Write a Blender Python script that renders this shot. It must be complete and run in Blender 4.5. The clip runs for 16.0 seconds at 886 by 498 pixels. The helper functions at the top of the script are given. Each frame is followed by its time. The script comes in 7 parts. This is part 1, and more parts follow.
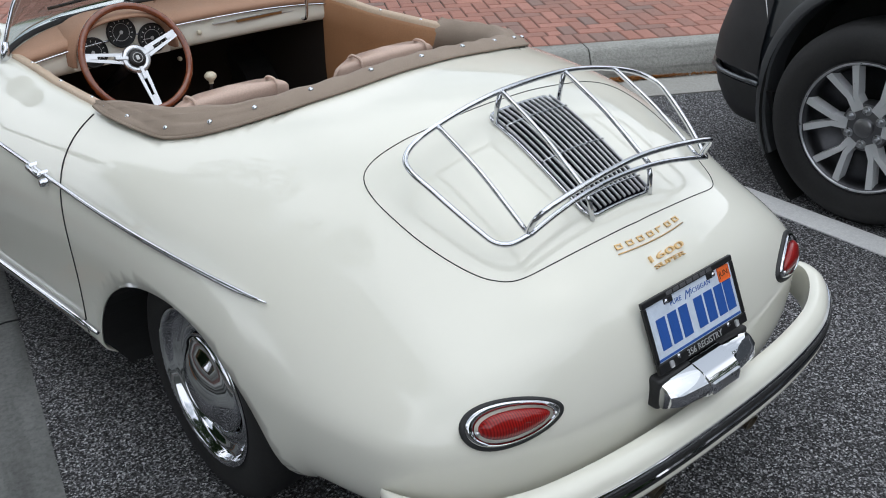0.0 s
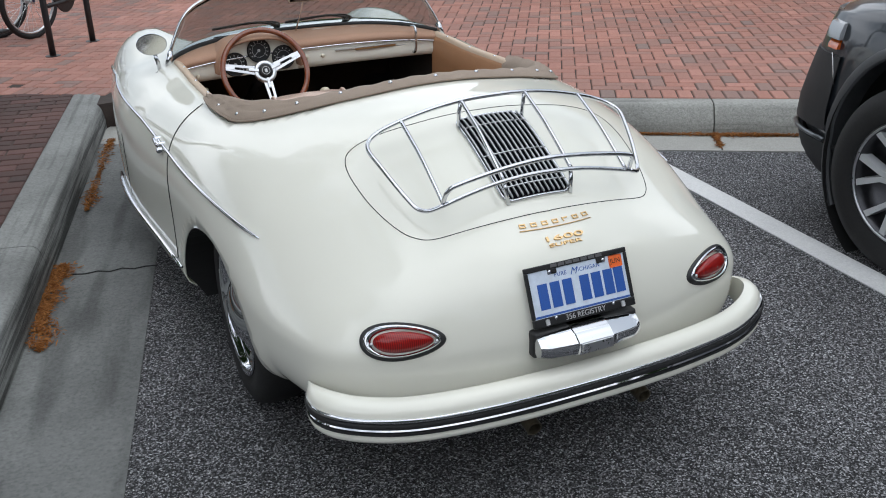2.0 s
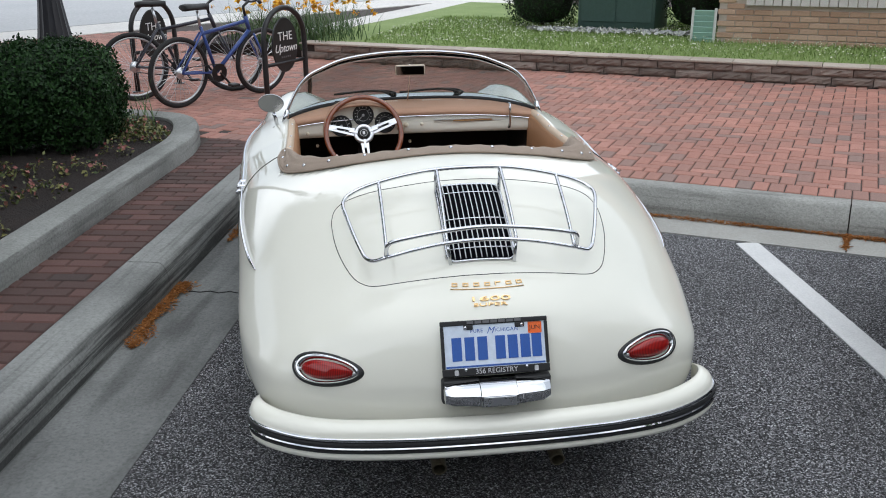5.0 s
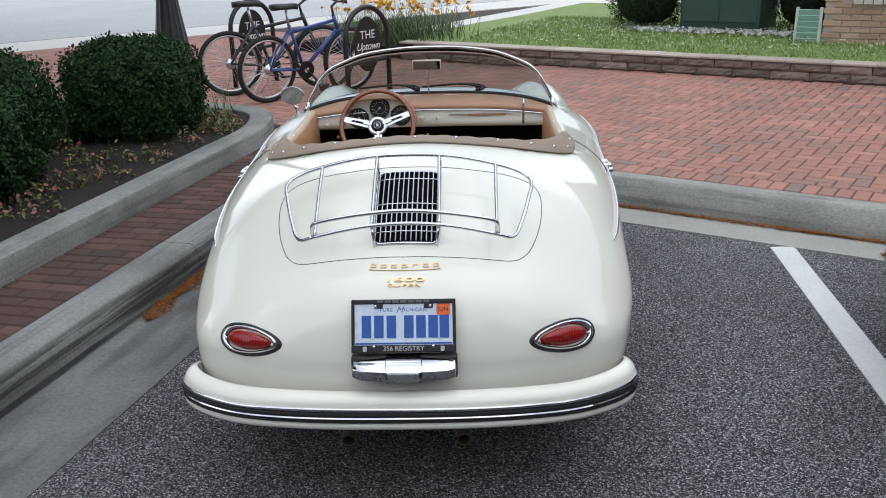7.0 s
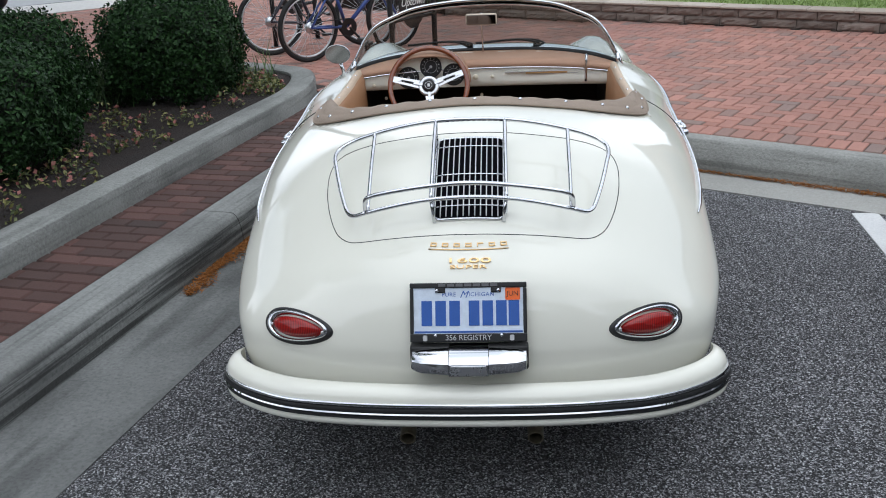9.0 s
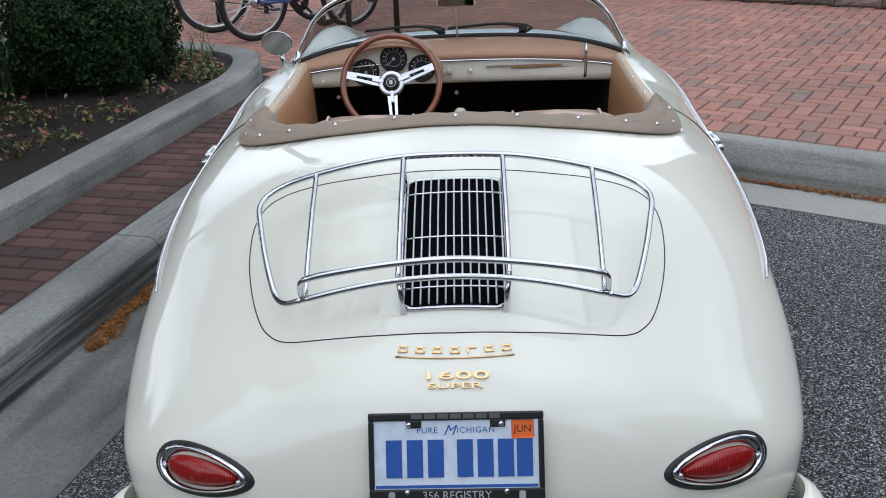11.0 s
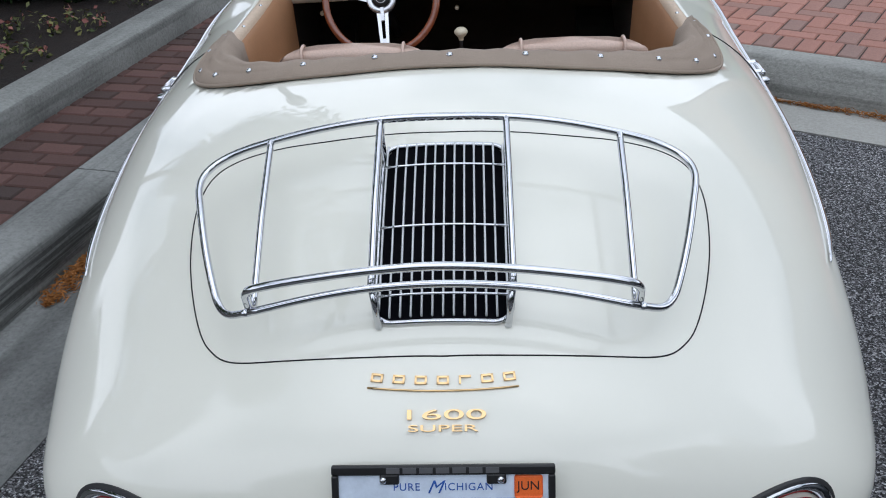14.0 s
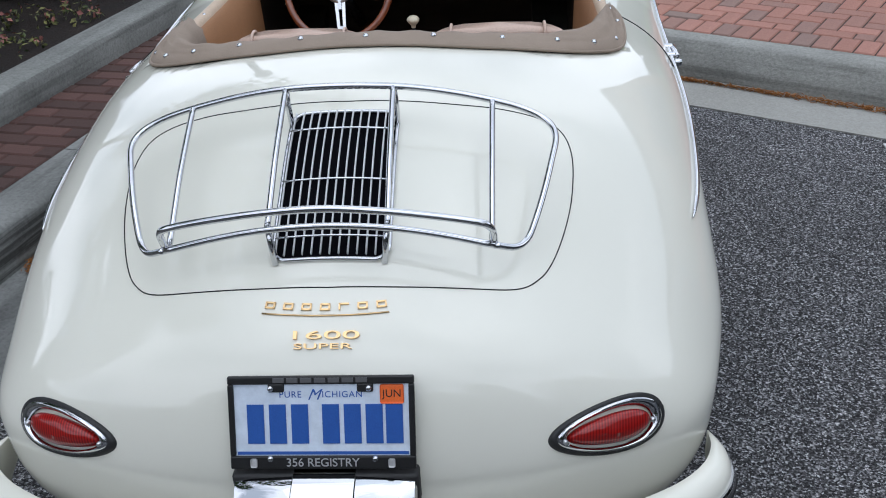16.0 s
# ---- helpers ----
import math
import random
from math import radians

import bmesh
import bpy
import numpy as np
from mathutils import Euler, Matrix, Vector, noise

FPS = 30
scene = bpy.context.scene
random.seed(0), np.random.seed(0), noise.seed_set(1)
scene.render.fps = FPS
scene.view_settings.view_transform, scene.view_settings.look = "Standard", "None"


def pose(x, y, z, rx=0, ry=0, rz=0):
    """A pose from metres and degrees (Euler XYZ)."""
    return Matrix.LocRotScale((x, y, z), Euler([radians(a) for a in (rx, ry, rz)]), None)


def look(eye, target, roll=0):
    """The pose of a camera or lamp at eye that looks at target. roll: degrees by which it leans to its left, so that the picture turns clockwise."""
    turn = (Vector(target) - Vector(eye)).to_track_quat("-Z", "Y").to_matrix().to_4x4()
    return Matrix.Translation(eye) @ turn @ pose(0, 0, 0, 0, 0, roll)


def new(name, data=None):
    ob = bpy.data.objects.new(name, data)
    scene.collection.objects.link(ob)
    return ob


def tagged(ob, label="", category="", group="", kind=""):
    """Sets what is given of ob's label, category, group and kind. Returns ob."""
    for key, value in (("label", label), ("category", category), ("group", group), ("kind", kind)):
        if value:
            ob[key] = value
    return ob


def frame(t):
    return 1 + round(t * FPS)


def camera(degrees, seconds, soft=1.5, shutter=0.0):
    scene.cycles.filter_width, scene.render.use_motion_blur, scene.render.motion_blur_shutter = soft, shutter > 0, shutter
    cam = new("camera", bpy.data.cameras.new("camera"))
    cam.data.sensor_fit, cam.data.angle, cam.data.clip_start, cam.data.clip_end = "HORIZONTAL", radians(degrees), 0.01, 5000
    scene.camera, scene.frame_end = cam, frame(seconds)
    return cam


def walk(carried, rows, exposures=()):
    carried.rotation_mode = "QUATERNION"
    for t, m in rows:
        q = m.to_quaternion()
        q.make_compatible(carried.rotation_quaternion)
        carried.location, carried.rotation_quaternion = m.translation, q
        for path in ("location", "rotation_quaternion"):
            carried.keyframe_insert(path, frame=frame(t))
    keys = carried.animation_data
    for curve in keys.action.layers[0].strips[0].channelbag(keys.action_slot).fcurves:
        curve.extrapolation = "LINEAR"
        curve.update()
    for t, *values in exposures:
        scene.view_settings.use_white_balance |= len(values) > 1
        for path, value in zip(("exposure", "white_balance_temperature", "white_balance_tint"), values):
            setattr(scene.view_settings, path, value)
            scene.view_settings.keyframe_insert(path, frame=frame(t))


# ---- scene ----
cam = camera(50.8, 16.0, 1.0)
PATH = [
    (0, (-1.527, -2.005, 1.731), (-0.385, -0.653, 0.799), -1.6),
    (0.5, (-1.429, -2.357, 1.734), (-0.366, -0.938, 0.808), -1.8),
    (1, (-1.447, -2.518, 1.742), (-0.377, -1.034, 0.934), -2.2),
    (1.5, (-1.435, -2.714, 1.757), (-0.523, -1.16, 0.888), -2.7),
    (2, (-1.251, -2.931, 1.765), (-0.5, -1.264, 0.954), -1.5),
    (2.5, (-1.206, -3.035, 1.806), (-0.48, -1.326, 1.062), -3.6),
    (3, (-1.226, -3.086, 1.818), (-0.564, -1.349, 1.079), -4.0),
    (3.5, (-1.07, -3.221, 1.805), (-0.511, -1.451, 1.061), -3.7),
    (4, (-0.862, -3.346, 1.801), (-0.342, -1.568, 1.046), -1.7),
    (4.5, (-0.648, -3.347, 1.8), (-0.29, -1.514, 1.084), -2.7),
    (5, (-0.46, -3.481, 1.823), (-0.222, -1.609, 1.161), -0.7),
    (5.2, (-0.369, -3.603, 1.813), (-0.221, -1.719, 1.157), -0.5),
    (7.3, (0.242, -3.656, 1.79), (0.142, -1.768, 1.139), -1.5),
    (7.5, (0.246, -3.667, 1.792), (0.116, -1.785, 1.128), -1.5),
    (8, (0.201, -3.619, 1.776), (0.042, -1.743, 1.1), -2.0),
    (8.2, (0.158, -3.572, 1.772), (-0.007, -1.701, 1.087), -2.3),
    (10.3, (0.095, -2.782, 1.692), (-0.023, -0.942, 0.918), -2.6),
    (10.5, (0.052, -2.678, 1.696), (-0.054, -0.837, 0.923), -2.1),
    (11, (0.046, -2.442, 1.667), (-0.026, -0.608, 0.873), -2.3),
    (11.5, (0.104, -2.249, 1.673), (0.042, -0.426, 0.852), -1.6),
    (12, (0.079, -2.091, 1.654), (-0.009, -0.282, 0.805), -2.1),
    (12.5, (0.067, -2.043, 1.642), (-0.026, -0.267, 0.726), -2.5),
    (13, (0.068, -2.037, 1.639), (-0.02, -0.289, 0.671), -2.4),
    (13.5, (0.072, -2.026, 1.643), (-0.021, -0.291, 0.653), -2.7),
    (14, (0.069, -2.002, 1.645), (-0.025, -0.269, 0.652), -2.7),
    (14.5, (0.068, -1.984, 1.64), (-0.027, -0.254, 0.642), -2.7),
    (15, (0.093, -2.021, 1.654), (-0.011, -0.296, 0.646), -2.7),
    (15.5, (0.175, -2.162, 1.671), (0.101, -0.43, 0.673), -1.8),
    (16, (0.314, -2.248, 1.682), (0.182, -0.52, 0.683), -3.2),
]
walk(cam, [(t, look(eye, target, roll)) for t, eye, target, roll in PATH],
     exposures=[(0, -0.34, 6200, 5), (5, -0.27, 6200, 5), (8, -0.25, 6120, 5), (10.5, -0.36, 6000, 5), (12.5, -0.49, 5930, 6), (16, -0.46, 5900, 6)])

# ---- world and light: bright overcast sky ----
world = bpy.data.worlds.new("sky")
scene.world = world
world.use_nodes = True
wn = world.node_tree.nodes
wl = world.node_tree.links
wn.clear()
sky = wn.new("ShaderNodeTexSky")
sky.sky_type, sky.sun_disc = "NISHITA", False
sky.sun_elevation, sky.sun_rotation = radians(66), radians(135)
sky.air_density, sky.dust_density, sky.ozone_density = 1.0, 4.0, 1.0
soft = wn.new("ShaderNodeHueSaturation")
soft.inputs["Saturation"].default_value = 0.7
back = wn.new("ShaderNodeBackground")
back.inputs["Strength"].default_value = 0.15
wout = wn.new("ShaderNodeOutputWorld")
wl.new(sky.outputs[0], soft.inputs["Color"])
# a bright cloud cover with thinner, bluer places
where = wn.new("ShaderNodeTexCoord")
cloud = wn.new("ShaderNodeTexNoise")
cloud.inputs["Scale"].default_value, cloud.inputs["Detail"].default_value = 2.2, 7.0
wl.new(where.outputs["Generated"], cloud.inputs["Vector"])
tone = wn.new("ShaderNodeValToRGB")
tone.color_ramp.elements[0].position, tone.color_ramp.elements[0].color = 0.45, (0.45, 0.475, 0.535, 1)
tone.color_ramp.elements[1].position, tone.color_ramp.elements[1].color = 0.55, (1.0, 0.985, 1.04, 1)
wl.new(cloud.outputs[0], tone.inputs["Fac"])
lift = wn.new("ShaderNodeVectorMath")
lift.operation = "SCALE"
lift.inputs["Scale"].default_value = 16.0
wl.new(tone.outputs[0], lift.inputs[0])
cover_mix = wn.new("ShaderNodeMix")
cover_mix.data_type = "RGBA"
cover_mix.inputs[0].default_value = 0.85
wl.new(soft.outputs[0], cover_mix.inputs[6])
wl.new(lift.outputs[0], cover_mix.inputs[7])
wl.new(cover_mix.outputs[2], back.inputs["Color"])
wl.new(back.outputs[0], wout.inputs["Surface"])

sun = new("sun", bpy.data.lights.new("sun", "SUN"))
sun.data.energy, sun.data.angle, sun.data.color = 0.5, radians(60), (1.0, 0.99, 0.97)
sun.matrix_world = look((1.5, -2.5, 11), (0, 0, 0))


# ---- materials ----
def material(name, colour, rough=0.5, metal=0.0, **inputs):
    m = bpy.data.materials.new(name)
    m.use_nodes = True
    b = m.node_tree.nodes["Principled BSDF"]
    b.inputs["Base Color"].default_value = (*colour, 1)
    b.inputs["Roughness"].default_value = rough
    b.inputs["Metallic"].default_value = metal
    for key, value in inputs.items():
        b.inputs[key.replace("_", " ")].default_value = value
    return m


def noise_node(m, scale, detail=4.0, rough=0.55, coords="Object"):
    t = m.node_tree
    c = t.nodes.new("ShaderNodeTexCoord")
    n = t.nodes.new("ShaderNodeTexNoise")
    n.inputs["Scale"].default_value, n.inputs["Detail"].default_value, n.inputs["Roughness"].default_value = scale, detail, rough
    t.links.new(c.outputs[coords], n.inputs["Vector"])
    return n


def ramp(m, source, stops):
    r = m.node_tree.nodes.new("ShaderNodeValToRGB")
    e = r.color_ramp.elements
    while len(e) < len(stops):
        e.new(0.5)
    for item, (pos, col) in zip(e, stops):
        item.position, item.color = pos, (*col, 1)
    m.node_tree.links.new(source, r.inputs["Fac"])
    return r


def mixed(m, fac, a, b, mode="MIX"):
    x = m.node_tree.nodes.new("ShaderNodeMix")
    x.data_type, x.blend_type = "RGBA", mode
    for key, v in ((0, fac), (6, a), (7, b)):
        if isinstance(v, (int, float)):
            x.inputs[key].default_value = v
        elif isinstance(v, tuple):
            x.inputs[key].default_value = (*v, 1)
        else:
            m.node_tree.links.new(v, x.inputs[key])
    return x.outputs[2]


def base(m, socket):
    m.node_tree.links.new(socket, m.node_tree.nodes["Principled BSDF"].inputs["Base Color"])


def bump(m, source, strength=0.3, distance=0.01):
    b = m.node_tree.nodes.new("ShaderNodeBump")
    b.inputs["Strength"].default_value, b.inputs["Distance"].default_value = strength, distance
    m.node_tree.links.new(source, b.inputs["Height"])
    m.node_tree.links.new(b.outputs[0], m.node_tree.nodes["Principled BSDF"].inputs["Normal"])
    return b


def roughness(m, source, low, high):
    r = m.node_tree.nodes.new("ShaderNodeMapRange")
    r.inputs["To Min"].default_value, r.inputs["To Max"].default_value = low, high
    m.node_tree.links.new(source, r.inputs["Value"])
    m.node_tree.links.new(r.outputs[0], m.node_tree.nodes["Principled BSDF"].inputs["Roughness"])


def mottled(name, a, b, scale, rough=0.6, bumps=0.2, fine=0.0, depth=0.003, metal=0.0):
    """A surface that varies between two colours at a broad scale and a fine one, with fine relief."""
    m = material(name, a, rough, metal)
    n1, n2 = noise_node(m, scale), noise_node(m, fine or scale * 14, 6.0, 0.65)
    c1 = ramp(m, n1.outputs[0], [(0.3, a), (0.7, b)])
    dark = tuple(0.72 * x for x in a)
    light = tuple(min(1.0, 1.2 * x) for x in b)
    c2 = ramp(m, n2.outputs[0], [(0.3, dark), (0.7, light)])
    base(m, mixed(m, 0.4, c1.outputs[0], c2.outputs[0]))
    bump(m, n2.outputs[0], bumps, depth)
    return m


PAINT = material("cream_paint", (0.80, 0.765, 0.665), 0.45, Coat_Weight=1.0, Coat_Roughness=0.012, Coat_IOR=1.6, Specular_IOR_Level=0.0)
pn = noise_node(PAINT, 1.3, 3.0)
base(PAINT, ramp(PAINT, pn.outputs[0], [(0.3, (0.765, 0.755, 0.665)), (0.7, (0.785, 0.775, 0.69))]).outputs[0])
CHROME = material("chrome", (0.60, 0.61, 0.635), 0.06, 1.0)
cn = noise_node(CHROME, 30, 3.0)
roughness(CHROME, cn.outputs[0], 0.015, 0.06)
ALLOY = material("brushed_alloy", (0.62, 0.63, 0.65), 0.28, 1.0)
roughness(ALLOY, noise_node(ALLOY, 60, 3.0).outputs[0], 0.2, 0.4)
BRASS = material("gilt_badge", (0.74, 0.52, 0.27), 0.22, 1.0)
roughness(BRASS, noise_node(BRASS, 90, 3.0).outputs[0], 0.2, 0.45)
RUBBER = mottled("black_rubber", (0.012, 0.012, 0.013), (0.022, 0.022, 0.023), 8, 0.55, 0.15)
TYRE = mottled("tyre_rubber", (0.008, 0.008, 0.009), (0.017, 0.0165, 0.016), 6, 0.75, 0.3)
VENT = material("vent_hole_shade", (0.004, 0.004, 0.006), 0.9, Specular_IOR_Level=0.05)
GAP = material("panel_gap", (0.01, 0.01, 0.01), 0.8)
BLACK = mottled("black_paint", (0.005, 0.005, 0.006), (0.009, 0.009, 0.010), 5, 0.45, 0.05)
CARPET = mottled("dark_carpet", (0.012, 0.008, 0.006), (0.022, 0.015, 0.011), 12, 0.95, 0.6, 300, 0.004)
LEATHER = mottled("tan_leather", (0.54, 0.39, 0.31), (0.61, 0.45, 0.37), 5, 0.42, 0.35, 220, 0.0012)
PAD = mottled("tan_dash_vinyl", (0.35, 0.20, 0.125), (0.41, 0.24, 0.155), 5, 0.6, 0.3, 260, 0.001)
PANEL = mottled("tan_door_vinyl", (0.33, 0.165, 0.075), (0.40, 0.205, 0.10), 6, 0.55, 0.3, 200, 0.001)
CANVAS = mottled("taupe_canvas", (0.255, 0.20, 0.155), (0.33, 0.265, 0.21), 7, 0.9, 0.5, 420, 0.001)
WOOD = mottled("mahogany_rim", (0.13, 0.028, 0.010), (0.24, 0.065, 0.022), 20, 0.22, 0.05, 90)
WOOD.node_tree.nodes["Principled BSDF"].inputs["Coat Weight"].default_value = 0.7
GLASS = material("windscreen_glass", (0.50, 0.54, 0.54), 0.0, IOR=1.45, Transmission_Weight=1.0)
RED = material("red_lens", (0.30, 0.006, 0.008), 0.3, Coat_Weight=0.6, Coat_Roughness=0.03, Specular_IOR_Level=0.2)
rn = RED.node_tree.nodes.new("ShaderNodeTexWave")
rn.inputs["Scale"].default_value, rn.inputs["Distortion"].default_value = 60, 0.3
rc = RED.node_tree.nodes.new("ShaderNodeTexCoord")
RED.node_tree.links.new(rc.outputs["Object"], rn.inputs["Vector"])
base(RED, ramp(RED, rn.outputs[0], [(0.2, (0.17, 0.003, 0.004)), (0.8, (0.34, 0.012, 0.009))]).outputs[0])
PLATE = mottled("plate_white", (0.60, 0.68, 0.80), (0.66, 0.73, 0.83), 3, 0.35, 0.03)
PLATE_BLUE = mottled("plate_blue", (0.025, 0.09, 0.36), (0.03, 0.105, 0.40), 30, 0.4, 0.03)
STICKER = mottled("orange_sticker", (0.75, 0.13, 0.02), (0.82, 0.16, 0.03), 30, 0.45, 0.03)
SILVER_TEXT = material("silver_lettering", (0.55, 0.55, 0.56), 0.35, 0.4)
GREY_TEXT = material("grey_lettering", (0.13, 0.13, 0.135), 0.4, 0.3)
WHITE_TEXT = material("white_lettering", (0.75, 0.75, 0.74), 0.5)
SPOKE = material("machined_alloy", (0.66, 0.67, 0.68), 0.3, 0.25)
roughness(SPOKE, noise_node(SPOKE, 70, 3.0).outputs[0], 0.22, 0.42)
DIAL = material("gauge_face", (0.012, 0.014, 0.016), 0.4)

# asphalt: dark binder with grey and pale stones
ASPHALT = material("asphalt", (0.06, 0.06, 0.062), 0.9)
av = ASPHALT.node_tree.nodes.new("ShaderNodeTexVoronoi")
av.inputs["Scale"].default_value = 215
ac = ASPHALT.node_tree.nodes.new("ShaderNodeTexCoord")
ASPHALT.node_tree.links.new(ac.outputs["Object"], av.inputs["Vector"])
aw = ASPHALT.node_tree.nodes.new("ShaderNodeSeparateColor")
ASPHALT.node_tree.links.new(av.outputs["Color"], aw.inputs[0])
stones = ramp(ASPHALT, aw.outputs[0], [(0.0, (0.010, 0.010, 0.011)), (0.32, (0.024, 0.024, 0.026)), (0.54, (0.074, 0.074, 0.078)), (0.77, (0.185, 0.185, 0.194)), (0.97, (0.46, 0.46, 0.475))])
an = noise_node(ASPHALT, 1.1, 5.0)
patch = ramp(ASPHALT, an.outputs[0], [(0.3, (0.74, 0.74, 0.74)), (0.7, (1.16, 1.16, 1.16))])
af = noise_node(ASPHALT, 95, 3.0)
grit = ramp(ASPHALT, af.outputs[0], [(0.36, (0.42, 0.42, 0.42)), (0.64, (1.6, 1.6, 1.6))])
base(ASPHALT, mixed(ASPHALT, 1.0, mixed(ASPHALT, 1.0, stones.outputs[0], patch.outputs[0], "MULTIPLY"), grit.outputs[0], "MULTIPLY"))
bump(ASPHALT, av.outputs["Distance"], 0.9, 0.006)

APRON = mottled("gutter_concrete", (0.29, 0.285, 0.26), (0.38, 0.375, 0.35), 1.7, 0.9, 0.5, 90, 0.004)


def weathered(name, a, b, turn, streak, black, face=1.0):
    """Concrete with long dark scuffs along the kerb, pits and stains; face is how dark tyres rubbed the upright side."""
    m = mottled(name, a, b, 2.4, 0.92, 0.9, 60, 0.008)
    t = m.node_tree
    was = t.nodes["Principled BSDF"].inputs["Base Color"].links[0].from_socket
    c = t.nodes.new("ShaderNodeTexCoord")
    layers = was
    for scale, size, low, high in (((70, 70, 70), 1.0, 0.36, 0.50), ((streak, 1.1, 30), 1.0, 0.36, 0.50), ((0.8, 0.8, 0.8), 2.0, 0.36, 0.60)):
        mp = t.nodes.new("ShaderNodeMapping")
        mp.vector_type = "TEXTURE"
        mp.inputs["Rotation"].default_value = (0, 0, -turn)
        mp.inputs["Scale"].default_value = tuple(1 / q for q in scale)
        n = t.nodes.new("ShaderNodeTexNoise")
        n.inputs["Scale"].default_value, n.inputs["Detail"].default_value = size, 5.0
        t.links.new(c.outputs["Object"], mp.inputs["Vector"])
        t.links.new(mp.outputs[0], n.inputs["Vector"])
        layers = mixed(m, 1.0, layers, ramp(m, n.outputs[0], [(low, (black ** (0.4 if scale[1] == 70 else 1.0),) * 3), (high, (1.04, 1.04, 1.04))]).outputs[0], "MULTIPLY")
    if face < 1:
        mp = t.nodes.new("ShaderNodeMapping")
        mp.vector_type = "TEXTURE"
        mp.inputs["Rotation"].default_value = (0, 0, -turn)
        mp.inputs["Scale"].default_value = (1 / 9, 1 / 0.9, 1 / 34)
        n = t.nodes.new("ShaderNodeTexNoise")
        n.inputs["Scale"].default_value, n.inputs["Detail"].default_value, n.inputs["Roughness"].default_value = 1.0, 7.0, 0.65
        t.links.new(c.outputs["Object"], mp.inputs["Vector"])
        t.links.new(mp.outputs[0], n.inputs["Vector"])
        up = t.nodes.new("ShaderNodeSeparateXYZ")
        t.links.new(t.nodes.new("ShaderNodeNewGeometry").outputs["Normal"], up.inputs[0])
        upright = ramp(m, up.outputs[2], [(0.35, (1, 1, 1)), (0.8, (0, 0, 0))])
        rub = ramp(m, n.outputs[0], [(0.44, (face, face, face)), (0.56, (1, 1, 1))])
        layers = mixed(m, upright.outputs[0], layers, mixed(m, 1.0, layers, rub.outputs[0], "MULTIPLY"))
    base(m, layers)
    return m


CONCRETE = weathered("kerb_concrete", (0.27, 0.27, 0.25), (0.36, 0.36, 0.335), 2.115, 14, 0.72)
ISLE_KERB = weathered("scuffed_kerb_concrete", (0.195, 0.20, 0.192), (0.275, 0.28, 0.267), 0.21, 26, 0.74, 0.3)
PLANTER = weathered("planter_concrete", (0.20, 0.205, 0.19), (0.265, 0.27, 0.255), 0.21, 10, 0.7)
# stains, and a darker base tone for the shade between car and island
ISLE_APRON = weathered("stained_shaded_gutter_concrete", (0.145, 0.15, 0.145), (0.205, 0.21, 0.202), 0.21, 9, 0.66)
WALK = mottled("far_concrete", (0.56, 0.54, 0.51), (0.66, 0.64, 0.61), 0.8, 0.9, 0.2, 20)
STREET = mottled("far_street", (0.38, 0.39, 0.40), (0.46, 0.465, 0.47), 0.5, 0.9, 0.2, 15)
JOINT = mottled("joint_sand", (0.03, 0.023, 0.02), (0.06, 0.045, 0.038), 6, 0.95, 0.4, 120)
SOIL = mottled("dark_mulch", (0.007, 0.005, 0.004), (0.026, 0.015, 0.011), 9, 0.95, 1.0, 90, 0.02)
LINE = mottled("road_paint", (0.55, 0.55, 0.55), (0.66, 0.66, 0.65), 3, 0.75, 0.5, 110, 0.002)
LITTER = mottled("pine_litter", (0.23, 0.085, 0.025), (0.36, 0.15, 0.045), 20, 0.9, 0.6, 150)


def piece_material(name, dark, mid, pale, rough, island=False, bumps=0.5):
    """Bricks and blocks: each piece takes its own tone, with grain and stains over it."""
    m = material(name, mid, rough)
    t = m.node_tree
    if island:
        g = t.nodes.new("ShaderNodeNewGeometry")
        r = g.outputs["Random Per Island"]
    else:
        g = t.nodes.new("ShaderNodeObjectInfo")
        r = g.outputs["Random"]
    tone = ramp(m, r, [(0.0, dark), (0.10, tuple(0.5 * (p + q) for p, q in zip(dark, mid))), (0.55, mid), (1.0, pale)])
    n1 = noise_node(m, 1.1, 4.0, 0.5, "Object")
    n2 = noise_node(m, 130, 6.0, 0.7)
    s2 = ramp(m, n2.outputs[0], [(0.3, (0.78, 0.78, 0.78)), (0.7, (1.15, 1.15, 1.15))])
    s1 = ramp(m, n1.outputs[0], [(0.3, (0.86, 0.86, 0.88)), (0.7, (1.1, 1.08, 1.06))])
    base(m, mixed(m, 1.0, mixed(m, 1.0, tone.outputs[0], s1.outputs[0], "MULTIPLY"), s2.outputs[0], "MULTIPLY"))
    bump(m, n2.outputs[0], bumps, 0.002)
    return m


BRICK = [(0.235, 0.172, 0.15), (0.365, 0.178, 0.136), (0.435, 0.222, 0.175)]
PAVER = piece_material("paver_brick", *BRICK, 0.85)
PAVER_FAR = piece_material("paver_brick_joined", *BRICK, 0.85, True)
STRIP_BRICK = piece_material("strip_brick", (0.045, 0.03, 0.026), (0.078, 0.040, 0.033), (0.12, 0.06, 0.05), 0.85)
BLOCK = piece_material("wall_block", (0.16, 0.13, 0.11), (0.25, 0.20, 0.17), (0.35, 0.29, 0.25), 0.95, False, 1.0)
CAPSTONE = piece_material("wall_cap", (0.36, 0.31, 0.26), (0.46, 0.40, 0.335), (0.53, 0.47, 0.40), 0.9)
FACE_BRICK = piece_material("facade_brick", (0.42, 0.27, 0.185), (0.50, 0.34, 0.24), (0.57, 0.41, 0.30), 0.9)


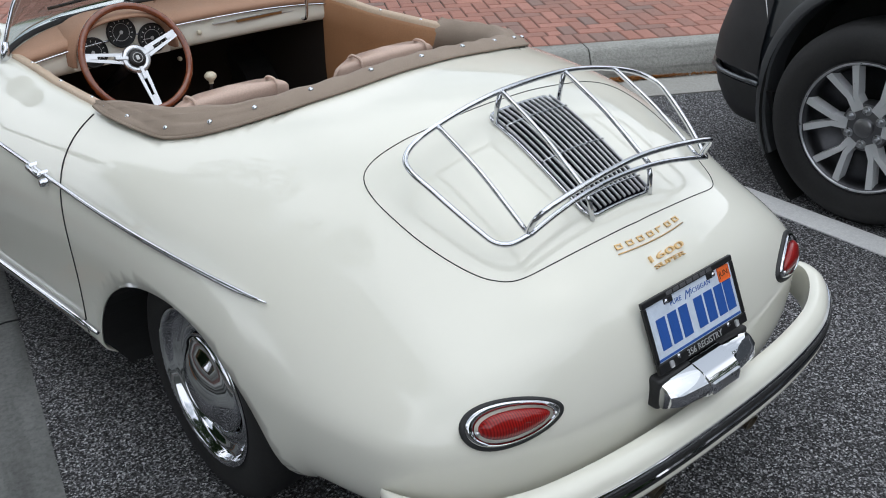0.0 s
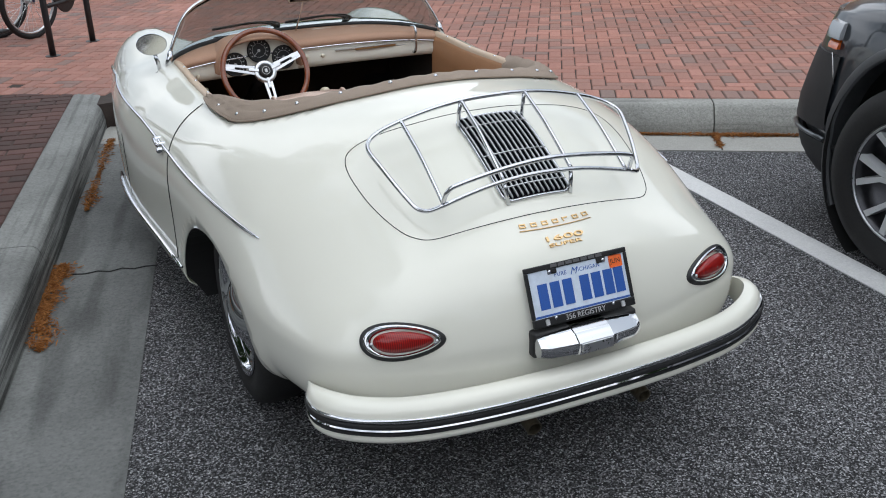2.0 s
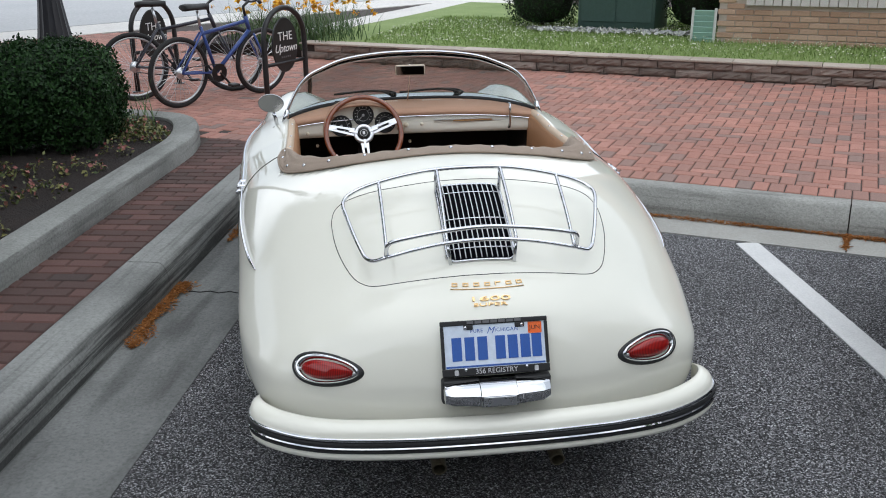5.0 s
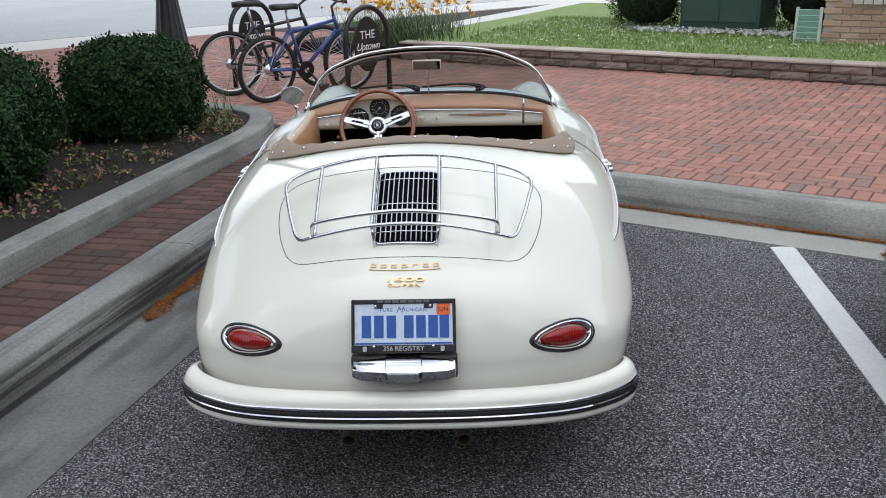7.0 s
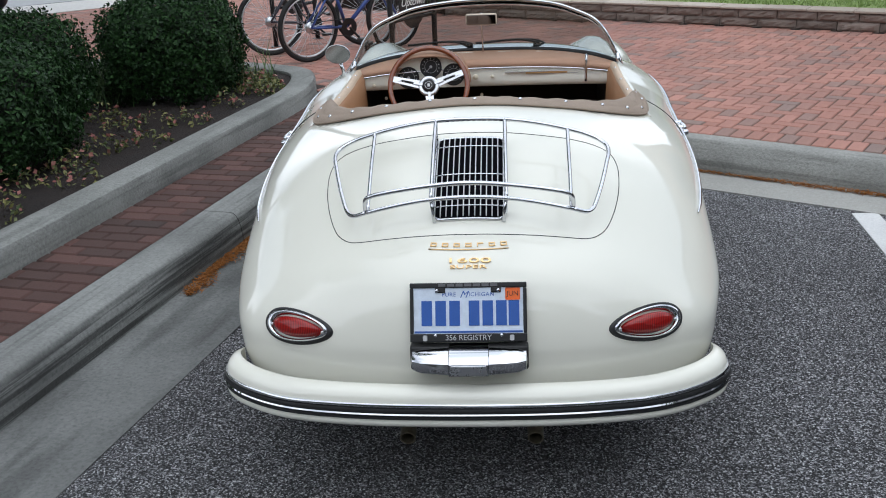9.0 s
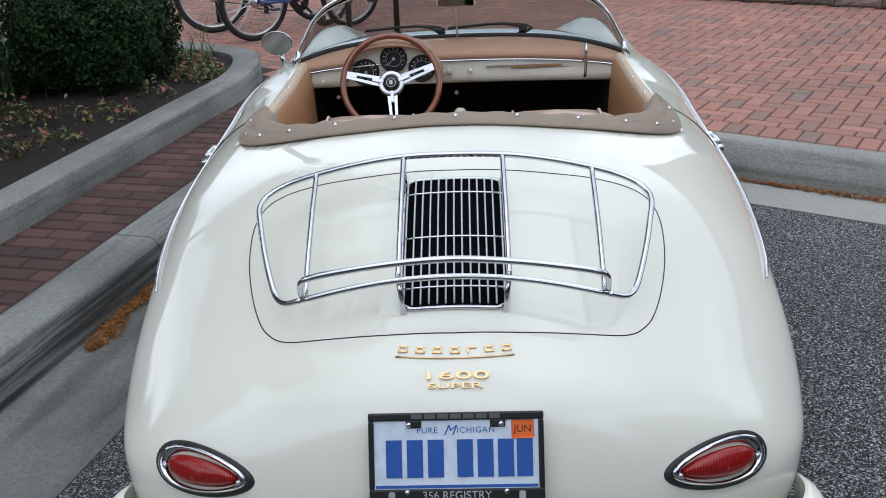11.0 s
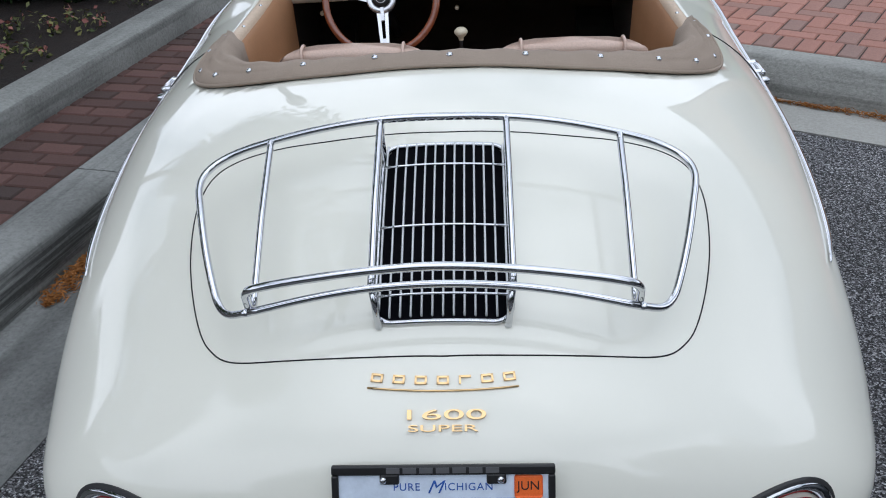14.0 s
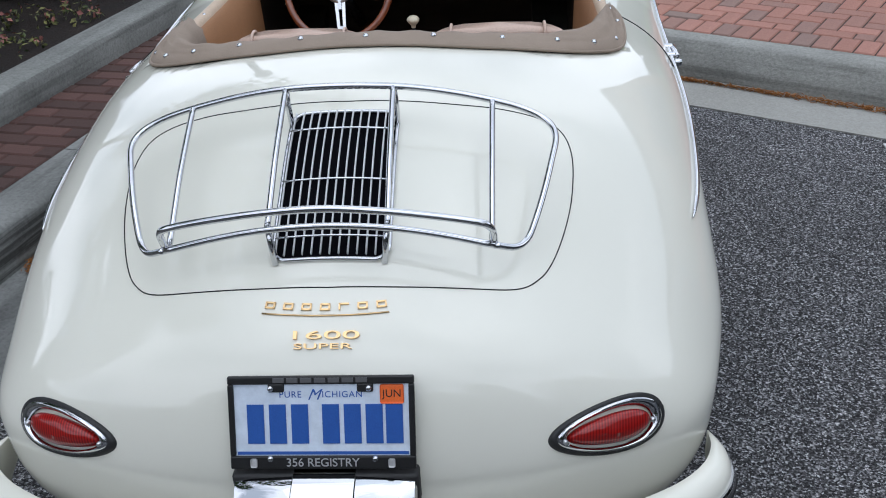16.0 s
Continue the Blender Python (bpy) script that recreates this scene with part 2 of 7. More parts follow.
def leaf_material(name, dark, pale, rough=0.5):
    m = material(name, dark, rough, Specular_IOR_Level=0.25)
    g = m.node_tree.nodes.new("ShaderNodeNewGeometry")
    base(m, ramp(m, g.outputs["Random Per Island"], [(0.0, dark), (1.0, pale)]).outputs[0])
    return m


BOX_LEAF = leaf_material("boxwood_leaf", (0.004, 0.016, 0.004), (0.022, 0.062, 0.013), 0.6)
GRASS = leaf_material("lawn_grass", (0.14, 0.22, 0.055), (0.33, 0.43, 0.15))
CLOVER = leaf_material("clover_flower", (0.55, 0.58, 0.42), (0.78, 0.78, 0.66))
BLADE = leaf_material("strap_leaf", (0.045, 0.09, 0.03), (0.13, 0.20, 0.08))
HERB = leaf_material("bedding_leaf", (0.05, 0.075, 0.028), (0.22, 0.21, 0.075))
HERB_RED = leaf_material("bedding_flower", (0.16, 0.05, 0.045), (0.36, 0.16, 0.13))
LILY = leaf_material("lily_flower", (0.65, 0.26, 0.02), (0.85, 0.55, 0.06))
GRAVEL = leaf_material("white_gravel", (0.33, 0.33, 0.34), (0.62, 0.62, 0.62), 0.9)
NEEDLE = leaf_material("fallen_needles", (0.20, 0.075, 0.022), (0.42, 0.19, 0.06), 0.9)


# ---- mesh helpers ----
def mesh_object(name, verts, faces, mat, parent=None, label="", smooth=True):
    me = bpy.data.meshes.new(name)
    me.from_pydata([tuple(v) for v in verts], [], [tuple(f) for f in faces])
    me.materials.append(mat)
    if smooth:
        me.polygons.foreach_set("use_smooth", [True] * len(me.polygons))
    me.update()
    ob = new(name, me)
    ob.parent = parent
    if label:
        ob["label"] = label
    return ob


def part(name, bm, mat, parent=None, label="", smooth=False, angle=None):
    bmesh.ops.recalc_face_normals(bm, faces=bm.faces)
    me = bpy.data.meshes.new(name)
    for f in bm.faces:
        f.smooth = smooth
    if smooth and angle:
        for e in bm.edges:
            if len(e.link_faces) == 2 and e.calc_face_angle(0) > radians(angle):
                e.smooth = False
    bm.to_mesh(me)
    bm.free()
    me.materials.append(mat)
    ob = new(name, me)
    ob.parent = parent
    if label:
        ob["label"] = label
    return ob


def thing(name, label, category, place=None, group="", kind=""):
    ob = new(name)
    ob.empty_display_size = 0.1
    if place is not None:
        ob.matrix_world = place if isinstance(place, Matrix) else Matrix.Translation(place)
    return tagged(ob, label, category, group, kind)


def box(bm, lo, hi, bevel=0.0, m=None, segments=2):
    """A box between two corners, its edges rounded."""
    v = bmesh.ops.create_cube(bm, size=1)["verts"]
    lo, hi = Vector(lo), Vector(hi)
    for p in v:
        p.co = Vector([lo[i] + (p.co[i] + 0.5) * (hi[i] - lo[i]) for i in range(3)])
    if bevel:
        edges = list({e for p in v for e in p.link_edges})
        v = bmesh.ops.bevel(bm, geom=edges, offset=bevel, segments=segments, affect="EDGES", profile=0.5)["verts"]
        v = list({w for w in v})
    if m is not None:
        done = set()
        stack = list(v)
        while stack:
            w = stack.pop()
            if w in done:
                continue
            done.add(w)
            stack += [e.other_vert(w) for e in w.link_edges]
        for w in done:
            w.co = m @ w.co
    return bm


def tube(bm, path, r, sides=10, closed=False, flat=1.0, caps=True):
    """A round bar of radius r (a number, or one for each point) along a path."""
    path = [Vector(p) for p in path]
    n = len(path)
    rings, up = [], None
    for i, p in enumerate(path):
        a = path[i - 1] if (i or closed) else p
        b = path[(i + 1) % n] if (i < n - 1 or closed) else p
        d = (b - a).normalized()
        if up is None:
            up = Vector((0, 0, 1)) if abs(d.z) < 0.9 else Vector((1, 0, 0))
        side = d.cross(up).normalized()
        up = side.cross(d).normalized()
        ri = r[i] if isinstance(r, (list, tuple)) else r
        rings.append([bm.verts.new(p + side * (ri * math.cos(t)) + up * (ri * flat * math.sin(t))) for t in (2 * math.pi * k / sides for k in range(sides))])
    for i in range(n if closed else n - 1):
        a, b = rings[i], rings[(i + 1) % n]
        for k in range(sides):
            bm.faces.new((a[k], a[(k + 1) % sides], b[(k + 1) % sides], b[k]))
    if caps and not closed:
        bm.faces.new(rings[0][::-1])
        bm.faces.new(rings[-1])
    return bm


def smooth_path(points, steps=8, closed=False):
    """Catmull-Rom through the points."""
    p = [Vector(q) for q in points]
    n, out = len(p), []
    for i in range(n if closed else n - 1):
        a = p[i - 1] if (i or closed) else p[0] * 2 - p[1]
        b, c = p[i], p[(i + 1) % n]
        d = p[(i + 2) % n] if (i + 2 < n or closed) else p[-1] * 2 - p[-2]
        for k in range(steps):
            t = k / steps
            out.append(0.5 * (2 * b + (c - a) * t + (2 * a - 5 * b + 4 * c - d) * t * t + (3 * b - a - 3 * c + d) * t ** 3))
    if not closed:
        out.append(p[-1])
    return out


def lathe(bm, profile, sides=48, m=None):
    """Turns (radius, height) pairs round the local z axis."""
    m = m or Matrix()
    rings = []
    for r, h in profile:
        if r < 1e-6:
            rings.append([bm.verts.new(m @ Vector((0, 0, h)))])
        else:
            rings.append([bm.verts.new(m @ Vector((r * math.cos(t), r * math.sin(t), h))) for t in (2 * math.pi * k / sides for k in range(sides))])
    for a, b in zip(rings, rings[1:]):
        for k in range(sides):
            q = [a[k % len(a)], a[(k + 1) % len(a)], b[(k + 1) % len(b)], b[k % len(b)]]
            q = list(dict.fromkeys(q))
            if len(q) > 2:
                bm.faces.new(q)
    return bm


def slab(bm, outline, z0, z1, bevel=0.0):
    """A flat-topped prism over an outline of (x, y)."""
    top = [bm.verts.new((x, y, z1)) for x, y in outline]
    low = [bm.verts.new((x, y, z0)) for x, y in outline]
    f = bm.faces.new(top)
    bm.faces.new(low[::-1])
    n = len(outline)
    for i in range(n):
        bm.faces.new((top[i], low[i], low[(i + 1) % n], top[(i + 1) % n]))
    if bevel:
        bmesh.ops.bevel(bm, geom=list(f.edges), offset=bevel, segments=3, affect="EDGES", profile=0.5)
    return bm


def sweep(bm, path, section):
    """Sweeps a closed section of (across, z) along a plan path of (x, y); across is to the right of the way."""
    n, rings = len(path), []
    for i, p in enumerate(path):
        a, b = Vector(path[max(i - 1, 0)]), Vector(path[min(i + 1, n - 1)])
        d = (b - a).normalized()
        right = Vector((d.y, -d.x))
        rings.append([bm.verts.new((p[0] + right.x * s, p[1] + right.y * s, z)) for s, z in section])
    for a, b in zip(rings, rings[1:]):
        for k in range(len(section)):
            j = (k + 1) % len(section)
            bm.faces.new((a[k], a[j], b[j], b[k]))
    bm.faces.new(rings[0])
    bm.faces.new(rings[-1][::-1])
    return bm


def lettering(name, text, size, mat, parent, m, thick=0.001, spread=1.0, shear=0.0, label=""):
    """Raised letters, centred on m's origin in its x-y plane."""
    c = bpy.data.curves.new(name, "FONT")
    c.body, c.size, c.extrude, c.shear = text, size, thick, shear
    c.align_x, c.align_y, c.space_character = "CENTER", "CENTER", spread
    ob = bpy.data.objects.new(name, c)
    scene.collection.objects.link(ob)
    bpy.context.view_layer.update()
    me = bpy.data.meshes.new_from_object(ob.evaluated_get(bpy.context.evaluated_depsgraph_get()))
    bpy.data.objects.remove(ob)
    me.name = name
    me.transform(m)
    me.materials.clear()
    me.materials.append(mat)
    out = new(name, me)
    out.parent = parent
    if label:
        out["label"] = label
    return out


# ---- the ground, kerbs and pavement ----
PAVE = 0.17
ALONG = Vector((0.855, -0.518))          # along the kerb ahead, to the right
AWAY = Vector((0.518, 0.855))            # from that kerb towards the lawn
CORNER = Vector((-0.735, 3.56))          # where both kerbs meet
SIDE = Vector((0.2102, 0.9777))          # along the kerb of the planted island
SIDE_LEFT = Vector((-0.9777, 0.2102))


def plan(u, v):
    """A place on the plaza: u along the kerb ahead from the corner, v away from it."""
    p = CORNER + ALONG * u + AWAY * v
    return p.x, p.y


def isle(u, v):
    """A place on the island: u along its kerb from the corner (towards the street: minus), v to its left."""
    p = CORNER + SIDE * u + SIDE_LEFT * v
    return p.x, p.y


gm = bmesh.new()
N = 24
for i in range(N + 1):
    for j in range(N + 1):
        gm.verts.new(((i / N - 0.5) * 800, (j / N - 0.5) * 800, 0))
gm.verts.ensure_lookup_table()
for i in range(N):
    for j in range(N):
        a = i * (N + 1) + j
        gm.faces.new([gm.verts[k] for k in (a, a + N + 1, a + N + 2, a + 1)])
ground = tagged(part("ground", gm, ASPHALT), "dark grey worn asphalt of the parking bays", "asphalt", kind="structure")

bm = slab(bmesh.new(), [isle(-14, 0.2), isle(0.0, 0.2), plan(0.05, 0.12), plan(24, 0.12), plan(24, 7.5), plan(9, 18), plan(-14, 16), isle(-14, 18)], -0.2, PAVE - 0.004)
tagged(part("pavement", bm, JOINT), "sand-jointed bed under the red brick plaza", "pavement", kind="structure")

KERB = [(0.0, -0.2), (0.0, 0.02), (-0.012, 0.08), (-0.05, PAVE - 0.05), (-0.065, PAVE - 0.02), (-0.085, PAVE - 0.003), (-0.10, PAVE + 0.003), (-0.21, PAVE + 0.004), (-0.225, PAVE - 0.004), (-0.225, -0.2)]


ISLE_BASE = 0.06
STEEP = [(0.0, -0.2), (0.0, 0.05), (-0.006, 0.10), (-0.016, PAVE - 0.035), (-0.026, PAVE - 0.014), (-0.042, PAVE - 0.001), (-0.06, PAVE + 0.003), (-0.215, PAVE + 0.004), (-0.228, PAVE - 0.004), (-0.228, -0.2)]


def kerb_run(name, where, marks, label, mat, profile=KERB, base=0.0):
    """Kerb stones between the joints in marks."""
    for a, b in zip(marks, marks[1:]):
        n = max(2, int(abs(b - a) / 0.25))
        path = [where(a + 0.004 + (b - a - 0.008) * i / n, base) for i in range(n + 1)]
        tagged(part(name, sweep(bmesh.new(), path, profile), mat, smooth=True, angle=35), label, "kerb", "kerb stones", "structure")


kerb_run("kerb", plan, [0.02, 1.6, 3.95, 7.0, 10.0, 13.0, 16.0, 20.0, 24.0], "weathered concrete kerb in front of the cars", CONCRETE)
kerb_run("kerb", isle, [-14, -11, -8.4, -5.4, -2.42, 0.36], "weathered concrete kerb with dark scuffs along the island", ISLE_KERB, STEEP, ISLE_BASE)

bm = slab(bmesh.new(), [isle(-14, -0.39), isle(-0.35, -0.39), plan(0.25, -0.2), isle(0.0, 0.09), isle(-14, 0.09)], -0.1, 0.004)
tagged(part("gutter", bm, ISLE_APRON), "grey stained concrete gutter beside the island, toned darker for shade", "gutter", kind="structure")
bm = slab(bmesh.new(), [plan(-0.05, 0.03), plan(-0.05, -0.35), plan(24, -0.35), plan(24, 0.03)], -0.1, 0.006)
tagged(part("gutter", bm, APRON), "pale stained concrete gutter along the kerb ahead", "gutter", kind="structure")
for where, marks in ((isle, (-2.40, -5.4)), (plan, (3.95, 7.0))):
    for u in marks:
        path = [where(u + 0.012 * math.sin(9 * i), -0.40 + 0.052 * i if where is isle else -0.34 + 0.037 * i) for i in range(10)]
        bm = bmesh.new()
        tube(bm, [(x, y, 0.006) for x, y in path], 0.005, 6, flat=0.5)
        tagged(part("gutter_joint", bm, GAP), "dark open joint across the gutter", "joint", kind="structure")


def stripe(y):
    return 1.80 + 0.067 * (y + 0.34)


bm = bmesh.new()
left = [(stripe(y), y) for y in (1.48, 0.5, -0.5, -1.5, -3.0, -4.2)]
slab(bm, left + [(x + 0.135, y) for x, y in left[::-1]], -0.02, 0.005)
tagged(part("bay_line", bm, LINE), "worn white painted parking bay line on asphalt", "road marking", kind="structure")

# the planted island
ISLE_IN = 0.72
bend = [Vector(isle(-0.85, ISLE_IN)), Vector(isle(0.05, ISLE_IN + 0.02)), Vector(isle(0.75, ISLE_IN + 0.28)), Vector(isle(1.0, ISLE_IN + 0.75)), Vector(isle(1.12, ISLE_IN + 1.4)), Vector(isle(1.2, ISLE_IN + 3.6))]
rim = [Vector(isle(-14 + 0.5 * i, ISLE_IN)) for i in range(0, 26)] + [q.to_2d() for q in smooth_path([(p.x, p.y, 0) for p in bend], 7)]
PLANT = 0.31
PKERB = [(0.0, 0.1), (0.0, PLANT - 0.03), (-0.012, PLANT - 0.008), (-0.03, PLANT), (-0.18, PLANT), (-0.198, PLANT - 0.012), (-0.205, 0.1)]
tagged(part("planter_kerb", sweep(bmesh.new(), rim, PKERB), PLANTER, smooth=True, angle=35), "raised concrete edging round the planted island", "kerb", kind="structure")
inner = []
for i, p in enumerate(rim):
    d = (rim[min(i + 1, len(rim) - 1)] - rim[max(i - 1, 0)]).normalized()
    inner.append((p.x - d.y * 0.19, p.y + d.x * 0.19))
bm = slab(bmesh.new(), inner + [isle(1.2, 6.0), isle(-14, 6.0)], 0.05, PLANT - 0.035)
tagged(part("planting_bed", bm, SOIL), "dark brown mulch of the island bed", "soil", kind="structure")

# low wall of split-faced blocks at the lawn
WALL_V = 4.60
LAWN = 0.40
WALL_U = -2.75
bm = slab(bmesh.new(), [plan(WALL_U, WALL_V + 0.02), plan(24, WALL_V + 0.02), plan(24, WALL_V + 0.22), plan(WALL_U, WALL_V + 0.22)], 0.0, LAWN - 0.05)
garden_wall = tagged(part("garden_wall", bm, JOINT), "low brown split-faced block wall with pale cap stones", "wall", kind="structure")


def lawn_z(u, v):
    return LAWN - 0.045 + 0.006 * math.sin(1.7 * u + v)


bm = bmesh.new()
lv = [[bm.verts.new((*plan(WALL_U + u * 1.3, WALL_V + 0.2 + v * 0.7), lawn_z(u, v) + 0.07 * min(0.7 * v, 1.05))) for v in range(9)] for u in range(20)]
for u in range(19):
    for v in range(8):
        bm.faces.new((lv[u][v], lv[u + 1][v], lv[u + 1][v + 1], lv[u][v + 1]))
tagged(part("lawn", bm, mottled("lawn_soil", (0.15, 0.22, 0.06), (0.24, 0.31, 0.11), 2, 0.95, 0.6, 60), smooth=True), "green lawn with white clover behind the wall", "lawn", kind="structure")

# street beyond the plaza
bm = slab(bmesh.new(), [(-60, -30.0), (-60, 80), (60, 80), (40, 45), (-3.3, 13.1), (-6.53, 10.6), (-9, 8.4), (-16, 1.0), (-22, -8)], 0.0, PAVE + 0.012)
tagged(part("far_footway", bm, WALK), "pale concrete edge strip along the far street", "kerb", kind="structure")
bm = slab(bmesh.new(), [(-70, -28), (-70, 90), (60, 90), (38, 47), (-3.6, 14.6), (-7.6, 11.6), (-10.5, 8.9), (-17.5, 1.5), (-23.5, -7)], 0.0, PAVE + 0.02)
tagged(part("far_street", bm, STREET), "light grey street surface beyond the plaza", "road", kind="structure")

# unseen plain walls, added at the back and side to darken low reflections
BACKDROP = mottled("backdrop_render", (0.10, 0.105, 0.095), (0.16, 0.165, 0.15), 0.4, 0.9, 0.3, 8)
for name, lo, hi in (("wall_south", (-24, -20.4, 0), (30, -20, 5.5)), ("wall_west", (-24.4, -20, 0), (-24, 6, 6.5))):
    tagged(part(name, box(bmesh.new(), lo, hi, 0.02), BACKDROP), "plain grey unseen wall added to darken the low reflections", "wall", kind="structure")


# ---- shape of the cream roadster's shell ----
def table(knots, spread=0.05):
    """A smooth odd curve through (s, value) knots, from s = 0 on."""
    ks = np.array([k for k, _ in knots])
    vs = np.array([v for _, v in knots])
    h, d = np.diff(ks), np.diff(vs) / np.diff(ks)
    t = np.zeros(len(ks))
    t[1:-1] = np.where(d[:-1] * d[1:] > 0, 2 * d[:-1] * d[1:] / (d[:-1] + d[1:] + 1e-12), 0)
    t[0], t[-1] = d[0], d[-1]
    s = np.linspace(0, ks[-1], 900)
    i = np.clip(np.searchsorted(ks, s, "right") - 1, 0, len(h) - 1)
    q = (s - ks[i]) / h[i]
    v = (2 * q**3 - 3 * q**2 + 1) * vs[i] + (q**3 - 2 * q**2 + q) * h[i] * t[i] + (3 * q**2 - 2 * q**3) * vs[i + 1] + (q**3 - q**2) * h[i] * t[i + 1]
    full = np.concatenate([-v[:0:-1], v, 2 * v[-1] - v[-2::-1]])
    step = s[1]
    k = np.arange(-int(3 * spread / step), int(3 * spread / step) + 1) * step
    w = np.exp(-0.5 * (k / spread) ** 2)
    v = np.convolve(full, w / w.sum(), "same")[len(s) - 1:2 * len(s) - 1]
    return lambda x: np.interp(x, s, v)


TAIL, NOSE, MID = -1.06, 2.80, 0.53


def s_of(y):
    return math.sqrt(y - TAIL)


HALF = table([(0, 0), (0.122, 0.264), (0.245, 0.462), (0.332, 0.607), (s_of(-0.85), 0.697), (s_of(-0.7), 0.744), (s_of(-0.5), 0.787), (s_of(-0.2), 0.805), (s_of(0.5), 0.852), (s_of(1.3), 0.90), (s_of(2.0), 0.87), (s_of(2.8), 0.80)])
RISE = table([(0, 0), (0.141, 0.089), (0.274, 0.199), (0.386, 0.257), (0.485, 0.302), (0.6, 0.37), (0.738, 0.455), (s_of(-0.3), 0.489), (s_of(-0.12), 0.488), (s_of(0.3), 0.467), (s_of(0.8), 0.437), (s_of(1.25), 0.42), (s_of(1.6), 0.38), (s_of(2.0), 0.32), (s_of(2.4), 0.24), (s_of(2.8), 0.16)])
DROP = table([(0, 0), (0.10, 0.12), (0.20, 0.20), (0.33, 0.25), (0.55, 0.29), (0.9, 0.313), (1.96, 0.325)])


def envelope(y):
    s = np.sqrt(np.maximum(y - TAIL, 0))
    q = np.clip((y - 1.25) / (NOSE - 1.25), 0, 1)
    g = (1 - q**3.2) ** (1 / 2.3)
    return HALF(s) * g + 1e-6, RISE(s) * g + 1e-6, DROP(s) * g + 1e-6


def shell(x, y, z):
    """Below 0 inside the roadster's shell: a rounded tail, squarer shoulders by the doors, crowned front wings."""
    w, up, down = envelope(y)
    t = np.clip((y + 0.8) / 1.1, 0, 1)
    t = t * t * (3 - 2 * t)
    n = 1.98 - 0.22 * t + 2.0 * np.clip((y - 0.9) / 1.2, 0, 1)
    e = 1.40 + 2.28 * t
    h = np.where(z > MID, (z - MID) / up, (MID - z) / down)
    n = np.where(z > MID, n, np.maximum(n, 4.0))
    f = (np.abs(x) / w) ** n + h ** np.where(z > MID, e, 3.4 + 10.6 * np.clip((y + 0.6) / 0.4, 0, 1)) - 1
    wing = ((np.abs(x) - 0.60) / 0.25) ** 2 + ((y - 1.92) / 0.72) ** 2 + ((z - 0.55) / 0.355) ** 2 - 1
    k = 0.22
    m = np.clip(0.5 + 0.5 * (wing - f) / k, 0, 1)
    f = wing * (1 - m) + f * m - k * m * (1 - m)
    return np.where((y <= TAIL) | (y >= NOSE), 1.0, f)


def cast(origin, way, far=2.0):
    """Where rays from inside leave the shell."""
    o, d = np.asarray(origin, float), np.asarray(way, float)
    lo, hi = np.zeros(d.shape[:-1]), np.full(d.shape[:-1], far)
    for _ in range(30):
        mid = 0.5 * (lo + hi)
        p = o + d * mid[..., None]
        inside = shell(p[..., 0], p[..., 1], p[..., 2]) < 0
        lo, hi = np.where(inside, mid, lo), np.where(inside, hi, mid)
    return o + d * lo[..., None]


def on_top(x, y):
    """The shell's height over (x, y)."""
    return float(cast((x, y, MID), np.array((0, 0, 1.0)))[2])


def on_tail(x, z):
    """The shell's rearmost y at (x, z)."""
    return float(cast((x, -0.3, z), np.array((0, -1.0, 0)))[1])


def on_side(y, z):
    """The shell's half width at (y, z)."""
    return float(cast((0, y, z), np.array((1.0, 0, 0)))[0])


def normal_at(p):
    e = 1e-3
    g = [float(shell(*(np.array(p) + e * np.eye(3)[i])) - shell(*(np.array(p) - e * np.eye(3)[i]))) for i in range(3)]
    return Vector(g).normalized()


def tail_pose(x, z, lift=0.0):
    """A pose on the tail: x to the right, y up the surface, z outwards."""
    p = Vector((x, on_tail(x, z), z))
    n = normal_at(p)
    right = Vector((0, 0, 1)).cross(n).normalized()
    return Matrix.Translation(p + n * lift) @ Matrix((right, n.cross(right), n)).transposed().to_4x4()


COCKPIT = (-0.11, 1.49)
EDGE_X = 0.63
ARCHES = ((-0.125, 0.225, 0.435, 0.39), (1.985, 0.25, 0.40, 0.36))


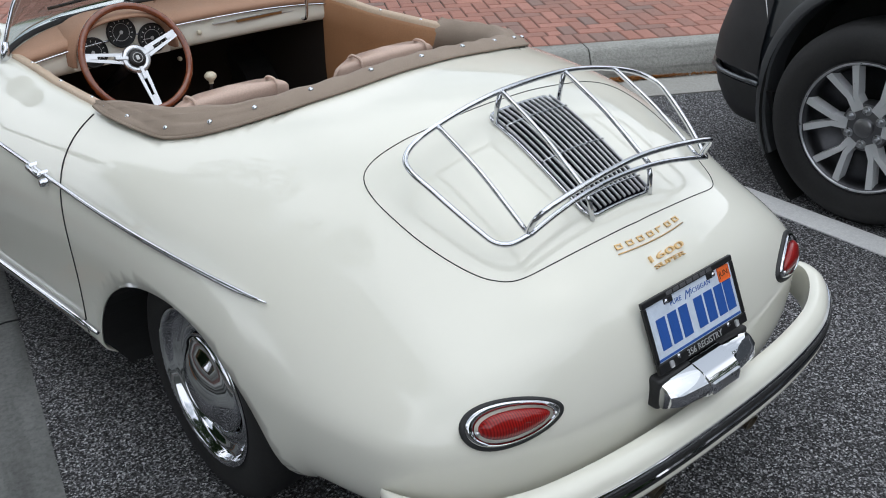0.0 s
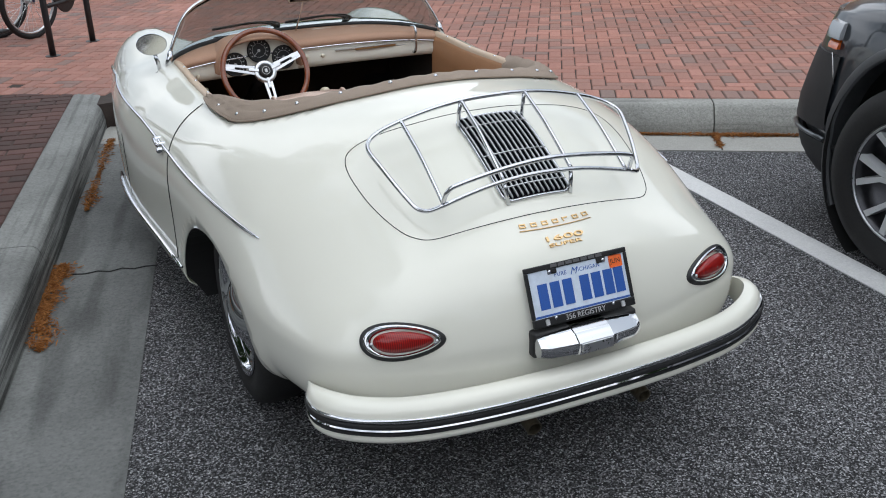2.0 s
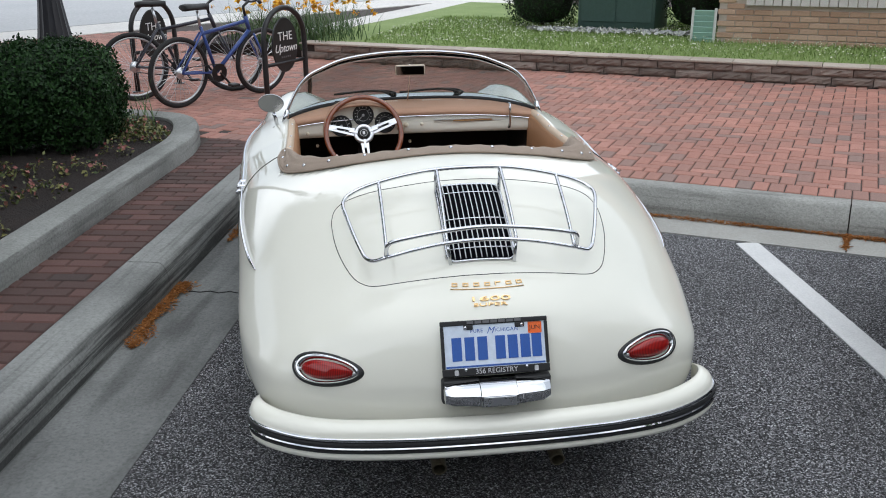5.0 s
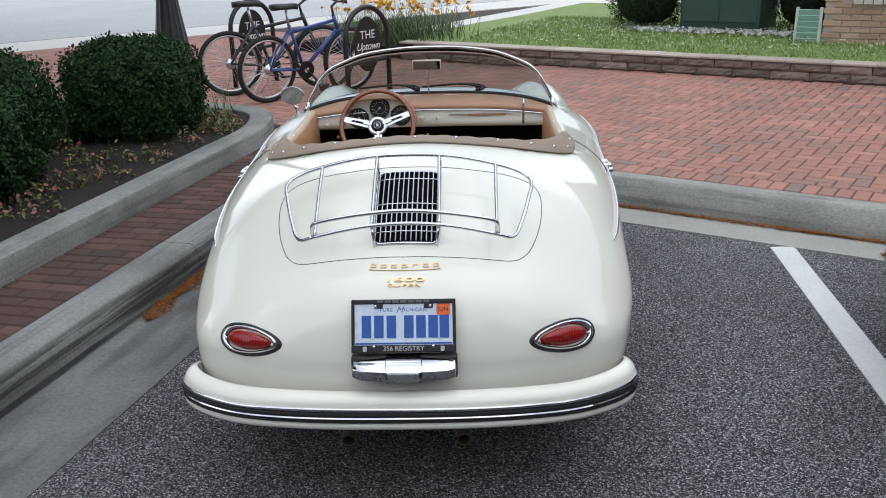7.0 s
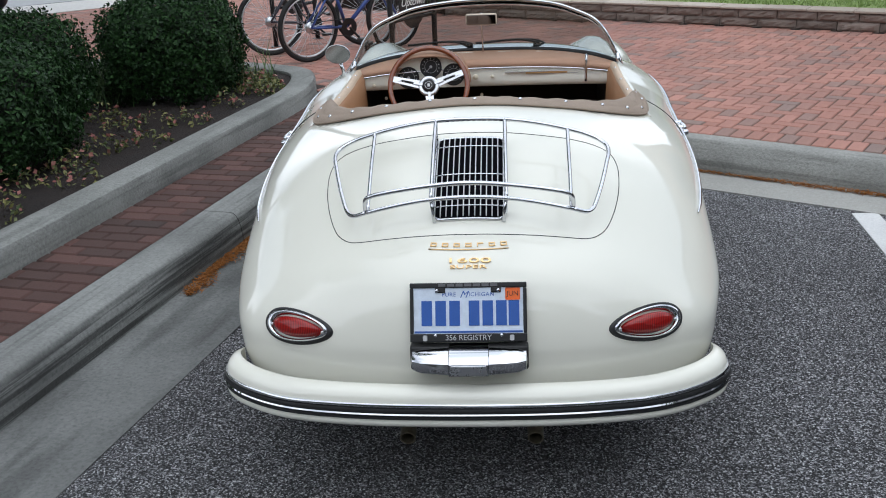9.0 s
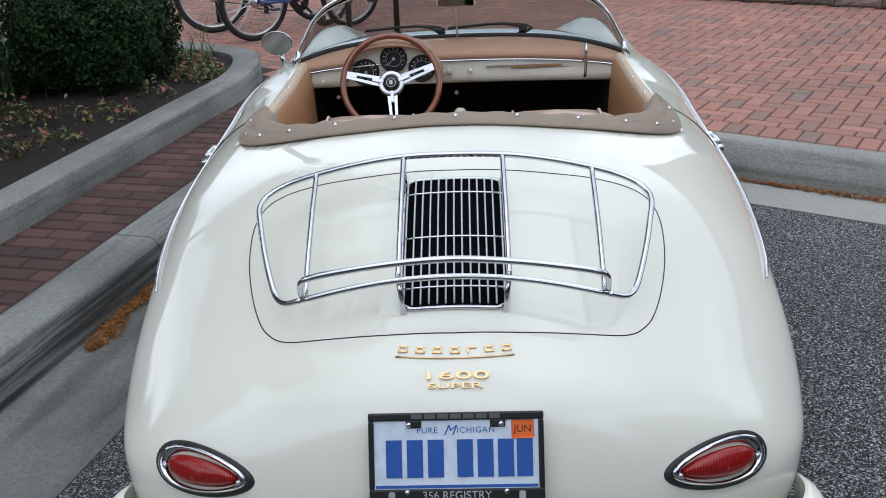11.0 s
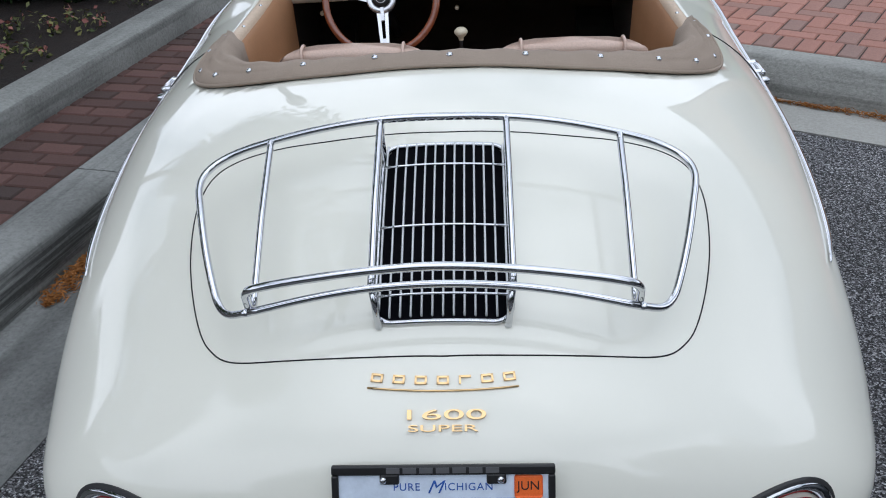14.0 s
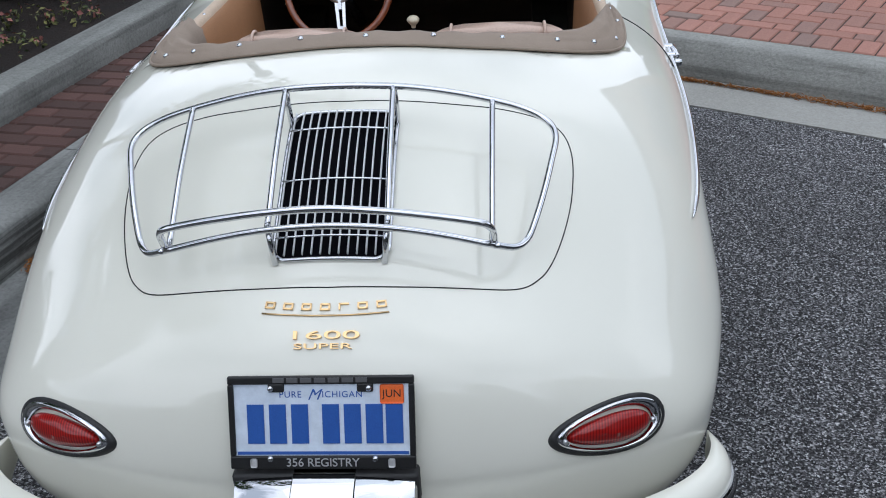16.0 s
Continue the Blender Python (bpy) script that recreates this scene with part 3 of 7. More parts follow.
def build_shell(parent):
    rows, ys = [], np.concatenate([np.linspace(2.1, COCKPIT[1], 34)[:-1], np.linspace(COCKPIT[1], COCKPIT[0], 50), np.linspace(COCKPIT[0], -0.45, 20)[1:]])
    fans = [(2.1, a, 1) for a in np.linspace(90, 0, 28)[:-1]] + [(y, 0, 0) for y in ys] + [(-0.45, a, -1) for a in np.linspace(0, 90, 52)[1:]]
    K, M = 26, 66
    for y0, a, sign in fans:
        zs = float(cast((EDGE_X, y0, MID), np.array((0, 0, 1.0)))[2])
        ps = math.atan2(EDGE_X, zs - MID)
        phi = np.concatenate([np.linspace(0, ps, K + 1), np.linspace(ps, math.pi, M + 1)[1:]])
        ca, sa = math.cos(radians(a)), math.sin(radians(a)) * sign
        way = np.stack([np.sin(phi) * ca, np.full_like(phi, sa), np.cos(phi) * ca], -1)
        rows.append(cast((0, y0, MID), way))
    rows = np.array(rows)
    R, C = rows.shape[:2]
    verts, index = [], {}

    def vid(i, j, side):
        key = (i, j, side if 0 < j < C - 1 else 1)
        if key not in index:
            x, y, z = rows[i, j]
            index[key] = len(verts)
            verts.append([x * side, y, z])
        return index[key]

    def arch(p):
        """How far p lies inside the nearest wheel arch: below 1 is inside."""
        best = (9, None)
        for c in ARCHES:
            q = math.hypot((p[1] - c[0]) / c[2], (p[2] - c[1]) / c[3])
            best = min(best, (q, c)) if best[1] else (q, c)
            if q < best[0]:
                best = (q, c)
        return best

    faces = []
    y_open = {i for i in range(R - 1) if COCKPIT[0] - 1e-6 <= min(rows[i, 0][1], rows[i + 1, 0][1]) and max(rows[i, 0][1], rows[i + 1, 0][1]) <= COCKPIT[1] + 1e-6}
    for i in range(R - 1):
        for j in range(C - 1):
            mid = rows[i:i + 2, j:j + 2].mean((0, 1))
            if i in y_open and j < K:
                # the opening's rear corners are rounded
                cx, cy = mid[0] - 0.33, 0.16 - mid[1]
                ahead = 1.475 - 0.245 * (abs(mid[0]) / 0.645) ** 2.2
                if not (cx > 0 and cy > 0 and math.hypot(cx, cy) > 0.245) and -0.085 < mid[1] < ahead:
                    continue
            if mid[0] > 0.45 and arch(mid)[0] < 1:
                continue
            for side in (1, -1):
                f = [vid(i, j, side), vid(i + 1, j, side), vid(i + 1, j + 1, side), vid(i, j + 1, side)]
                f = list(dict.fromkeys(f))
                if len(f) > 2:
                    faces.append(f if side < 0 else f[::-1])
    # draw the rims of the arches onto their curves
    count = {}
    for f in faces:
        for k in range(len(f)):
            e = tuple(sorted((f[k], f[(k + 1) % len(f)])))
            count[e] = count.get(e, 0) + 1
    rim_ids = {v for e, c in count.items() if c == 1 for v in e}
    for v in rim_ids:
        p = verts[v]
        q, c = arch(p)
        if 0.45 < abs(p[0]) and 0.8 < q < 1.22:
            ny, nz = c[0] + (p[1] - c[0]) / q, c[1] + (p[2] - c[1]) / q
            verts[v] = [math.copysign(on_side(ny, nz), p[0]), ny, nz]
    ob = mesh_object("body", verts, faces, PAINT, parent, "glossy cream painted steel shell")
    bm = bmesh.new()
    bm.from_mesh(ob.data)
    bmesh.ops.recalc_face_normals(bm, faces=bm.faces)
    bm.to_mesh(ob.data)
    bm.free()
    thick = ob.modifiers.new("thickness", "SOLIDIFY")
    thick.thickness, thick.offset = 0.004, -1
    return ob


def ribbon(parent, name, path, mat, width=0.004, lift=0.0015, closed=False, label=""):
    """A thin bead that follows the shell through points near it."""
    bm = bmesh.new()
    tube(bm, [Vector(p) + normal_at(p) * lift for p in path], width / 2, 6, closed)
    return part(name, bm, mat, parent, label, smooth=True)


car = thing("roadster", "cream open vintage roadster with chrome luggage rack, parked beside a kerb", "car", (0, 0, 0))
build_shell(car)


def mirrored(points):
    """A curve given from the middle to the right, with its left half before it."""
    right = [Vector(p) for p in points]
    return [Vector((-p.x, *p[1:])) for p in right[:0:-1]] + right


def top_point(x, y, lift=0.0):
    p = Vector((x, y, on_top(x, y)))
    return p + normal_at(p) * lift


def side_point(side, y, z, lift=0.0):
    p = Vector((on_side(y, z), y, z))
    p = p + normal_at(p) * lift
    return Vector((p.x * side, p.y, p.z))


# ---- roadster: panel gaps, strips and handles ----
lid = smooth_path([(*p, 0) for p in [(0, -0.452), (0.2, -0.442), (0.31, -0.428), (0.392, -0.427), (0.436, -0.450), (0.453, -0.51), (0.448, -0.60), (0.431, -0.68), (0.404, -0.757), (0.376, -0.803), (0.334, -0.834), (0.25, -0.851), (0.125, -0.864), (0, -0.869)]], 7)
loop = [top_point(p.x, p.y) for p in lid] + [top_point(-p.x, p.y) for p in lid[-2:0:-1]]
ribbon(car, "engine_lid_gap", loop, GAP, 0.0026, 0.0002, True, "thin dark gap round the engine lid")
for side in (-1, 1):
    gap = smooth_path([(0.515, 0.876, 0), (0.492, 0.845, 0), (0.455, 0.80, 0), (0.415, 0.745, 0), (0.385, 0.68, 0), (0.37, 0.60, 0), (0.365, 0.50, 0), (0.37, 0.40, 0), (0.385, 0.30, 0)], 6)
    ribbon(car, "door_gap", [side_point(side, p.x, p.y) for p in gap], GAP, 0.005, 0.0003)
    ribbon(car, "door_gap", [side_point(side, y, z) for y, z in ((1.22, 0.86), (1.235, 0.75), (1.24, 0.6), (1.24, 0.45), (1.23, 0.3))], GAP, 0.005, 0.0003)
    line = smooth_path([(-0.462, 0.716, 0), (-0.2, 0.727, 0), (0.2, 0.738, 0), (0.55, 0.745, 0), (1.1, 0.752, 0), (1.7, 0.742, 0), (2.25, 0.70, 0)], 8)
    bm = bmesh.new()
    path = [side_point(side, p.x, p.y, 0.004) for p in line]
    tube(bm, path, [0.002, 0.004, 0.0055] + [0.0065] * (len(path) - 6) + [0.0055, 0.004, 0.002], 8)
    part("side_strip", bm, CHROME, car, "slim chrome side strip", smooth=True)
    bm = bmesh.new()
    path = [Vector((side * (on_side(0.29 + 0.124 * i, 0.34) + 0.010), 0.29 + 0.124 * i, 0.345 - 0.004 * i)) for i in range(12)]
    tube(bm, path, [0.006, 0.013] + [0.014] * 8 + [0.013, 0.006], 10)
    part("sill_strip", bm, CHROME, car, "chrome rail along the sill", smooth=True)
    bm = bmesh.new()
    a = side_point(side, 0.55, 0.742, 0.012)
    box(bm, (-0.008, -0.048, -0.009), (0.008, 0.048, 0.009), 0.006, Matrix.Translation(a + Vector((side * 0.006, 0, 0))))
    tube(bm, [a + Vector((-side * 0.03, 0.04, 0)), a + Vector((side * 0.004, 0.04, 0))], 0.012, 12)
    tube(bm, [a + Vector((-side * 0.03, -0.035, 0)), a + Vector((side * 0.004, -0.035, 0))], 0.010, 12)
    lathe(bm, [(0, 0.012), (0.009, 0.010), (0.012, 0.002), (0.012, -0.01)], 16, Matrix.Translation(a + Vector((side * 0.006, -0.07, -0.012))) @ pose(0, 0, 0, 0, 90 * side, 0))
    part("door_handle", bm, CHROME, car, "chrome push-button door handle", smooth=True, angle=50)

# ---- roadster: engine grille ----
GX, GY0, GY1 = 0.106, -0.818, -0.492


def grille_z(x, y, lift):
    return top_point(x, y, lift)


def patch(name, parent, mat, xs, ys, lift, label=""):
    span = ys[-1] - ys[0]
    v = [grille_z(x * (1 - 0.16 * abs(2 * (y - ys[0]) / span - 1) ** 9), y, lift) for y in ys for x in xs]
    n = len(xs)
    f = [(j * n + i, j * n + i + 1, (j + 1) * n + i + 1, (j + 1) * n + i) for j in range(len(ys) - 1) for i in range(n - 1)]
    return mesh_object(name, v, f, mat, parent, label)


# a black sheet on the lid paints the shade of the deep vent
grille = patch("engine_grille", car, VENT, [GX * (i / 4 - 1) for i in range(9)], [GY0 + (GY1 - GY0) * i / 14 for i in range(15)], 0.0012, "black vent under chrome grille bars")
rr = 0.028
corner = [(GX - rr + rr * math.cos(radians(a)), GY1 - rr + rr * math.sin(radians(a))) for a in range(0, 91, 15)]
ring = corner + [(-x, y) for x, y in corner[::-1]] + [(-x, GY0 + GY1 - y) for x, y in corner] + [(x, GY0 + GY1 - y) for x, y in corner[::-1]]
dense = []
for (xa, ya), (xb, yb) in zip(ring, ring[1:] + ring[:1]):
    k = max(1, int(math.hypot(xb - xa, yb - ya) / 0.03))
    dense += [(xa + (xb - xa) * i / k, ya + (yb - ya) * i / k) for i in range(k)]
bm = bmesh.new()
tube(bm, [top_point(x, y, 0.004) for x, y in dense], 0.0045, 8, True)
part("grille_frame", bm, CHROME, grille, "chrome rim of the vent", smooth=True)
for i in range(13):
    x = GX * 0.93 * (i / 6 - 1)
    bm = bmesh.new()
    tube(bm, [top_point(x, GY0 + 0.006 + (GY1 - GY0 - 0.012) * k / 12, 0.010) for k in range(13)], 0.0019, 6, flat=2.2)
    part("grille_slat", bm, SPOKE, grille, smooth=True)
for f in (0.165, 0.525, 0.87):
    y = GY1 - 0.004 - f * (GY1 - GY0)
    bm = bmesh.new()
    tube(bm, [top_point(GX * 0.96 * (k / 4 - 1), y, 0.013) for k in range(9)], 0.0026, 6)
    part("grille_crossbar", bm, CHROME, grille, smooth=True)

# ---- roadster: luggage rack ----
rack = thing("luggage_rack", "", "", (0, 0, 0))
rack.parent = car
rack["label"] = "polished chrome tubular luggage rack over the engine lid"
R0 = 0.0064
top_rail = mirrored([(0, -0.543, 1.064), (0.105, -0.541, 1.060), (0.20, -0.538, 1.046), (0.295, -0.537, 1.024), (0.36, -0.540, 1.004), (0.402, -0.558, 0.985), (0.415, -0.592, 0.968), (0.405, -0.64, 0.942), (0.388, -0.70, 0.905), (0.37, -0.75, 0.872), (0.355, -0.782, 0.852), (0.333, -0.808, 0.851), (0.297, -0.826, 0.866)])
low_rail = mirrored([(0, -0.812, 0.903), (0.108, -0.814, 0.898), (0.20, -0.818, 0.885), (0.297, -0.826, 0.866)])
bm = bmesh.new()
tube(bm, smooth_path(top_rail, 5), R0, 12)
part("outer_hoop", bm, CHROME, rack, smooth=True)
bm = bmesh.new()
tube(bm, smooth_path(low_rail, 5), R0, 12)
part("rear_bar", bm, CHROME, rack, smooth=True)
bm = bmesh.new()
tube(bm, smooth_path(mirrored([(0, -0.850, 0.957), (0.10, -0.850, 0.951), (0.20, -0.850, 0.938), (0.272, -0.849, 0.924), (0.290, -0.842, 0.911), (0.295, -0.83, 0.892), (0.296, -0.818, 0.866)]), 6), R0 * 1.05, 12)
part("stop_rail", bm, CHROME, rack, smooth=True)
for side in (-1, 1):
    for xa, za, xb, zb in ((0.105, 1.060, 0.108, 0.897), (0.295, 1.024, 0.292, 0.866)):
        bm = bmesh.new()
        tube(bm, smooth_path([(side * xa, -0.541, za), (side * (xa + xb) / 2, -0.672, (za + zb) / 2 + 0.012), (side * xb, -0.81, zb)], 8), R0 * 0.92, 12)
        part("lengthwise_bar", bm, CHROME, rack, smooth=True)
    bm = bmesh.new()
    tube(bm, [(side * 0.105, -0.541, 1.060), (side * 0.107, -0.53, 1.02), (side * 0.106, -0.524, on_top(0.1, -0.524))], 0.006, 10)
    part("front_leg", bm, CHROME, rack, smooth=True)
    bm = bmesh.new()
    tube(bm, [(side * 0.108, -0.805, 0.897), (side * 0.104, -0.815, 0.875), (side * 0.099, -0.822, on_top(0.1, -0.822))], 0.006, 10)
    part("rear_leg", bm, CHROME, rack, smooth=True)

# ---- roadster: badges ----
for i in range(7):
    x = -0.098 + 0.0327 * i
    bm = bmesh.new()
    m = tail_pose(x, 0.791, 0.002)
    for lo, hi in (((-0.009, -0.0065, -0.001), (0.009, -0.0035, 0.002)), ((-0.009, 0.0035, -0.001), (0.009, 0.0065, 0.002)), ((-0.009, -0.0065, -0.001), (-0.006, 0.0065, 0.002)), ((0.006, -0.0065, -0.001), (0.009, 0.0065, 0.002)))[(1 if i == 4 else 0):(3 if i == 4 else 4)]:
        box(bm, lo, hi, 0.0, m)
    part("badge_glyph", bm, BRASS, car)
bm = bmesh.new()
tube(bm, [tail_pose(-0.112 + 0.0224 * i, 0.7825, 0.002).translation for i in range(11)], 0.0016, 6)
part("badge_underline", bm, BRASS, car, smooth=True)
lettering("badge_number", "1600", 0.026, BRASS, car, tail_pose(0.0, 0.7615, 0.002) @ Matrix.Diagonal((2.5, 0.8, 1, 1)), 0.003)
lettering("badge_word", "SUPER", 0.0185, BRASS, car, tail_pose(0.0, 0.749, 0.002) @ Matrix.Diagonal((2.0, 0.75, 1, 1)), 0.003)

# ---- roadster: number plate and its lamp ----
up = Vector((0, 0.405, 0.914)).normalized()
out = Vector((0, -0.914, 0.405)).normalized()
PM = Matrix.Translation((0, -1.040, 0.650)) @ Matrix((Vector((1, 0, 0)), up, out)).transposed().to_4x4()
plate = thing("number_plate", "", "", (0, 0, 0))
plate.parent = car
plate["label"] = "pale blue-white number plate in a black frame"
bm = bmesh.new()
box(bm, (-0.152, -0.077, -0.001), (0.152, 0.077, 0.0015), 0.0, PM)
part("plate_sheet", bm, PLATE, plate)
bm = bmesh.new()
for lo, hi in (((-0.159, 0.066, -0.004), (0.159, 0.080, 0.006)), ((-0.159, -0.081, -0.004), (0.159, -0.058, 0.006)), ((-0.159, -0.058, -0.004), (-0.149, 0.066, 0.006)), ((0.149, -0.058, -0.004), (0.159, 0.066, 0.006))):
    box(bm, lo, hi, 0.0025, PM)
box(bm, (-0.09, 0.052, -0.002), (-0.062, 0.068, 0.0055), 0.003, PM)
box(bm, (0.062, 0.052, -0.002), (0.09, 0.068, 0.0055), 0.003, PM)
part("plate_frame", bm, BLACK, plate, "glossy black plate frame")
for i in range(7):
    bm = bmesh.new()
    box(bm, (-0.080 + 0.0235 * i, 0.0695, 0.006), (-0.061 + 0.0235 * i, 0.0775, 0.0072), 0.0, PM)
    part("frame_glyph", bm, GREY_TEXT, plate)
lettering("frame_word", "356 REGISTRY", 0.0205, SILVER_TEXT, plate, PM @ pose(0, -0.0695, 0.0066), 0.0006, 1.0)
for x in (-0.118, 0.118):
    bm = bmesh.new()
    box(bm, (x - 0.006, -0.0775, 0.006), (x + 0.006, -0.062, 0.0072), 0.003, PM)
    part("frame_crest", bm, SILVER_TEXT, plate)
for x, y in ((-0.09, -0.063), (0.09, -0.063), (-0.085, 0.059), (0.082, 0.059)):
    bm = bmesh.new()
    lathe(bm, [(0, 0.0042), (0.003, 0.0038), (0.0052, 0.002), (0.0055, 0)], 14, PM @ pose(x, y, 0.005))
    part("plate_screw", bm, CHROME, plate, smooth=True)
for i, x in enumerate((-0.113, -0.075, -0.037, 0.016, 0.053, 0.090, 0.124)):
    bm = bmesh.new()
    box(bm, (x - 0.0145, -0.037, 0.0015), (x + 0.0145, 0.031, 0.0032), 0.0, PM)
    part("plate_bar", bm, PLATE_BLUE, plate)
lettering("plate_slogan", "PURE", 0.0155, PLATE_BLUE, plate, PM @ pose(-0.052, 0.0475, 0.0018), 0.0004, 1.12)
lettering("plate_slogan", "M", 0.027, PLATE_BLUE, plate, PM @ pose(-0.013, 0.047, 0.0018), 0.0004, 1.0, 0.45)
lettering("plate_slogan", "ICHIGAN", 0.0155, PLATE_BLUE, plate, PM @ pose(0.0365, 0.0475, 0.0018), 0.0004, 1.12)
bm = bmesh.new()
box(bm, (-0.147, -0.0565, 0.0015), (0.147, -0.051, 0.002), 0.0, PM)
part("plate_band", bm, PLATE_BLUE, plate)
bm = bmesh.new()
box(bm, (0.101, 0.032, 0.0015), (0.141, 0.065, 0.0022), 0.003, PM)
part("month_sticker", bm, STICKER, plate, "orange month sticker")
lettering("sticker_text", "JUN", 0.0185, BLACK, plate, PM @ pose(0.121, 0.0485, 0.0024), 0.0003)

LM = Matrix.Translation((0, -1.056, 0.527))
lamp = thing("plate_lamp", "", "", (0, 0, 0))
lamp.parent = car
lamp["label"] = "chrome number plate lamp housing"
bm = bmesh.new()
secs = []
for x, h, d in ((-0.158, 0.020, 0.035), (-0.155, 0.029, 0.052), (-0.13, 0.033, 0.066), (-0.055, 0.036, 0.076), (-0.053, 0.038, 0.081), (0.053, 0.038, 0.081), (0.055, 0.036, 0.076), (0.13, 0.033, 0.066), (0.155, 0.029, 0.052), (0.158, 0.020, 0.035)):
    secs.append([bm.verts.new(LM @ Vector((x, -dy * d, z * h))) for dy, z in ((-0.2, 1), (0.25, 1), (0.68, 0.72), (0.95, 0.25), (1.0, -0.2), (0.93, -0.65), (0.65, -1), (-0.2, -1))])
for a, b in zip(secs, secs[1:]):
    for k in range(8):
        bm.faces.new((a[k], a[(k + 1) % 8], b[(k + 1) % 8], b[k]))
bm.faces.new(secs[0])
bm.faces.new(secs[-1][::-1])
part("lamp_shell", bm, CHROME, lamp, smooth=True, angle=28)
bm = bmesh.new()
box(bm, (-0.162, -0.024, -0.037), (0.162, 0.03, 0.038), 0.008, LM)
part("lamp_gasket", bm, RUBBER, lamp, "black rubber gasket", smooth=True)
bm = bmesh.new()
box(bm, (-0.048, -0.084, -0.020), (0.048, -0.070, 0.010), 0.003, LM)
part("lamp_step", bm, ALLOY, lamp)

# ---- roadster: bumper, exhausts and rear lamps ----
bumper = thing("rear_bumper", "", "", (0, 0, 0))
bumper.parent = car
bumper["label"] = "cream rear bumper with chrome and black rubber trim"
half = [(0, -1.084), (0.2, -1.080), (0.36, -1.066), (0.50, -1.040), (0.603, -0.996), (0.668, -0.945), (0.697, -0.885), (0.704, -0.82)]
line = smooth_path([(p.x, p.y, 0) for p in mirrored([(x, y, 0) for x, y in half])], 7)
rise = lambda p: 0.014 * (abs(p.x) / 0.704) ** 7


def blade(name, section, mat, label=""):
    bm = bmesh.new()
    rings = []
    n = len(line)
    for i, p in enumerate(line):
        d = (line[min(i + 1, n - 1)] - line[max(i - 1, 0)]).normalized()
        right = Vector((d.y, -d.x, 0))
        end = 0.12 + 0.88 * math.sin(0.5 * math.pi * min(1.0, min(i, n - 1 - i) / 16.0))
        rings.append([bm.verts.new(p + right * (s * end) + Vector((0, 0, 0.408 + (z - 0.392) * (0.40 + 0.60 * end) - 0.016 + rise(p)))) for s, z in section])
    for a, b in zip(rings, rings[1:]):
        for k in range(len(section)):
            j = (k + 1) % len(section)
            bm.faces.new((a[k], a[j], b[j], b[k]))
    bm.faces.new(rings[0])
    bm.faces.new(rings[-1][::-1])
    return part(name, bm, mat, bumper, label, smooth=True, angle=50)


blade("bumper_blade", [(0, 0.452), (0.012, 0.456), (0.028, 0.453), (0.042, 0.443), (0.050, 0.430), (0.053, 0.415), (0.053, 0.385), (0.057, 0.371), (0.060, 0.363), (0.058, 0.353), (0.050, 0.345), (0.036, 0.340), (0.020, 0.338), (0, 0.343)], PAINT)
blade("bumper_strip", [(0.050, 0.418), (0.056, 0.420), (0.060, 0.416), (0.060, 0.411), (0.055, 0.408), (0.050, 0.408)], CHROME, "bright upper trim strip")
blade("bumper_rubber", [(0.050, 0.408), (0.062, 0.407), (0.065, 0.400), (0.062, 0.393), (0.050, 0.392)], RUBBER, "black rubber insert")
blade("bumper_strip", [(0.050, 0.392), (0.060, 0.392), (0.063, 0.388), (0.060, 0.383), (0.050, 0.382)], CHROME, "bright lower trim strip")
blade("bumper_rubber", [(0.049, 0.382), (0.062, 0.381), (0.062, 0.374), (0.049, 0.373)], RUBBER, "black rubber insert")
for x in (-0.178, 0.178):
    bm = bmesh.new()
    lathe(bm, [(0.021, 0.0), (0.0225, 0.0), (0.0225, -0.16), (0.019, -0.16), (0.019, 0.0), (0.021, 0.0)], 24, Matrix.Translation((x, -1.118, 0.300)) @ pose(0, 0, 0, 102, 0, 0))
    part("exhaust_tip", bm, mottled("sooty_steel", (0.10, 0.085, 0.06), (0.22, 0.19, 0.14), 30, 0.4, 0.1, 90, metal=0.9), car, "sooty exhaust tailpipe", smooth=True, angle=40)


def egg(a, b, t, side):
    """An oval blunt at the outer end and drawn out at the inner one."""
    c, s = math.cos(t), math.sin(t)
    return side * a * c, b * s * (1 + 0.22 * c) * (1 - 0.03 * c)


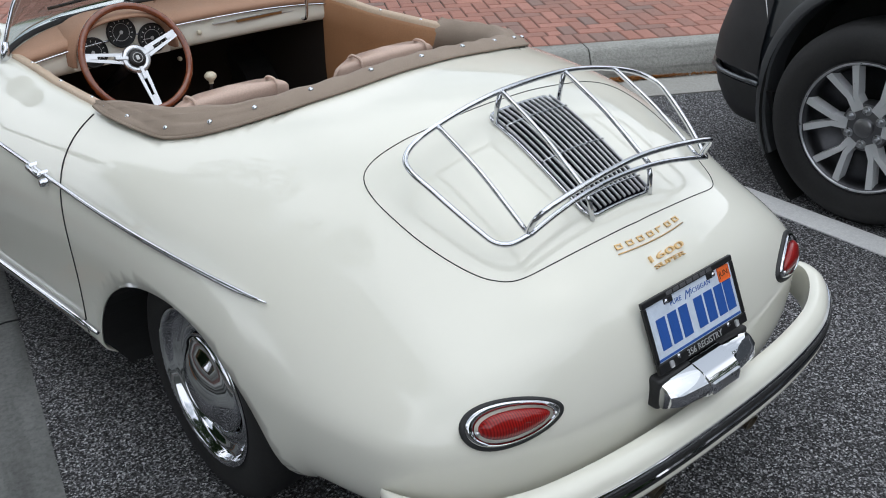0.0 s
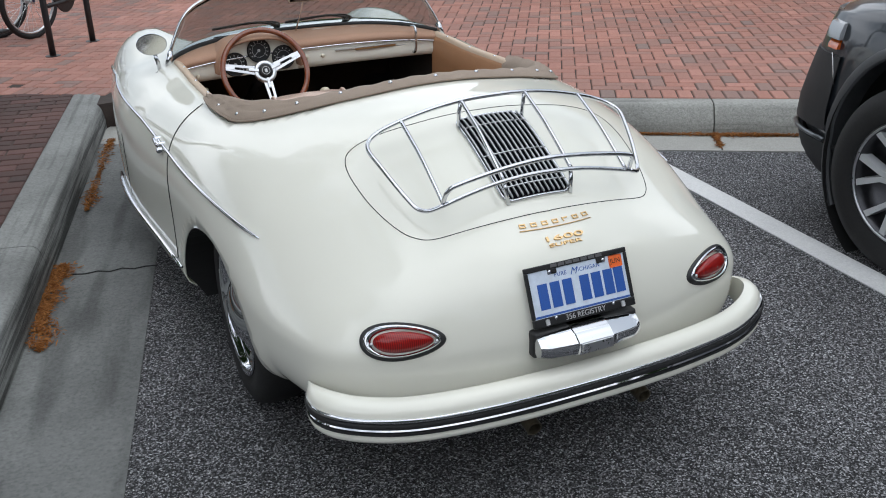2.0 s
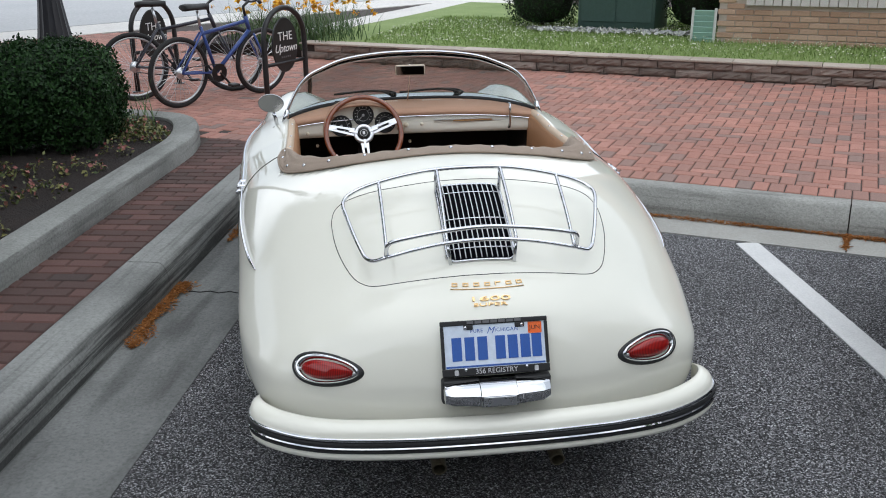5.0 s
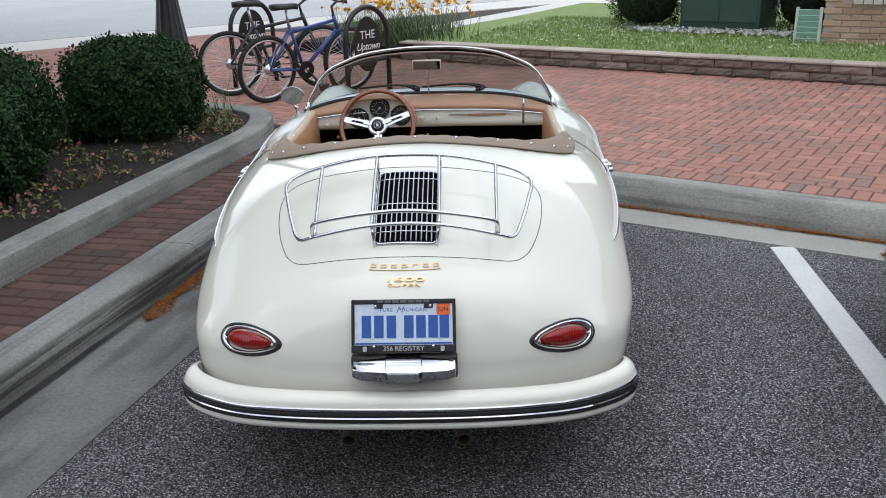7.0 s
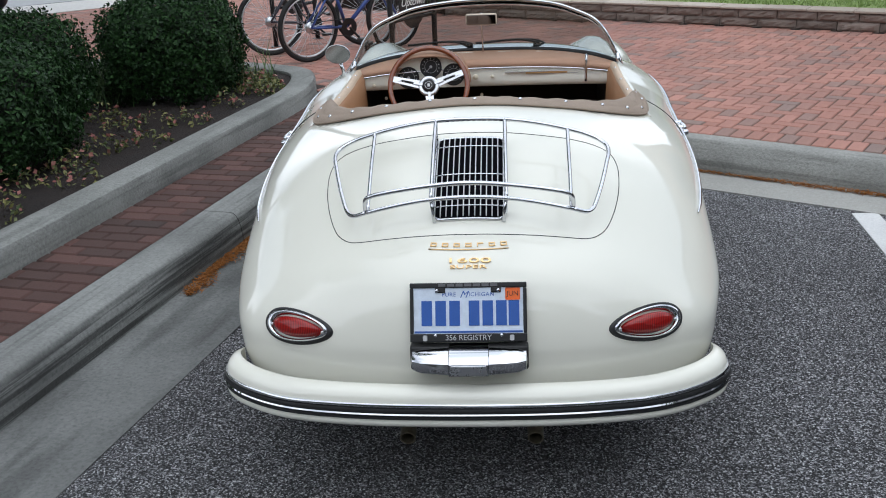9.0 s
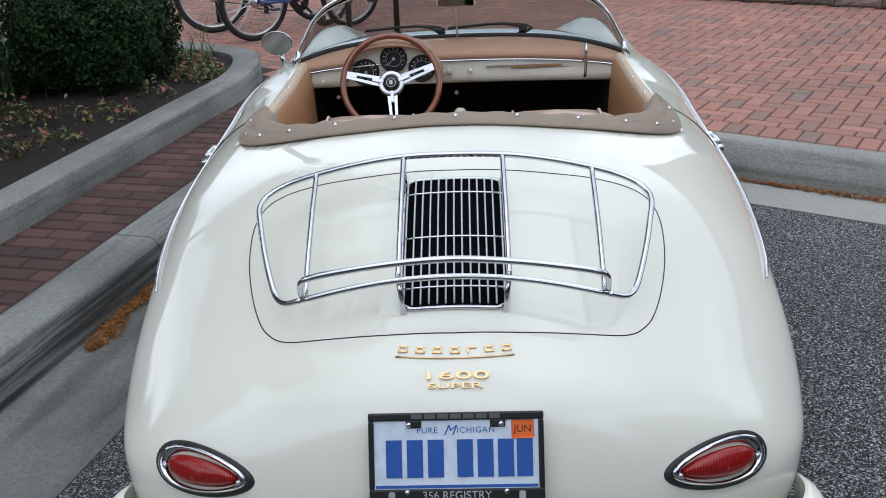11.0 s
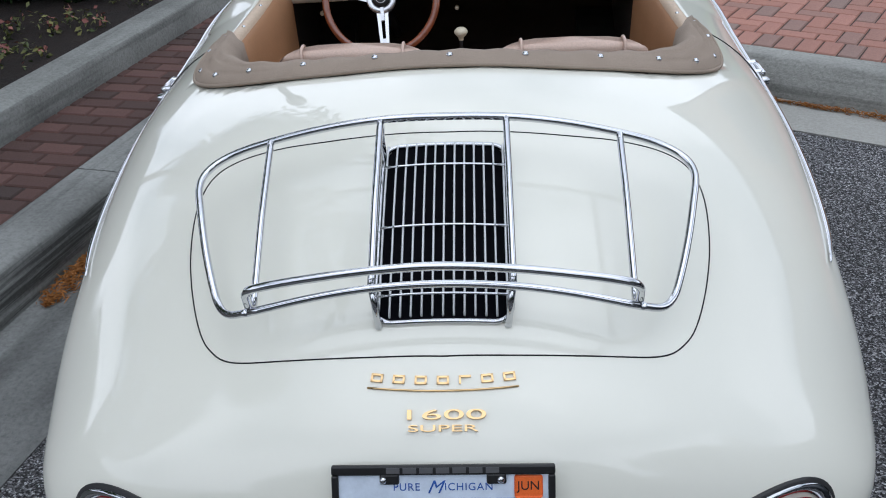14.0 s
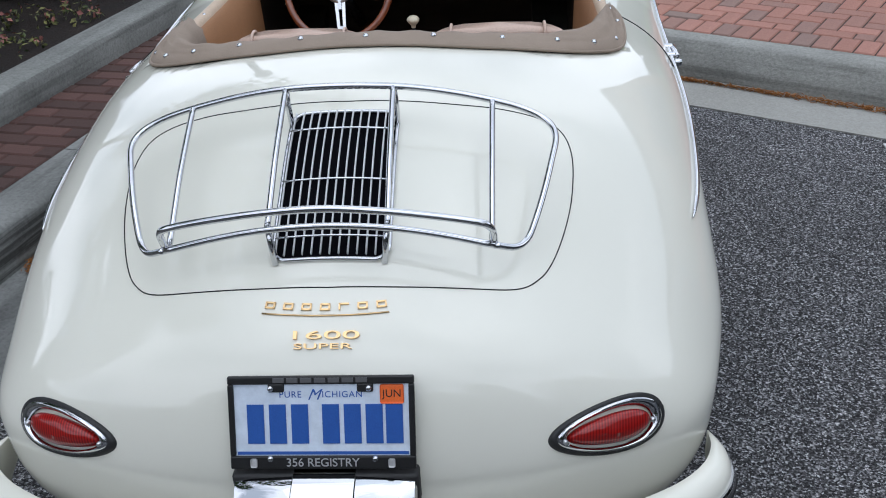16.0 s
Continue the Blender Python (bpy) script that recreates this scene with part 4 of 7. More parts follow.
for side in (-1, 1):
    light = thing("tail_lamp", "", "", (0, 0, 0))
    light.parent = car
    light["label"] = "red oval tail lamp in a chrome bezel"
    m = tail_pose(side * 0.487, 0.577)
    for name, mat, rings in (("gasket", RUBBER, [(1.07, -0.02), (1.07, 0.003), (1.05, 0.007), (0.98, 0.009), (0.93, 0.007)]), ("bezel", CHROME, [(0.955, -0.01), (0.955, 0.007), (0.93, 0.012), (0.86, 0.014), (0.79, 0.011), (0.77, 0.004)]), ("lens", RED, [(0.79, 0.0), (0.785, 0.010), (0.70, 0.016), (0.5, 0.021), (0.25, 0.0235), (0.0, 0.024)])):
        bm = bmesh.new()
        rows = []
        for f, h in rings:
            shrink = 1 - f
            if f == 0:
                rows.append([bm.verts.new(m @ Vector((0, 0, h)))])
                continue
            a, b = (0.104 - 0.104 * shrink * (0.85 if name != "lens" else 1), 0.0455 - 0.0455 * shrink * (1.25 if name != "lens" else 1.0))
            if name == "lens":
                a, b = 0.104 * f * 0.93, 0.0455 * f * 0.74
            ring = []
            for k in range(44):
                x, y = egg(a, b, 2 * math.pi * k / 44, side)
                p = Vector((x, y, h))
                q = m @ p
                # let the rim sit on the curved tail
                base_y = on_tail(q.x, q.z)
                ring.append(bm.verts.new(Vector((q.x, base_y, q.z)) + m.to_3x3() @ Vector((0, 0, h))))
            rows.append(ring)
        for p, q in zip(rows, rows[1:]):
            for k in range(44):
                f4 = list(dict.fromkeys([p[k % len(p)], p[(k + 1) % len(p)], q[(k + 1) % len(q)], q[k % len(q)]]))
                if len(f4) > 2:
                    bm.faces.new(f4)
        part(name, bm, mat, light, smooth=True, angle=60)
    for dx in (-0.083, 0.083):
        bm = bmesh.new()
        q = m @ Vector((dx, 0, 0))
        lathe(bm, [(0, 0.018), (0.003, 0.0175), (0.0045, 0.016), (0.0045, 0.01)], 12, Matrix.Translation((q.x, on_tail(q.x, q.z), q.z)) @ m.to_3x3().to_4x4())
        part("bezel_screw", bm, ALLOY, light, smooth=True)


# ---- roadster: wheels ----
def road_wheel(side, y, turn=0.0):
    wheel = thing("road_wheel", "", "", (0, 0, 0))
    wheel.parent = car
    wheel["label"] = "chromed steel wheel with moon hubcap and black tyre"
    m = Matrix.Translation((side * 0.668, y, 0.324)) @ pose(0, 0, 0, 0, 90 * side, 0) @ pose(0, 0, 0, -turn * side, 0, 0)
    bm = bmesh.new()
    lathe(bm, [(0.203, -0.06), (0.21, -0.072), (0.24, -0.081), (0.285, -0.083), (0.308, -0.072), (0.321, -0.052), (0.325, -0.02), (0.325, 0.02), (0.321, 0.052), (0.308, 0.072), (0.285, 0.083), (0.24, 0.081), (0.21, 0.072), (0.203, 0.06)], 72, m)
    part("tyre", bm, TYRE, wheel, smooth=True)
    bm = bmesh.new()
    lathe(bm, [(0.20, -0.07), (0.212, -0.06), (0.20, -0.03), (0.195, 0.02), (0.202, 0.058), (0.217, 0.070), (0.222, 0.078), (0.218, 0.083), (0.211, 0.080), (0.205, 0.072), (0.201, 0.060), (0.194, 0.053), (0.186, 0.050), (0.181, 0.042), (0.172, 0.040), (0.166, 0.046), (0.158, 0.050), (0.148, 0.049), (0.143, 0.043), (0.13, 0.040), (0.12, 0.03), (0.0, 0.03)], 72, m)
    part("rim", bm, CHROME, wheel, "polished rim", smooth=True)
    bm = bmesh.new()
    lathe(bm, [(0.136, 0.044), (0.139, 0.052), (0.134, 0.060), (0.124, 0.064), (0.114, 0.068), (0.095, 0.080), (0.065, 0.093), (0.03, 0.100), (0.0, 0.102)], 64, m)
    part("hubcap", bm, CHROME, wheel, "domed chrome hubcap", smooth=True)
    return wheel


for side in (-1, 1):
    road_wheel(side, -0.112)
    road_wheel(side, 1.985, 9.0)
    for c in ARCHES:
        bm = bmesh.new()
        rows = []
        for k in range(25):
            a = radians(-4 + 188 * k / 24)
            y, z = c[0] + (c[2] + 0.0) * math.cos(a), c[1] + c[3] * math.sin(a)
            rows.append([bm.verts.new((side * min(on_side(y, max(z, 0.24)) - 0.004 if f == 0 else 0.45, 0.9), y, z)) for f in (0, 1)])
        for a, b in zip(rows, rows[1:]):
            bm.faces.new((a[0], a[1], b[1], b[0]))
        cap = [r[1] for r in rows]
        bm.faces.new(cap)
        part("wheel_housing", bm, GAP, car, "dark wheel housing")


# ---- roadster: cockpit ----
bm = bmesh.new()
F = [(-0.60, -0.14, 0.25), (0.60, -0.14, 0.25), (0.60, 1.78, 0.25), (-0.60, 1.78, 0.25)]
T = [(-0.60, -0.16, 0.84), (0.60, -0.16, 0.84), (0.60, 1.86, 0.80), (-0.60, 1.86, 0.80)]
fv, tv = [bm.verts.new(p) for p in F], [bm.verts.new(p) for p in T]
bm.faces.new(fv)
for k in range(4):
    bm.faces.new((fv[k], fv[(k + 1) % 4], tv[(k + 1) % 4], tv[k]))
part("cockpit_tub", bm, CARPET, car, "dark carpeted cockpit floor and footwell")
for side in (-1, 1):
    rows = []
    bm = bmesh.new()
    for i in range(15):
        y = 0.37 + 0.87 * i / 14
        z = on_top(EDGE_X, y)
        rows.append([bm.verts.new((side * x, y, zz)) for x, zz in ((0.636, z - 0.006), (0.634, z + 0.006), (0.625, z + 0.010), (0.606, z + 0.004), (0.602, z - 0.012))])
    for a, b in zip(rows, rows[1:]):
        for k in range(4):
            bm.faces.new((a[k], a[k + 1], b[k + 1], b[k]))
    part("door_cap", bm, mottled("beige_door_cap", (0.50, 0.38, 0.27), (0.56, 0.43, 0.31), 8, 0.5, 0.1), car, "beige padded door top", smooth=True)
    bm = bmesh.new()
    rows = []
    for i in range(12):
        y = 0.12 + 1.10 * i / 11
        z = on_top(EDGE_X, y)
        rows.append([bm.verts.new((side * x, y, zz)) for x, zz in ((0.604, z - 0.008), (0.592, z - 0.02), (0.588, z - 0.10), (0.583, 0.62), (0.585, 0.50), (0.60, 0.40))])
    for a, b in zip(rows, rows[1:]):
        for k in range(5):
            bm.faces.new((a[k], a[k + 1], b[k + 1], b[k]))
    part("door_panel", bm, PANEL, car, "tan vinyl door trim", smooth=True)
    for y in (0.62, 0.86, 1.1):
        bm = bmesh.new()
        lathe(bm, [(0, 0.004), (0.004, 0.003), (0.006, 0)], 10, Matrix.Translation((side * 0.616, y, on_top(EDGE_X, y) + 0.0075)))
        part("cap_screw", bm, CHROME, car, smooth=True)

# canvas hood cover round the back of the cockpit
edge = smooth_path([(0, -0.166, 0), (0.2, -0.150, 0), (0.32, -0.118, 0), (0.44, -0.066, 0), (0.535, 0.0, 0), (0.60, 0.078, 0), (0.637, 0.17, 0), (0.653, 0.30, 0), (0.657, 0.43, 0), (0.648, 0.53, 0)], 8)
brim = smooth_path([(0, -0.098, 0), (0.185, -0.084, 0), (0.30, -0.052, 0), (0.405, -0.004, 0), (0.475, 0.052, 0), (0.525, 0.125, 0), (0.562, 0.20, 0), (0.587, 0.31, 0), (0.608, 0.43, 0), (0.630, 0.535, 0)], 8)
puff = [0.012, 0.012, 0.013, 0.016, 0.020, 0.024, 0.026, 0.024, 0.018, 0.010]
cover = thing("hood_cover", "taupe canvas hood cover snapped round the back of the cockpit", "canvas cover", (0, 0, 0))
verts, nrow = [], 9
E_all = [Vector((-p.x, p.y, 0)) for p in edge[:0:-1]] + edge
B_all = [Vector((-p.x, p.y, 0)) for p in brim[:0:-1]] + brim
n = len(E_all)
for i, (a, b) in enumerate(zip(E_all, B_all)):
    u = abs(i - (n - 1) / 2) / ((n - 1) / 2) * (len(puff) - 1)
    k = min(int(u), len(puff) - 2)
    h = puff[k] + (puff[k + 1] - puff[k]) * (u - k)
    za = on_top(a.x, a.y) + 0.004
    for j in range(nrow + 3):
        f = j / nrow
        if j <= nrow:
            p = a.lerp(b, f)
            zb = on_top(min(max(p.x, -0.63), 0.63), p.y)
            fold = 0.008 * math.sin(24 * f + 30 * abs(p.x) - 34 * p.y) * min(1, max(0, (u - 2.4)) / 2) * math.sin(math.pi * f)
            wave = 0.002 * math.sin(70 * p.x)
            z = zb + 0.004 + h * math.sin(math.pi * min(1, 0.62 * f + 0.0)) ** 0.8 + fold + wave * f
            verts.append((p.x, p.y, z))
        else:
            d = (j - nrow) * 0.035
            inner_pull = 0.97 - 0.01 * (j - nrow)
            verts.append((b.x * inner_pull, b.y + 0.012 * (j - nrow), verts[-1][2] - d))
rows = nrow + 3
faces = [(i * rows + j, (i + 1) * rows + j, (i + 1) * rows + j + 1, i * rows + j + 1) for i in range(n - 1) for j in range(rows - 1)]
cloth = mesh_object("canvas", verts, faces, CANVAS, cover)
cm = cloth.modifiers.new("thickness", "SOLIDIFY")
cm.thickness, cm.offset = 0.004, 1
bm = bmesh.new()
tube(bm, [Vector(verts[i * rows]) + Vector((0, 0, 0.003)) for i in range(n)], 0.0045, 6)
part("piping", bm, CANVAS, cover, "stitched canvas hem", smooth=True)
for x, y in ((0, -0.132), (0.157, -0.118), (0.317, -0.078), (0.45, -0.024), (0.545, 0.036), (0.612, 0.15), (0.637, 0.325), (0.634, 0.475)):
    for side in ((1,) if x == 0 else (-1, 1)):
        bm = bmesh.new()
        p = top_point(x, y)
        nn = normal_at(p)
        best = min(range(len(verts)), key=lambda k: (verts[k][0] - side * x) ** 2 + (verts[k][1] - y) ** 2)
        at = Vector((side * x, y, verts[best][2] + 0.004))
        nn = Vector((nn.x * side, nn.y - 0.25, nn.z)).normalized()
        lathe(bm, [(0, 0.006), (0.0035, 0.0055), (0.0062, 0.0035), (0.0072, 0.001), (0.0072, -0.003)], 16, Matrix.Translation(at) @ nn.to_track_quat("Z", "Y").to_matrix().to_4x4())
        part("snap", bm, CHROME, cover, "bright press stud", smooth=True)


def seat(cx):
    s = thing("bucket_seat", "tan leather bucket seat with piped edges", "seat", (0, 0, 0), "roadster seats")
    bm = bmesh.new()
    rows = []
    for j in range(15):
        f = j / 14
        z = 0.42 + 0.454 * f
        w = 0.222 * (1 - 0.02 * f - 0.05 * max(0, f - 0.86) / 0.14)
        y = 0.565 - 0.145 * f
        ring = []
        for k in range(28):
            a = 2 * math.pi * k / 28
            c, q = math.cos(a), math.sin(a)
            x = w * math.copysign(abs(c) ** 0.45, c)
            d = (0.062 - 0.02 * f) * math.copysign(abs(q) ** 0.7, q)
            d -= 0.03 * (x / w) ** 2 if q > 0 else 0
            ring.append(bm.verts.new((cx + x, y + d - 0.03 * (abs(x) / w) ** 3 * -1, z - 0.028 * (abs(x) / w) ** 4 * (f > 0.9) * f)))
        rows.append(ring)
    for a, b in zip(rows, rows[1:]):
        for k in range(28):
            bm.faces.new((a[k], a[(k + 1) % 28], b[(k + 1) % 28], b[k]))
    for e, (f1, dz) in zip((rows[-1],), ((0.6, 0.014),)):
        inner = [bm.verts.new(((v.co.x - cx) * 0.93 + cx, v.co.y * f1 + 0.42 * (1 - f1), v.co.z + dz)) for v in e]
        for k in range(28):
            bm.faces.new((e[k], e[(k + 1) % 28], inner[(k + 1) % 28], inner[k]))
        bm.faces.new(inner)
    bm.faces.new(rows[0][::-1])
    part("backrest", bm, LEATHER, s, smooth=True, angle=70)
    for x in (-0.135, 0.135):
        bm = bmesh.new()
        tube(bm, smooth_path([(cx + x, 0.60, 0.48), (cx + x, 0.505, 0.75), (cx + x, 0.462, 0.863), (cx + x, 0.42, 0.889), (cx + x, 0.380, 0.863), (cx + x, 0.42, 0.72)], 6), 0.0045, 8)
        part("piping", bm, LEATHER, s, smooth=True)
    bm = bmesh.new()
    box(bm, (cx - 0.2, 0.58, 0.36), (cx + 0.2, 1.04, 0.47), 0.045, None, 4)
    part("cushion", bm, LEATHER, s, smooth=True)
    bm = bmesh.new()
    box(bm, (cx - 0.18, 0.60, 0.25), (cx + 0.18, 1.0, 0.37), 0.01)
    part("seat_base", bm, BLACK, s)
    return s


seat(-0.278)
seat(0.305)

# dashboard
dash = thing("dashboard", "", "", (0, 0, 0))
dash.parent = car
dash["label"] = "cream metal dashboard with tan padded top and chrome line"


def dash_y(x):
    return 1.205 + 0.03 * (1 - (x / 0.62) ** 2)


def sheet(name, parent, mat, xs, profile, label=""):
    """A skin across the car: for each x, profile(x) gives its (y, z) line."""
    lines = [profile(x) for x in xs]
    m = len(lines[0])
    v = [(x, y, z) for x, line in zip(xs, lines) for y, z in line]
    f = [(i * m + j, (i + 1) * m + j, (i + 1) * m + j + 1, i * m + j + 1) for i in range(len(xs) - 1) for j in range(m - 1)]
    return mesh_object(name, v, f, mat, parent, label)


xs = [-0.625 + 1.25 * i / 40 for i in range(41)]
sheet("dash_face", dash, PAINT, xs, lambda x: [(dash_y(x) + 0.07, 0.785), (dash_y(x) + 0.02, 0.792), (dash_y(x) + 0.004, 0.805), (dash_y(x), 0.825), (dash_y(x) + 0.004, 0.875 - 0.03 * (abs(x) / 0.62) ** 3), (dash_y(x) + 0.01, 0.888 - 0.03 * (abs(x) / 0.62) ** 3)], "cream painted dash panel")


def pad(x):
    e = (abs(x) / 0.63) ** 3
    y0, z0 = dash_y(x) - 0.004, 0.886 - 0.03 * e
    y1 = 1.505 - 0.245 * (abs(x) / 0.645) ** 2.2
    z1 = on_top(x, y1) + 0.004
    return [(y0 + 0.02, z0 - 0.004), (y0, z0 + 0.006), (y0 + 0.004, z0 + 0.022), (y0 + 0.02, z0 + 0.034), (y0 + 0.3 * (y1 - y0), z0 + 0.55 * (z1 - z0) + 0.012), (y0 + 0.65 * (y1 - y0), z0 + 0.85 * (z1 - z0) + 0.006), (y1, z1)]


sheet("dash_pad", dash, PAD, xs, pad, "tan padded dash top")
bm = bmesh.new()
tube(bm, [(x, dash_y(x) - 0.008, 0.886 - 0.03 * (abs(x) / 0.62) ** 3) for x in xs], 0.0042, 8)
part("dash_strip", bm, CHROME, dash, "bright line across the dash", smooth=True)
# hooded gauge pod
PX = -0.268
bm = bmesh.new()
rows = []
for i in range(29):
    a = math.pi * i / 28
    c, s = math.cos(a), math.sin(a)
    x, z = PX - 0.188 * math.copysign(abs(c) ** 0.75, c), 0.822 + 0.138 * abs(s) ** 0.85
    rows.append([bm.verts.new((PX + (x - PX) * f, y, 0.822 + (z - 0.822) * f + dz)) for f, y, dz in ((0.93, 1.226, 0), (0.965, 1.178, 0), (1.0, 1.168, 0.002), (1.05, 1.18, 0.004), (1.07, 1.25, 0.002), (1.06, 1.38, -0.01))])
for a, b in zip(rows, rows[1:]):
    for k in range(5):
        bm.faces.new((a[k], a[k + 1], b[k + 1], b[k]))
part("gauge_hood", bm, PAD, dash, "tan padded hood over the gauges", smooth=True)
bm = bmesh.new()
face = [bm.verts.new((PX - 0.18 * math.copysign(abs(math.cos(math.pi * i / 24)) ** 0.75, math.cos(math.pi * i / 24)), 1.222, 0.80 + 0.155 * abs(math.sin(math.pi * i / 24)) ** 0.85)) for i in range(25)]
bm.faces.new(face)
part("gauge_panel", bm, PAINT, dash, "cream gauge panel")
for gx, gz, turn in ((-0.374, 0.852, 215), (-0.262, 0.903, 225), (-0.152, 0.862, 180)):
    m = Matrix.Translation((gx, 1.219, gz)) @ pose(0, 0, 0, 84, 0, 0)
    dial = new("gauge", None)
    dial.parent = dash
    dial["label"] = "round black gauge in a chrome ring"
    bm = bmesh.new()
    lathe(bm, [(0, 0.004), (0.047, 0.004)], 40, m)
    part("gauge_face", bm, DIAL, dial)
    bm = bmesh.new()
    lathe(bm, [(0.046, 0.0), (0.053, 0.0), (0.0535, 0.006), (0.050, 0.010), (0.046, 0.007), (0.046, 0.0)], 40, m)
    part("gauge_ring", bm, BLACK, dial, smooth=True)
    bm = bmesh.new()
    for k in range(11):
        a = radians(-35 + 25 * k)
        box(bm, (0.036, -0.0012, 0.0042), (0.043, 0.0012, 0.0048), 0.0, m @ pose(0, 0, 0, 0, 0, math.degrees(a)))
    tube(bm, [m @ Vector((0.03 * math.cos(t), 0.03 * math.sin(t), 0.0042)) for t in [2 * math.pi * k / 32 for k in range(32)]], 0.0006, 4, True)
    part("gauge_marks", bm, WHITE_TEXT, dial)
    bm = bmesh.new()
    box(bm, (-0.006, -0.0011, 0.0055), (0.036, 0.0011, 0.0065), 0.0, m @ pose(0, 0, 0, 0, 0, turn))
    lathe(bm, [(0, 0.009), (0.0055, 0.008), (0.007, 0.0045)], 16, m)
    part("gauge_needle", bm, SILVER_TEXT, dial)
for kx, kz, kr in ((-0.545, 0.822, 0.009), (-0.045, 0.845, 0.013), (0.036, 0.845, 0.009), (-0.50, 0.74, 0.008), (-0.02, 0.74, 0.008)):
    bm = bmesh.new()
    lathe(bm, [(0, 0.022), (kr * 0.8, 0.021), (kr, 0.017), (kr, 0.008), (kr * 0.5, 0.006), (kr * 0.5, 0)], 18, Matrix.Translation((kx, dash_y(kx) + (0 if kz > 0.8 else 0.08), kz)) @ pose(0, 0, 0, 90, 0, 0))
    part("dash_knob", bm, mottled("cream_knob", (0.6, 0.55, 0.42), (0.66, 0.6, 0.48), 30, 0.35, 0.02), dash, smooth=True)
bm = bmesh.new()
tube(bm, smooth_path([(0.487, 1.215, 0.815), (0.487, 1.19, 0.822), (0.487, 1.178, 0.85), (0.487, 1.176, 0.885), (0.487, 1.18, 0.925), (0.490, 1.20, 0.938), (0.493, 1.24, 0.932)], 6), 0.0065, 10)
part("grab_handle", bm, CHROME, dash, "chrome grab handle", smooth=True)
for z, xa, xb in ((0.862, 0.10, 0.40), (0.852, 0.20, 0.48), (0.857, 0.20, 0.40)):
    bm = bmesh.new()
    h = 0.0016 if z != 0.857 else 0.006
    box(bm, (xa, dash_y(0.3) - 0.006, z - h), (xb, dash_y(0.3) + 0.012, z + h), 0.0005)
    part("dash_script", bm, ALLOY if h < 0.002 else BRASS, dash, "slim bright trim bars")

# steering wheel
SW = Matrix.Translation((-0.267, 1.118, 0.826)) @ pose(0, 0, 0, 62, 0, 0) @ pose(0, 0, 0, 0, 0, 4)
wheel = thing("steering_wheel", "", "", (0, 0, 0))
wheel.parent = car
wheel["label"] = "wood-rimmed steering wheel with three alloy spokes"
bm = bmesh.new()
tube(bm, [SW @ Vector((0.186 * math.cos(t), 0.186 * math.sin(t), 0.018)) for t in [2 * math.pi * k / 64 for k in range(64)]], 0.0125, 12, True, 0.85)
part("rim", bm, WOOD, wheel, "varnished dark wood rim", smooth=True)
for a in (16, 164, 270):
    bm = bmesh.new()
    q = SW @ pose(0, 0, 0, 0, 0, a)
    for y0, y1 in ((0.0055, 1), (-1, -0.0055)):
        lo, hi = (y0, 0.016) if y0 > 0 else (-0.016, y1)
        v = [bm.verts.new(q @ Vector(p)) for p in ((0.03, lo * 1.25, 0.004), (0.178, lo * 0.85, 0.018), (0.178, hi * 0.85, 0.018), (0.03, hi * 1.25, 0.004), (0.03, lo * 1.25, 0.009), (0.178, lo * 0.85, 0.022), (0.178, hi * 0.85, 0.022), (0.03, hi * 1.25, 0.009))]
        for f in ((0, 1, 2, 3), (4, 7, 6, 5), (0, 4, 5, 1), (1, 5, 6, 2), (2, 6, 7, 3), (3, 7, 4, 0)):
            bm.faces.new([v[k] for k in f])
    for x0, x1 in ((0.03, 0.075), (0.135, 0.178)):
        box(bm, (x0, -0.006, 0.006), (x1, 0.006, 0.0205), 0.001, q)
    part("spoke", bm, ALLOY, wheel, "slotted alloy spoke")
bm = bmesh.new()
lathe(bm, [(0.05, 0.0), (0.05, 0.012), (0.046, 0.016), (0.032, 0.017), (0.030, 0.014)], 40, SW)
part("hub_ring", bm, ALLOY, wheel, smooth=True)
bm = bmesh.new()
lathe(bm, [(0.031, 0.012), (0.029, 0.022), (0.022, 0.026), (0.0, 0.027)], 36, SW)
part("horn_button", bm, BLACK, wheel, "black horn button", smooth=True)
bm = bmesh.new()
tube(bm, [SW @ Vector((0.017 * math.cos(t), 0.017 * math.sin(t), 0.027)) for t in [2 * math.pi * k / 24 for k in range(24)]], 0.0012, 6, True)
box(bm, (-0.006, -0.008, 0.026), (0.006, 0.008, 0.0285), 0.002, SW)
part("horn_crest", bm, SILVER_TEXT, wheel)
bm = bmesh.new()
tube(bm, [SW @ Vector((0, 0, 0.0)), SW @ Vector((0, 0, -0.55))], 0.02, 12)
part("steering_column", bm, BLACK, wheel, smooth=True)
lever = thing("gear_lever", "", "", (0, 0, 0))
lever.parent = car
lever["label"] = "gear lever with cream knob"
bm = bmesh.new()
tube(bm, smooth_path([(0, 1.22, 0.26), (-0.002, 1.16, 0.45), (-0.004, 1.10, 0.69)], 6), 0.006, 8)
part("lever", bm, BLACK, lever, smooth=True)
bm = bmesh.new()
lathe(bm, [(0, 0.02), (0.014, 0.018), (0.022, 0.010), (0.023, 0.002), (0.016, -0.008), (0.009, -0.014), (0.008, -0.024)], 20, Matrix.Translation((-0.004, 1.10, 0.708)))
part("knob", bm, mottled("ivory_knob", (0.62, 0.56, 0.42), (0.68, 0.62, 0.48), 30, 0.3, 0.02), lever, smooth=True)

